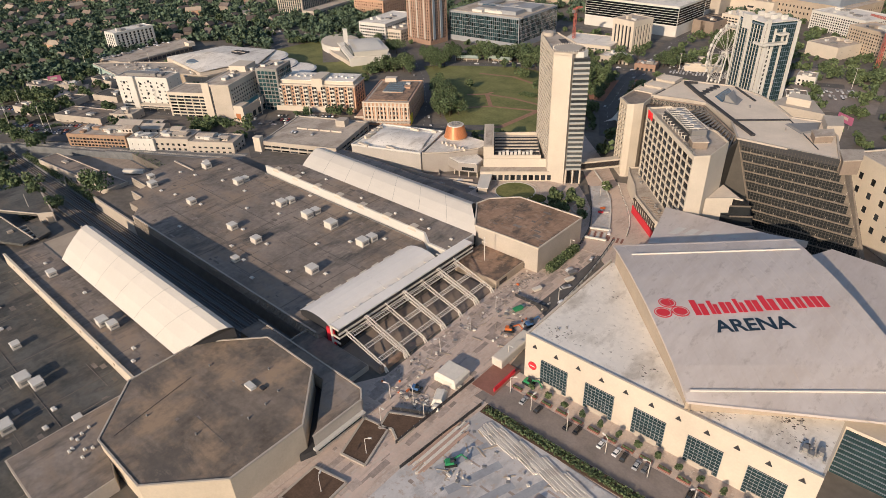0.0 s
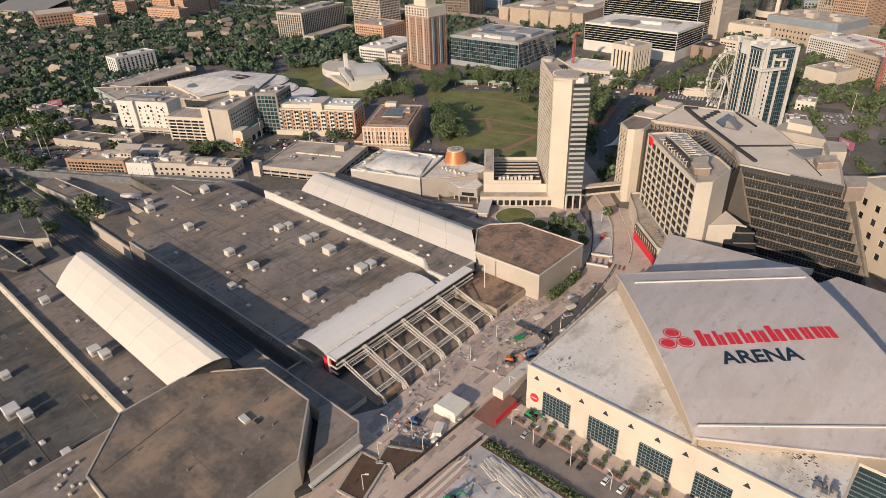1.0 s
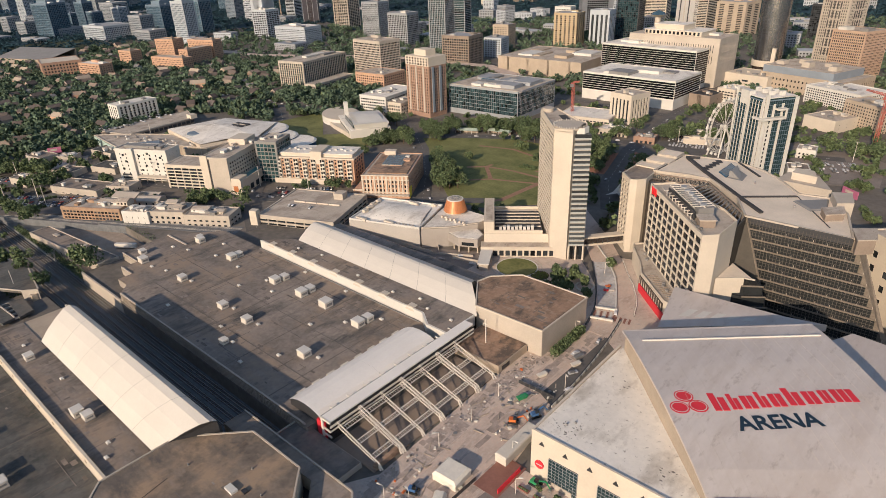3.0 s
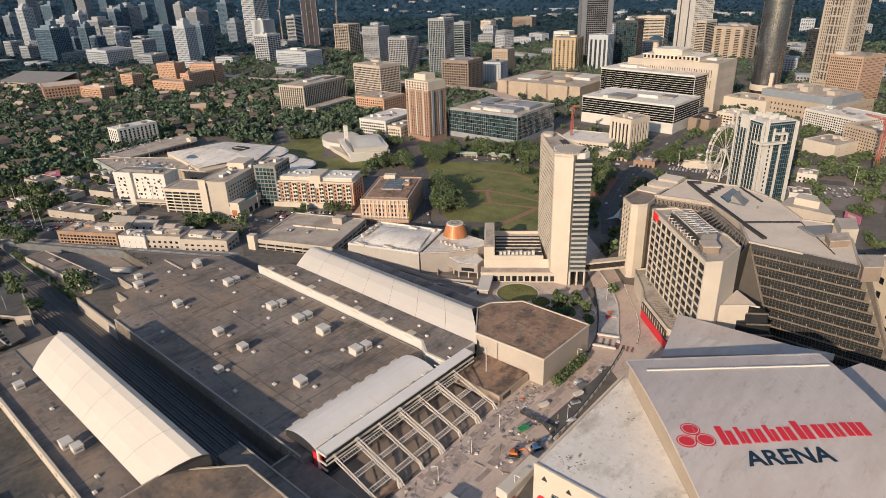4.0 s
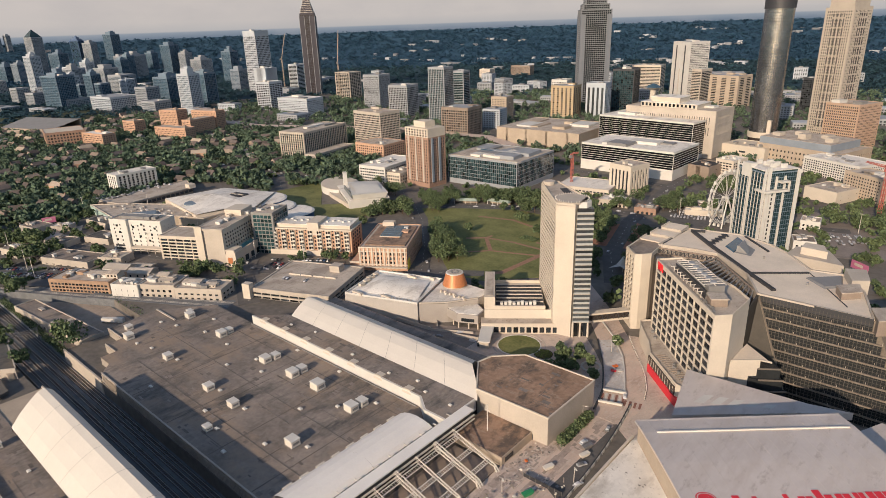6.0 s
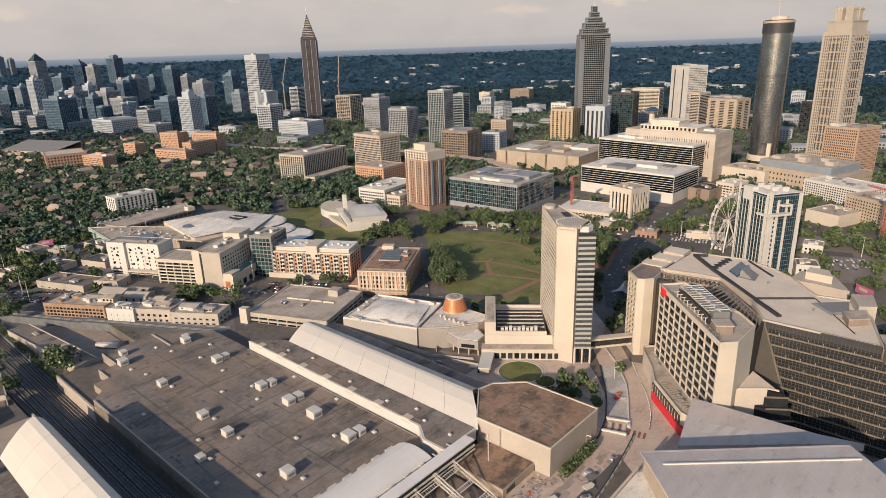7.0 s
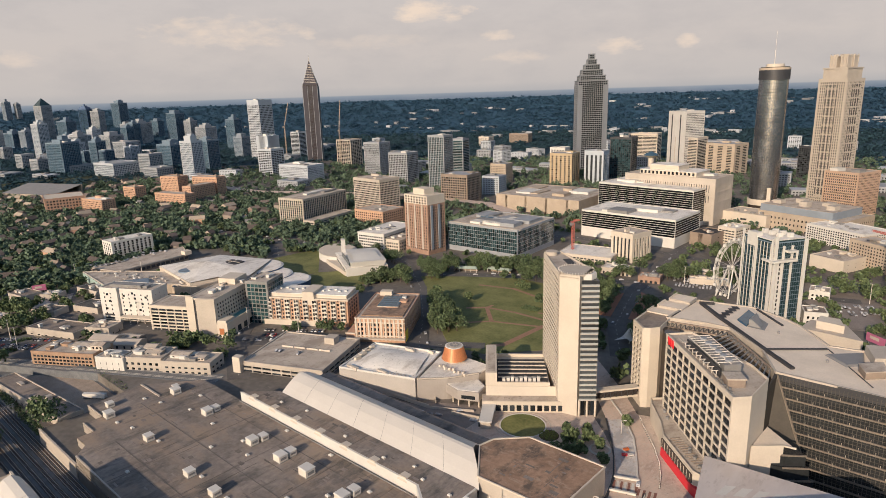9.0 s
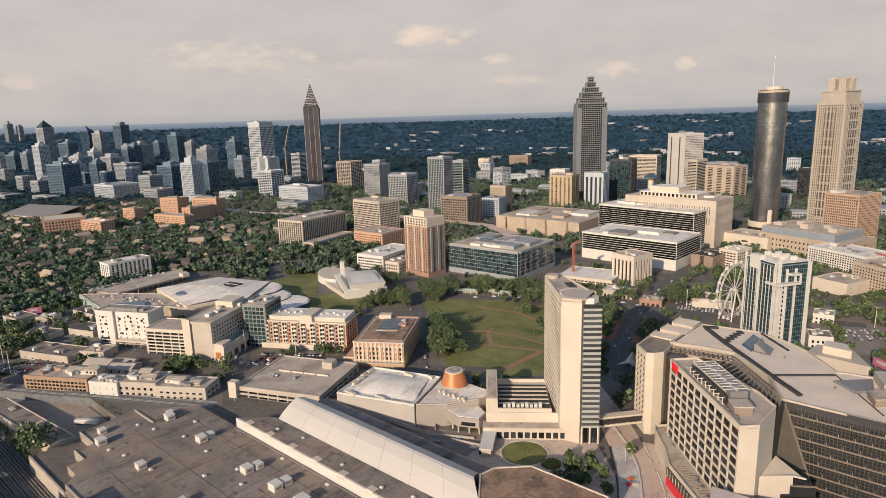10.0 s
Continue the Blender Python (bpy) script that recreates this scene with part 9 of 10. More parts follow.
# vehicles
def car(colour, long=4.6):
    """A parked car: lower body, glazed cabin, roof, four wheels, lights."""
    r = root("car", colour + " car parked on the asphalt", "car", group="parked cars")
    w = 1.85
    g = G().prism([(-long / 2, -w / 2), (long / 2, -w / 2), (long / 2, w / 2), (-long / 2, w / 2)], 0.28, 0.62)
    g.prism([(-long / 2, -w / 2), (long / 2, -w / 2), (long / 2, w / 2), (-long / 2, w / 2)], 0.62, 0.92, [(-long / 2 + 0.12, -w / 2 + 0.08), (long / 2 - 0.25, -w / 2 + 0.08), (long / 2 - 0.25, w / 2 - 0.08), (-long / 2 + 0.12, w / 2 - 0.08)])
    part("body", g, CARMAT[colour], r)
    part("glass", G().prism([(-long * 0.40, -0.82), (long * 0.24, -0.82), (long * 0.24, 0.82), (-long * 0.40, 0.82)], 0.92, 1.4, [(-long * 0.30, -0.66), (long * 0.08, -0.66), (long * 0.08, 0.66), (-long * 0.30, 0.66)]), GLASSO, r)
    part("roof", G().prism([(-long * 0.31, -0.68), (long * 0.09, -0.68), (long * 0.09, 0.68), (-long * 0.31, 0.68)], 1.4, 1.47, [(-long * 0.28, -0.6), (long * 0.06, -0.6), (long * 0.06, 0.6), (-long * 0.28, 0.6)]), CARMAT[colour], r)
    wheel = None
    for sx in (-0.3, 0.31):
        for sy in (-0.86, 0.86):
            wheel = wheel or G().tube(0, 0, -0.11, 0.11, 0.33, n=10).mesh("wheel", TYRE)
            o = new("wheel", wheel)
            o.parent = r
            o.matrix_basis = pose(sx * long, sy, 0.33, 90, 0, 0)
    return r


cars = {c: car(c) for c in CARMAT}
used = set()
PARKED, FARCARS = [0], []


def park(x, y, rot, z=0.15, c=None):
    PARKED[0] += 1
    if PARKED[0] > 118:
        FARCARS.append((x, y, z, rot))
        return
    c = c or rnd.choice(("white", "silver", "black", "grey", "white", "red", "blue", "black", "grey"))
    m = pose(x, y, z, 0, 0, rot)
    if c not in used:
        used.add(c)
        cars[c].matrix_world = m
    else:
        copy_thing(cars[c], m)


for x, c in ((-97, "silver"), (-90, "black"), (-77, "black"), (-73, "black"), (-63, "white"), (-57, "white"), (-54, "black"), (-49, "silver"), (-46, "grey"), (-30, "black"), (-27, "grey"), (-14, "white")):
    park(x, 149.5 + rnd.uniform(-0.6, 0.4), 90 + rnd.uniform(-3, 3), 0.24, c)
def lot(x0, y0, rot, nx_, ny_, dx=3.0, dy=6.0, fill=0.75, z=0.15):
    m = pose(x0, y0, z, 0, 0, rot)
    for i in range(nx_):
        for j in range(ny_):
            if rnd.random() < fill:
                p = m @ Vector((i * dx, j * dy + (j // 2) * 5, 0))
                park(p.x, p.y, rot + 90 + rnd.choice((0, 180)), z)
sheet("pavement_7", [(-456, 284), (-400, 326), (-378, 302), (-434, 268)], 0.1, ASPHALT, "asphalt car park beside the brick apartments", "pavement")
lot(-444, 278, 33, 17, 3, fill=0.85)
sheet("pavement_8", [(-640, 122), (-578, 172), (-536, 160), (-600, 108)], -0.2, ASPHALT, "asphalt car park beside the tracks", "pavement")
lot(-614, 124, 36, 22, 3, fill=0.8, z=-0.2)
sheet("pavement_9", [(-700, 150), (-640, 190), (-620, 172), (-680, 130)], 0.1, ASPHALT, "asphalt car park among sheds", "pavement")
lot(-684, 146, 34, 18, 3, fill=0.7)
sheet("pavement_10", [(-250, 590), (-205, 570), (-190, 640), (-245, 660)], 0.1, ASPHALT, "downtown car park below the wheel", "pavement")
lot(-240, 596, 15, 12, 4, fill=0.8)
lot(-108, 596, 24, 12, 4, fill=0.7)
lot(-754, 276, 97, 28, 3, fill=0.5, z=6.95)
lot(-398, 262, 23, 10, 1, fill=0.3, z=7.1)
for (x0, y0), (x1, y1), n in (((-452, 258), (-520, 326), 8), ((-470, 258), (-380, 318), 8), ((-236, 470), (-284, 700), 14), ((-420, 514), (-250, 598), 12), ((-900, 472), (-640, 502), 14), ((-1250, 694), (-950, 772), 16), ((-330, 347), (-470, 480), 10)):
    for i in range(n):
        f = (i + rnd.uniform(0.1, 0.9)) / n
        a = math.atan2(y1 - y0, x1 - x0)
        o = rnd.choice((-3, 3))
        park(x0 + (x1 - x0) * f - math.sin(a) * o, y0 + (y1 - y0) * f + math.cos(a) * o, math.degrees(a), 6.1 if x0 < -1200 else 0.16)
for x, y, r_ in ((-128, 256, 100), (-132, 240, 80), (-125, 226, 60), (-120, 214, 75), (-150, 306, 130), (-134, 286, 110)):
    park(x, y, r_, 0.1)

for x, y, r_ in ((-252, 276, 30), (-257, 273.5, 30), (-263, 272, 25), (-245, 288, 60), (-232, 284, 20), (-281, 270, 15)):
    park(x, y, r_, 0.12)

# tall light poles of the lots
for x, y in ((-626, 134), (-600, 152), (-575, 150), (-668, 158), (-690, 176), (-640, 250), (-560, 236), (-470, 286), (-420, 300), (-232, 604), (-206, 632), (-90, 640), (-700, 300), (-745, 250)):
    lp_ = root("light_pole", "tall pale light pole of a car park", "light pole", pose(x, y, 0), "light poles of the lots")
    part("pole", G().tube(0, 0, 0, 18, 0.28, 0.16, 6), WSTEEL, lp_)
    part("lamp_head", G().box(-1.6, 1.6, -0.3, 0.3, 17.6, 18.1), GREYM, lp_)

# the furthest cars together
g_ = G()
for x, y, z, rot in FARCARS:
    m = pose(x, y, z, 0, 0, rot)
    g_.prism([(-2.3, -0.9), (2.3, -0.9), (2.3, 0.9), (-2.3, 0.9)], 0.25, 0.9)
    b_ = len(g_.v)
    g_.prism([(-1.8, -0.8), (1.2, -0.8), (1.2, 0.8), (-1.8, 0.8)], 0.9, 1.45, [(-1.4, -0.65), (0.5, -0.65), (0.5, 0.65), (-1.4, 0.65)])
    for i in range(b_ - 8, len(g_.v)):
        g_.v[i] = tuple(m @ Vector(g_.v[i]))
tagged(new("distant_cars", g_.mesh("distant_cars", mat("mixed_car_paint", (0.3, 0.3, 0.31), 0.3, per="island", spread=0.95, bump=0))), "rows of distant parked cars", "cars", kind="stuff")

# ---------------------------------------------------------------- construction plaza
tent = root("site_tent", "large cream tarpaulin tent on the building site", "tent", pose(-127.5, 141.5, 0.1, 0, 0, 4))
part("cover", G().prism([(-5.6, -5.2), (5.6, -5.2), (5.6, 5.2), (-5.6, 5.2)], 3.0, 4.2, [(-4.6, -4.2), (4.4, -4.4), (4.6, 4.2), (-4.4, 4.4)]), TARP, tent)
part("side", G().box(-5.4, 5.4, -5, 5, 0, 3.0), TARP, tent)
t2 = root("site_tarpaulin", "crumpled white tarpaulin over a stack", "tarpaulin", pose(-124, 129.5, 0.1, 0, 0, 30))
part("cover", G().prism([(-2.6, -4.2), (2.6, -4.0), (2.9, 4.2), (-2.2, 4.6)], 0, 2.2, [(-1.6, -3.0), (1.4, -2.6), (1.9, 3.0), (-1.2, 3.2)]).prism([(-2.2, -7.5), (1.2, -7.2), (1.4, -4.2), (-2, -4.2)], 0, 1.5, [(-1.4, -6.4), (0.6, -6.2), (0.7, -4.6), (-1.2, -4.6)]), TARP, t2)
cn = root("site_office", "long cream portable site office", "cabin", pose(-117.2, 170, 0.1))
part("body", G().box(-2.6, 2.6, -11.5, 11.5, 0.4, 4.0), CONTAINER, cn)
part("roof", G().prism([(-2.8, -11.8), (2.8, -11.8), (2.8, 11.8), (-2.8, 11.8)], 4.0, 4.5, [(-2.4, -11.2), (2.4, -11.2), (2.4, 11.2), (-2.4, 11.2)]), CONTAINER, cn)
part("skirt", G().box(-2.4, 2.4, -11.3, 11.3, 0, 0.4), DSTEEL, cn)
fw = root("red_hoarding", "red site hoarding panel beside the crossing", "hoarding")
part("panel", G().bar((-109.3, 146, 1.4), (-108.6, 160, 1.4), 0.12).box(-109.3, -108.9, 146, 160, 0.3, 2.6), RED, fw)
fence = root("site_fence", "dark mesh fence along the building site", "fence")
for (x0, y0), (x1, y1) in (((-121, 102), (-119.5, 146)), ((-134, 113), (-121, 120)), ((-140.5, 204), (-122, 204)), ((-112, 95), (-108.5, 137))):
    n = max(2, int(math.hypot(x1 - x0, y1 - y0) / 3))
    part("mesh_panel", G().prism([(x0, y0), (x1, y1), (x1 + 0.08, y1 + 0.02), (x0 + 0.08, y0 + 0.02)], 0.3, 2.2), DSTEEL, fence)
    for i in range(n + 1):
        x, y = x0 + (x1 - x0) * i / n, y0 + (y1 - y0) * i / n
        part("post", G().box(x - 0.08, x + 0.08, y - 0.08, y + 0.08, 0.1, 2.4), GREYM, fence)
wallr = root("curved_rail", "curved street barrier of white blocks", "barrier")
prev = None
for i in range(46):
    f = i / 45
    p = Vector((-119.6 - 8.6 * f ** 1.9, 199 + 82 * f, 0.6))
    if prev is not None:
        q = prev.lerp(p, 0.92)
        part("barrier_block", G().prism([(prev.x - 0.35, prev.y), (prev.x + 0.35, prev.y), (q.x + 0.35, q.y), (q.x - 0.35, q.y)], 0.1, 1.3, [(prev.x - 0.15, prev.y), (prev.x + 0.15, prev.y), (q.x + 0.15, q.y), (q.x - 0.15, q.y)]), WHITE if i % 3 else GREYM, wallr)
    prev = p
part("plinth", G().loft([[(-120.6 - 8.6 * f ** 1.9 + o, 199 + 82 * f, z) for f in np.linspace(0, 1, 16)] for o, z in ((0, 0), (0, 0.7), (0.5, 0.7), (0.5, 0))]), DSTEEL, wallr)


def leafy(name, label, category, x0, x1, y0, y1, z0, z1, n, seed):
    """A clipped or wild hedge of many small leaf facets."""
    rs = np.random.RandomState(seed)
    p = np.stack([rs.uniform(x0, x1, n), rs.uniform(y0, y1, n), z0 + (z1 - z0) * rs.uniform(0, 1, n) ** 0.7], 1)
    v, f = quads(p, rs.uniform(0.25, 0.5, n), seed)
    return tagged(new(name, np_mesh(name, v, f, LEAF)), label, category, kind="stuff")


leafy("wall_hedge", "tall green hedge along the pavilion wall", "hedge", -141, -137, 231, 259, 0.1, 4.5, 2200, 31)
leafy("track_scrub", "wild scrub along the cutting", "shrubs", -560, -424, 119.5, 124, -6, -3, 2400, 32)
leafy("bank_scrub", "wild scrub on the railway bank", "shrubs", -640, -430, 80, 93, -8, -3.5, 4200, 33)
leafy("yard_scrub", "rough weeds beside the upper tracks", "shrubs", -560, -420, 172, 178, -4, 0.5, 1500, 34)
leafy("park_shrubs", "low shrub bed in the park lawn", "shrubs", -318, -302, 456, 466, 0.2, 1.6, 700, 35)
leafy("plaza_shrubs", "green shrubs along the plaza edge", "shrubs", -186, -168, 286, 294, 0.2, 1.3, 420, 36)
yw = root("yard_wall", "low stepped concrete walls of the service yard", "wall")
for (x0, y0), (x1, y1), h in (((-292, 276), (-262, 279), 2.4), ((-272, 296), (-262, 285), 2.0), ((-262, 279), (-238, 292), 1.6), ((-247, 282), (-224, 289), 2.2), ((-300, 266), (-247, 270), 1.4)):
    L = math.hypot(x1 - x0, y1 - y0)
    part("wall", G().box(0, L, -0.25, 0.25, 0.05, h, Matrix.Translation((x0, y0, 0)) @ Matrix.Rotation(math.atan2(y1 - y0, x1 - x0), 4, "Z")), CREAM2, yw)
gan = root("signal_gantry", "steel lattice signal gantry across the tracks", "gantry")
for y in (96, 119):
    part("leg", G().bar((-470, y, -8), (-470, y, 1), 0.35), GREYM, gan)
g_ = G()
for z in (0, 1.6):
    g_.bar((-470, 95, z), (-470, 120, z), 0.18)
for k in range(12):
    g_.bar((-470, 95 + k * 2.05, 0 if k % 2 else 1.6), (-470, 97.05 + k * 2.05, 1.6 if k % 2 else 0), 0.12)
part("beam", g_, GREYM, gan)
yd = root("goods_trailer", "long white goods trailer in the yard", "trailer", pose(-452, 160, -6, 0, 0, 35))
part("body", G().box(-8, 8, -1.3, 1.3, 1.1, 4.0), WHITE, yd)
part("chassis", G().box(-7.6, 7.6, -1, 1, 0.5, 1.1), DSTEEL, yd)

def machine(x, y, rot, material, label, boom=True):
    r = root("construction_machine", label, "construction machine", pose(x, y, 0.35, 0, 0, rot))
    part("track", G().box(-2.2, 2.2, -1.6, -1.0, 0, 0.9), TYRE, r)
    part("track", G().box(-2.2, 2.2, 1.0, 1.6, 0, 0.9), TYRE, r)
    part("body", G().prism([(-2.0, -1.2), (1.2, -1.2), (1.2, 1.2), (-2.0, 1.2)], 0.9, 2.0, [(-1.8, -1.1), (1.0, -1.1), (1.0, 1.1), (-1.8, 1.1)]), material, r)
    part("cab", G().prism([(-0.2, -1.0), (1.4, -1.0), (1.4, 0.2), (-0.2, 0.2)], 2.0, 3.2, [(0, -0.9), (1.2, -0.9), (1.2, 0.1), (0, 0.1)]), GLASSO, r)
    if boom:
        part("boom", G().bar((0.8, 0.6, 1.8), (4.2, 0.6, 3.6), 0.22).bar((4.2, 0.6, 3.6), (6.0, 0.6, 1.0), 0.18), material, r)
        part("bucket", G().box(5.4, 6.6, 0, 1.2, 0.2, 1.1), GREYM, r)
    return r


machine(-99.5, 108, 50, GREENP, "green tracked machine on the slab")
machine(-66, 112, -30, ORANGEP, "orange lift machine on the slab")
machine(-127, 181, 30, ORANGEP, "orange digger in the torn street")
machine(-122, 190, 60, BLUEP, "blue truck-mounted pump in the street")
machine(-134, 127, 20, BLUEP, "blue generator trailer on the site", False)
machine(-101, 158.6, 0, GREENP, "green lift beside the arena wall")
for x, y, c in ((-129, 238, GREYM), (-127, 232, TARP), (-135, 215, TARP), (-133, 196, GREENP)):
    s_ = root("site_skip", "open site skip beside the street", "skip", pose(x, y, 0.1, 0, 0, 70))
    part("bin", G().prism([(-2, -0.9), (2, -0.9), (2, 0.9), (-2, 0.9)], 0.2, 1.6, [(-2.6, -1.1), (2.6, -1.1), (2.6, 1.1), (-2.6, 1.1)]), c, s_)
    part("foot", G().box(-1.6, 1.6, -0.8, 0.8, 0, 0.2), GREYM, s_)
# bundles of white pipes along the slab's edge
for k in range(9):
    st_ = root("pipe_stack", "stack of long white pipes on the slab", "pipes", pose(-97 + k * 4.9, 128.5 - k * 0.35 + (k % 2), 0.4, 0, 0, -14 + 4 * math.sin(k)), "pipe stacks")
    pm = G().box(-4.4, 4.4, -0.26, 0.26, -0.2, 0.26).mesh("pipe", WSTEEL)
    for i in range(9):
        o = new("pipe", pm)
        o.parent = st_
        o.matrix_basis = pose(rnd.uniform(-0.5, 0.5), (i - 4) * 0.75, 0.2 + 0.12 * (i % 2), 0, 0, rnd.uniform(-3, 3))
for k in range(5):
    st_ = root("formwork_stack", "long weathered formwork boards beside the street", "boards", pose(-109.5 + k * 1.3, 112, 0.4, 0, 0, 88))
    pm = G().box(-12, 12, -0.3, 0.3, 0, 0.5).mesh("board", TARP if k % 2 else PINK)
    for i in range(2):
        o = new("board", pm)
        o.parent = st_
        o.matrix_basis = pose(rnd.uniform(-3, 3), i * 0.62, 0.02 * i, 0, 0, rnd.uniform(-1, 1))
hg = root("clipped_hedge", "clipped green hedge beside the drive", "hedge", kind="stuff")
p = np.stack([np.random.RandomState(3).uniform(-106, -20, 2600), np.random.RandomState(4).uniform(134.6, 138.4, 2600), np.random.RandomState(5).uniform(0.3, 1.5, 2600)], 1)
v, f = quads(p, np.full(2600, 0.35), 9)
hgm = part("leaves", np_mesh("leaves", v, f, LEAF), LEAF, hg, kind="stuff")
part("bed", G().box(-107, -18, 134, 139, 0, 0.5), SOIL, hg)
# loose building material on the site
for nm, lb_, m_, n_, sd in (("site_pallet", "scattered cream pallets and sacks", TARP, 60, 1), ("site_barrel", "scattered orange barrels and boxes", ORANGEP, 9, 2), ("site_crate", "scattered dark crates", GREYM, 44, 3), ("site_plank", "scattered timber planks", TAN, 70, 4)):
    rs_ = random.Random(sd)
    g_ = G()
    for i in range(n_):
        x, y = rs_.choice(((rs_.uniform(-149, -139), rs_.uniform(116, 250)), (rs_.uniform(-140, -121), rs_.uniform(120, 140)), (rs_.uniform(-108, -60), rs_.uniform(96, 130)), (rs_.uniform(-137, -122), rs_.uniform(165, 215))))
        a, b, h = (rs_.uniform(0.15, 0.3), rs_.uniform(1.2, 3), 0.2) if sd == 4 else (rs_.uniform(0.2, 0.8), rs_.uniform(0.2, 0.7), rs_.uniform(0.2, 0.8))
        g_.box(-a, a, -b, b, 0, h, pose(x, y, 0.36 if x > -111 else 0.16, 0, 0, rs_.uniform(0, 180)))
    o_ = tagged(new(nm), lb_, "building material", kind="stuff")
    part("pieces", g_, m_, o_, kind="stuff")
# debris along the torn street
db = tagged(new("site_debris"), "loose rubble and boards of the torn street", "debris", kind="stuff")
g_ = G()
for i in range(420):
    x, y = rnd.choice(((rnd.uniform(-150, -140), rnd.uniform(120, 235)), (rnd.uniform(-137, -122), rnd.uniform(118, 128)), (rnd.uniform(-108, -40), rnd.uniform(98, 128)), (rnd.uniform(-150, -140), rnd.uniform(195, 225))))
    s = rnd.uniform(0.15, 0.7)
    g_.box(-s, s, -s * 0.5, s * 0.5, 0, s * 0.5, pose(x, y, 0.15, 0, 0, rnd.uniform(0, 180)))
part("rubble", g_, mat("rubble", (0.36, 0.31, 0.27), 0.9, per="island", spread=0.6), db, kind="stuff")
BOLL = [Vector((-160, 345.5, 0.2)), Vector((-150.5, 332.5, 0.2)), Vector((-140.3, 319.5, 0.2)), Vector((-133.4, 309, 0.2)), Vector((-128.4, 299, 0.2)), Vector((-124.6, 288, 0.2))]
for i in range(40):
    f = i / 40 * 5
    p = BOLL[int(f)].lerp(BOLL[int(f) + 1], f - int(f))
    c_ = root("lane_bollard", "grey and white lane bollard", "bollard", pose(p.x, p.y, 0.2), "lane bollards")
    part("base", G().box(-0.35, 0.35, -0.35, 0.35, 0, 0.08), DSTEEL, c_)
    part("post", G().tube(0, 0, 0.08, 1.1, 0.2, 0.14, 8), WHITE, c_)

# site gates and barriers across the curve
gate = root("site_gate", "white site gate beams across the torn street", "gate")
for (x0, y0), (x1, y1) in (((-145.5, 284.0), (-134.4, 288.4)), ((-142.5, 273.5), (-131.2, 277.2))):
    part("beam", G().bar((x0, y0, 1.0), (x1, y1, 1.0), 0.55), WHITE, gate)
    for k in range(4):
        f = k / 3
        part("foot", G().box(x0 + (x1 - x0) * f - 0.3, x0 + (x1 - x0) * f + 0.3, y0 + (y1 - y0) * f - 0.5, y0 + (y1 - y0) * f + 0.5, 0.1, 0.7), GREYM, gate)
redm = root("crossing_mark", "faded red and white striped crossing", "road marking")
for k in range(7):
    f = k / 7
    part("stripe", G().box(-0.55, 0.55, -3.6, 3.6, 0, 0.03, pose(-143 + 11.2 * f, 279.0 + 4.2 * f, 0.19 + 0.002 * k, 0, 0, 20)), REDPAVE if k % 2 == 0 else WHITE, redm)
for k in range(8):
    part("stripe", G().box(-0.6, 0.6, -2.6, 2.6, 0, 0.03, pose(-131.5 + 1.2 * k, 280.6 + 0.3 * k, 0.23 + 0.002 * k, 0, 0, 15)), REDPAVE if k % 2 == 0 else PAVE, redm)
MIDB = [Vector((-134.6, 287.0, 0)), Vector((-145.0, 308.0, 0)), Vector((-152.9, 322.1, 0)), Vector((-165.8, 338.5, 0)), Vector((-186, 358, 0))]
kb = root("lane_kerb", "low white concrete kerb wall between the lanes", "kerb")
for a, b in zip(MIDB, MIDB[1:]):
    part("kerb_block", G().bar((a.x, a.y, 0.55), (b.x, b.y, 0.55), 0.35), WHITE, kb)
for a, b in zip([Vector((-141, 266, 0)), Vector((-144.9, 282.6, 0)), Vector((-153.5, 300, 0)), Vector((-160.6, 312, 0))], [Vector((-144.9, 282.6, 0)), Vector((-153.5, 300, 0)), Vector((-160.6, 312, 0)), Vector((-174, 332, 0))]):
    part("plaza_kerb", G().bar((a.x, a.y, 0.5), (b.x, b.y, 0.5), 0.4), DSTEEL, kb, "dark plaza edge wall")
ringb = root("ring_bench", "white ring bench round a plaza tree", "bench", pose(-161.8, 301.5, 0.2))
part("seat", G().loft([[(r * math.cos(2 * math.pi * i / 32), r * math.sin(2 * math.pi * i / 32), z) for i in range(32)] for r, z in ((5.6, 0), (5.6, 0.6), (4.7, 0.6), (4.7, 0))], True), WHITE, ringb)
for x, y, rot, m_ in ((-151, 309, 60, ORANGEP), (-147, 306, 50, WHITE), (-149.5, 304, 20, RED)):
    b_ = root("site_barrow", "small site barrow and material on the lane", "building material", pose(x, y, 0.3, 0, 0, rot))
    part("tray", G().prism([(-1.2, -0.7), (1.2, -0.7), (1.2, 0.7), (-1.2, 0.7)], 0.4, 1.2, [(-1.5, -0.9), (1.5, -0.9), (1.5, 0.9), (-1.5, 0.9)]), m_, b_)
    part("foot", G().box(-0.8, 0.8, -0.5, 0.5, 0, 0.4), GREYM, b_)
for x, y, rot, w, lb_ in ((-722.5, 209, 70, 12, "weathered pink billboard above the car park"), (-73, 535, -38, 15, "pink billboard behind the offices")):
    bb = root("billboard", lb_, "billboard", pose(x, y, 0, 0, 0, rot))
    part("panel", G().box(-w / 2, w / 2, -0.3, 0.3, 4, 10), mat("pink_panel", (0.42, 0.13, 0.22), 0.6, vary=0.1) if w == 12 else bpy.data.materials["pink_panel"], bb)
    part("pale_bar", G().box(-w * 0.3, w * 0.2, -0.36, -0.3, 6.5, 8.6), CREAM2, bb)
    for sx in (-0.35, 0.35):
        part("post", G().box(sx * w - 0.3, sx * w + 0.3, -0.2, 0.2, 0, 4), GREYM, bb)

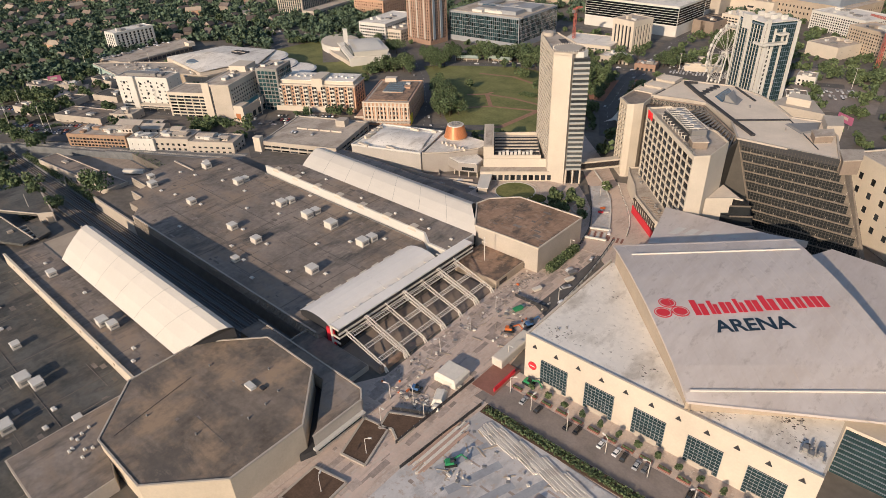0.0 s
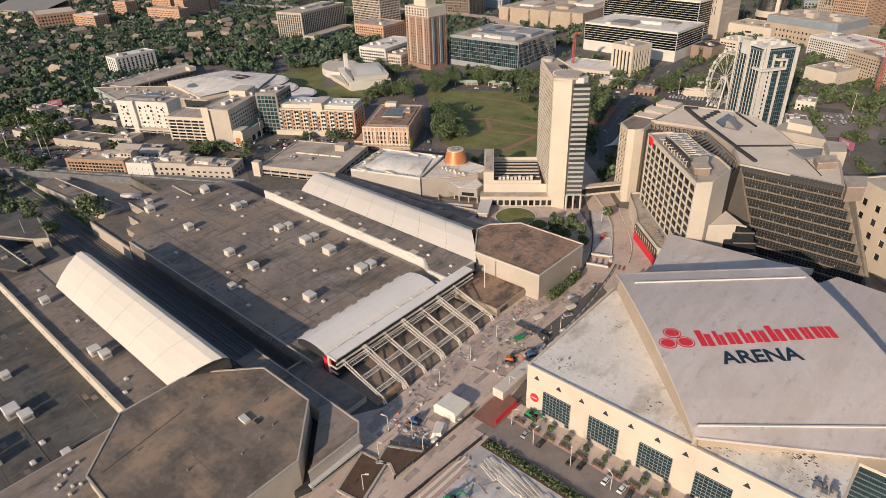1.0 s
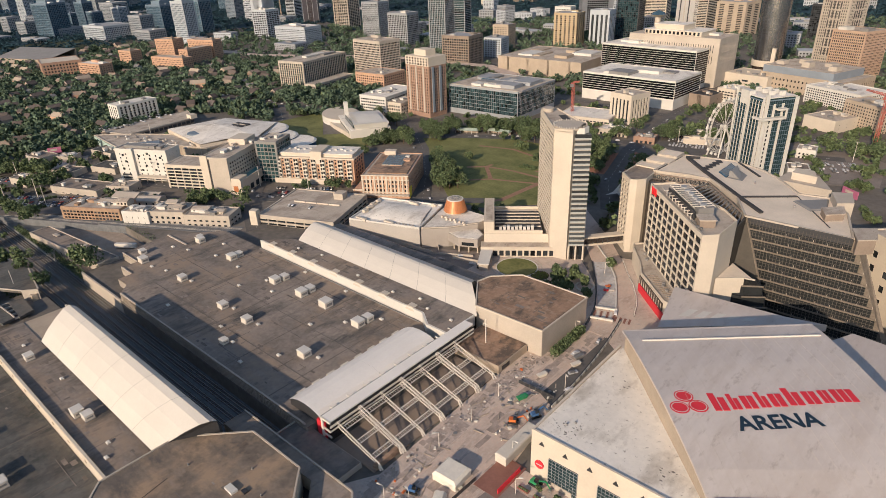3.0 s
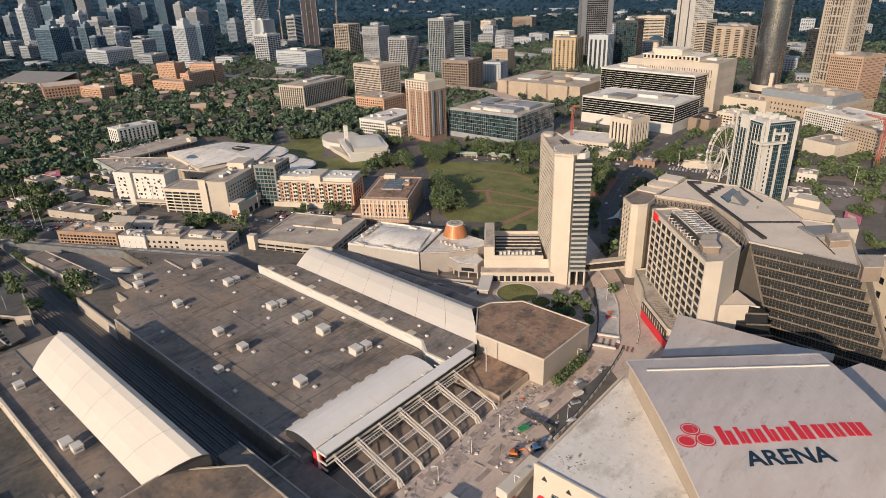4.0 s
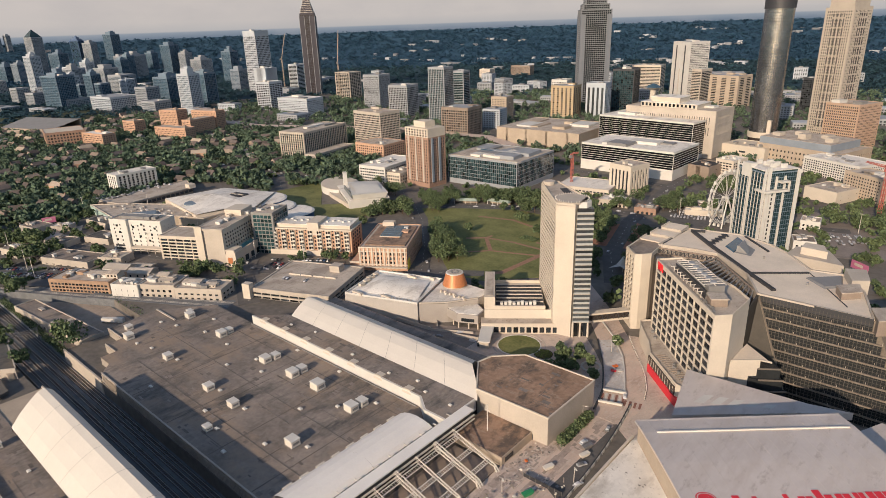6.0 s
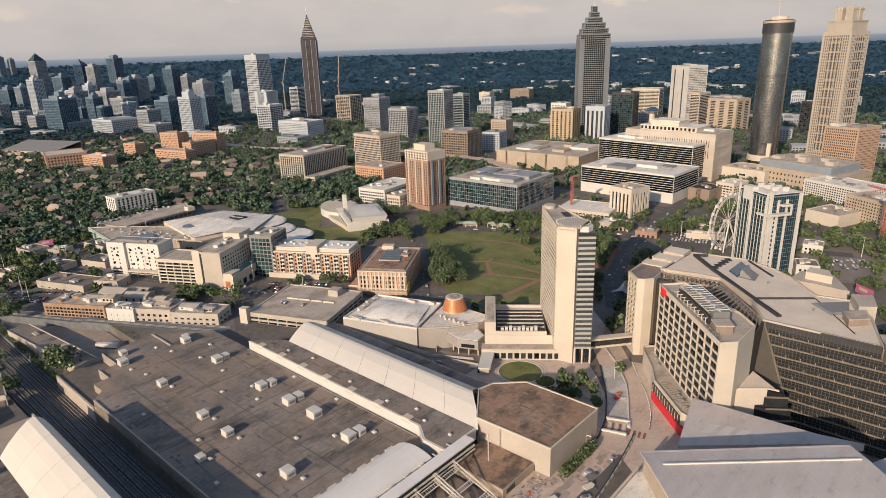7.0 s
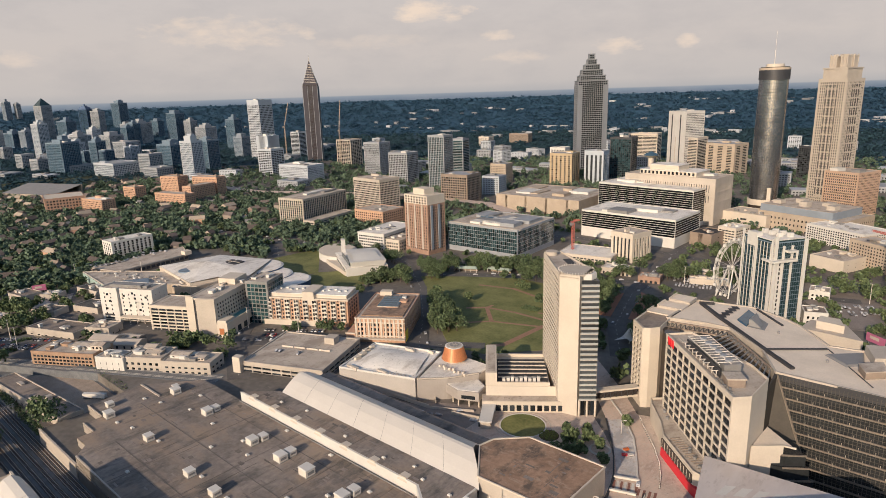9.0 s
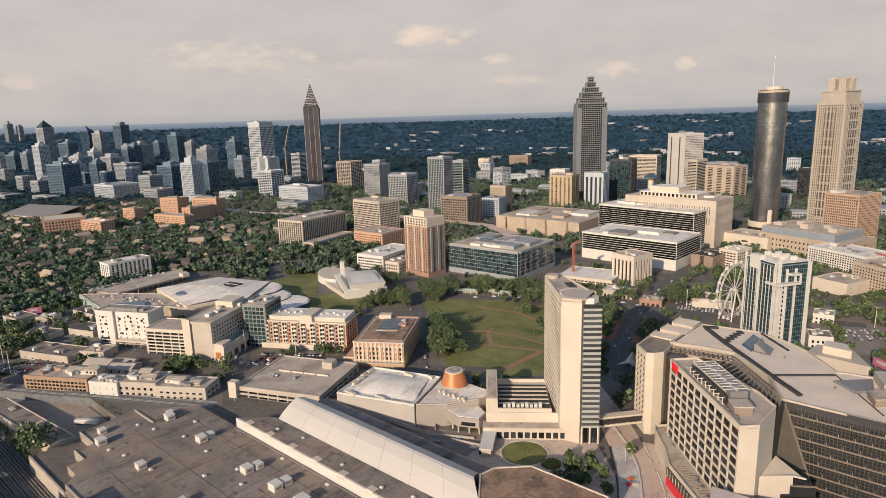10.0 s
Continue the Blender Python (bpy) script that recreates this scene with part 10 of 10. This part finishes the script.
# ---------------------------------------------------------------- distant haze and sky behind everything
CLOUDS = ((42.2, 761, 3.9, 90, 0.8), (59.4, 634, 7.0, 120, 0.5), (52.7, 631, 1.0, 50, 0.6), (36.4, 585, 2.0, 42, 0.6), (35.1, 429, 3.0, 56, 0.35), (26.0, 479, 2.6, 64, 0.6), (20.9, 492, 1.0, 56, 0.6), (74.0, 469, 1.7, 64, 0.4), (47.0, 560, 5.0, 60, 0.25))


def backdrop():
    g = G()
    n, R_ = 40, 4920.0
    zs = [60, 120, 150, 180, 230, 330, 500, 800, 1300, 2000]
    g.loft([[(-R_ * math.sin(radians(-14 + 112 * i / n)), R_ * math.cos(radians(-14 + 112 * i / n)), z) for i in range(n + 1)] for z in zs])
    m = bpy.data.materials.new("sky_backdrop")
    m.use_nodes = True
    nt = m.node_tree
    nt.nodes.clear()
    ln = nt.links.new
    out, em = nt.nodes.new("ShaderNodeOutputMaterial"), nt.nodes.new("ShaderNodeEmission")
    geo, sep = nt.nodes.new("ShaderNodeNewGeometry"), nt.nodes.new("ShaderNodeSeparateXYZ")
    ln(geo.outputs["Position"], sep.inputs[0])
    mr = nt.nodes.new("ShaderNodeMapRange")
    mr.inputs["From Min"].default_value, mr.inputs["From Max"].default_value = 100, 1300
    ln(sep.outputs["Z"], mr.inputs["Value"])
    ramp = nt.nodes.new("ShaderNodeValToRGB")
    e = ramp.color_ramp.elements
    # Lowest stops paint the blue haze of distant land below the sky.
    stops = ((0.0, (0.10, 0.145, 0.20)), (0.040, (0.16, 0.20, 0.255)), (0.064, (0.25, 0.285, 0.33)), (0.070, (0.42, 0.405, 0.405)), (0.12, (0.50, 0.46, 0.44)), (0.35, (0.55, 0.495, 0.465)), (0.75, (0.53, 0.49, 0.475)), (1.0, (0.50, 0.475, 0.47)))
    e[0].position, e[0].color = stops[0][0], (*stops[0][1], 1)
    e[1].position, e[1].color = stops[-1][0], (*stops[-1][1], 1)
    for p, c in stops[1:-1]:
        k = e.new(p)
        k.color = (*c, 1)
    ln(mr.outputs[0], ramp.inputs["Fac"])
    def calc(op, a, b=None, c=None):
        nd = nt.nodes.new("ShaderNodeMath")
        nd.operation = op
        for k, q in enumerate((a, b, c)):
            if q is None:
                continue
            if isinstance(q, (int, float)):
                nd.inputs[k].default_value = q
            else:
                ln(q, nd.inputs[k])
        return nd.outputs[0]

    mp = nt.nodes.new("ShaderNodeMapping")
    mp.inputs["Scale"].default_value = (1, 1, 2.6)
    ln(geo.outputs["Position"], mp.inputs["Vector"])
    def cloud_noise(scale):
        nz = nt.nodes.new("ShaderNodeTexNoise")
        nz.inputs["Scale"].default_value, nz.inputs["Detail"].default_value, nz.inputs["Roughness"].default_value = scale, 8, 0.6
        ln(mp.outputs[0], nz.inputs["Vector"])
        return nz.outputs["Fac"]
    rag, soft = cloud_noise(0.006), cloud_noise(0.0016)
    az = calc("MULTIPLY", calc("ARCTAN2", calc("MULTIPLY", sep.outputs["X"], -1.0), sep.outputs["Y"]), 57.2958)
    total = None
    for a0, z0, w, h, k in CLOUDS:
        da, dz = calc("DIVIDE", calc("SUBTRACT", az, a0), w), calc("DIVIDE", calc("SUBTRACT", sep.outputs["Z"], z0), h)
        d2 = calc("ADD", calc("MULTIPLY", da, da), calc("MULTIPLY", dz, dz))
        body = calc("SUBTRACT", calc("ADD", -0.95, calc("MULTIPLY", rag, 3.6)), d2)
        cl = nt.nodes.new("ShaderNodeMapRange")
        cl.inputs["From Min"].default_value, cl.inputs["From Max"].default_value = 0.0, 1.25
        cl.inputs["To Max"].default_value = min(1.0, k * 1.25)
        ln(body, cl.inputs["Value"])
        total = cl.outputs[0] if total is None else calc("MAXIMUM", total, cl.outputs[0])
    veil = nt.nodes.new("ShaderNodeMapRange")
    veil.inputs["From Min"].default_value, veil.inputs["From Max"].default_value = 0.45, 0.75
    veil.inputs["To Max"].default_value = 0.45
    ln(soft, veil.inputs["Value"])
    shade = nt.nodes.new("ShaderNodeMix")
    shade.data_type = "RGBA"
    shade.inputs["B"].default_value = (0.40, 0.38, 0.385, 1)
    ln(veil.outputs[0], shade.inputs["Factor"])
    ln(ramp.outputs["Color"], shade.inputs["A"])
    mx = nt.nodes.new("ShaderNodeMix")
    mx.data_type = "RGBA"
    mx.inputs["B"].default_value = (0.76, 0.62, 0.51, 1)
    ln(total, mx.inputs["Factor"])
    ln(shade.outputs["Result"], mx.inputs["A"])
    ln(mx.outputs["Result"], em.inputs["Color"])
    ln(em.outputs[0], out.inputs["Surface"])
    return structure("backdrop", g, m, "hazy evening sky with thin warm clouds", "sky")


backdrop()
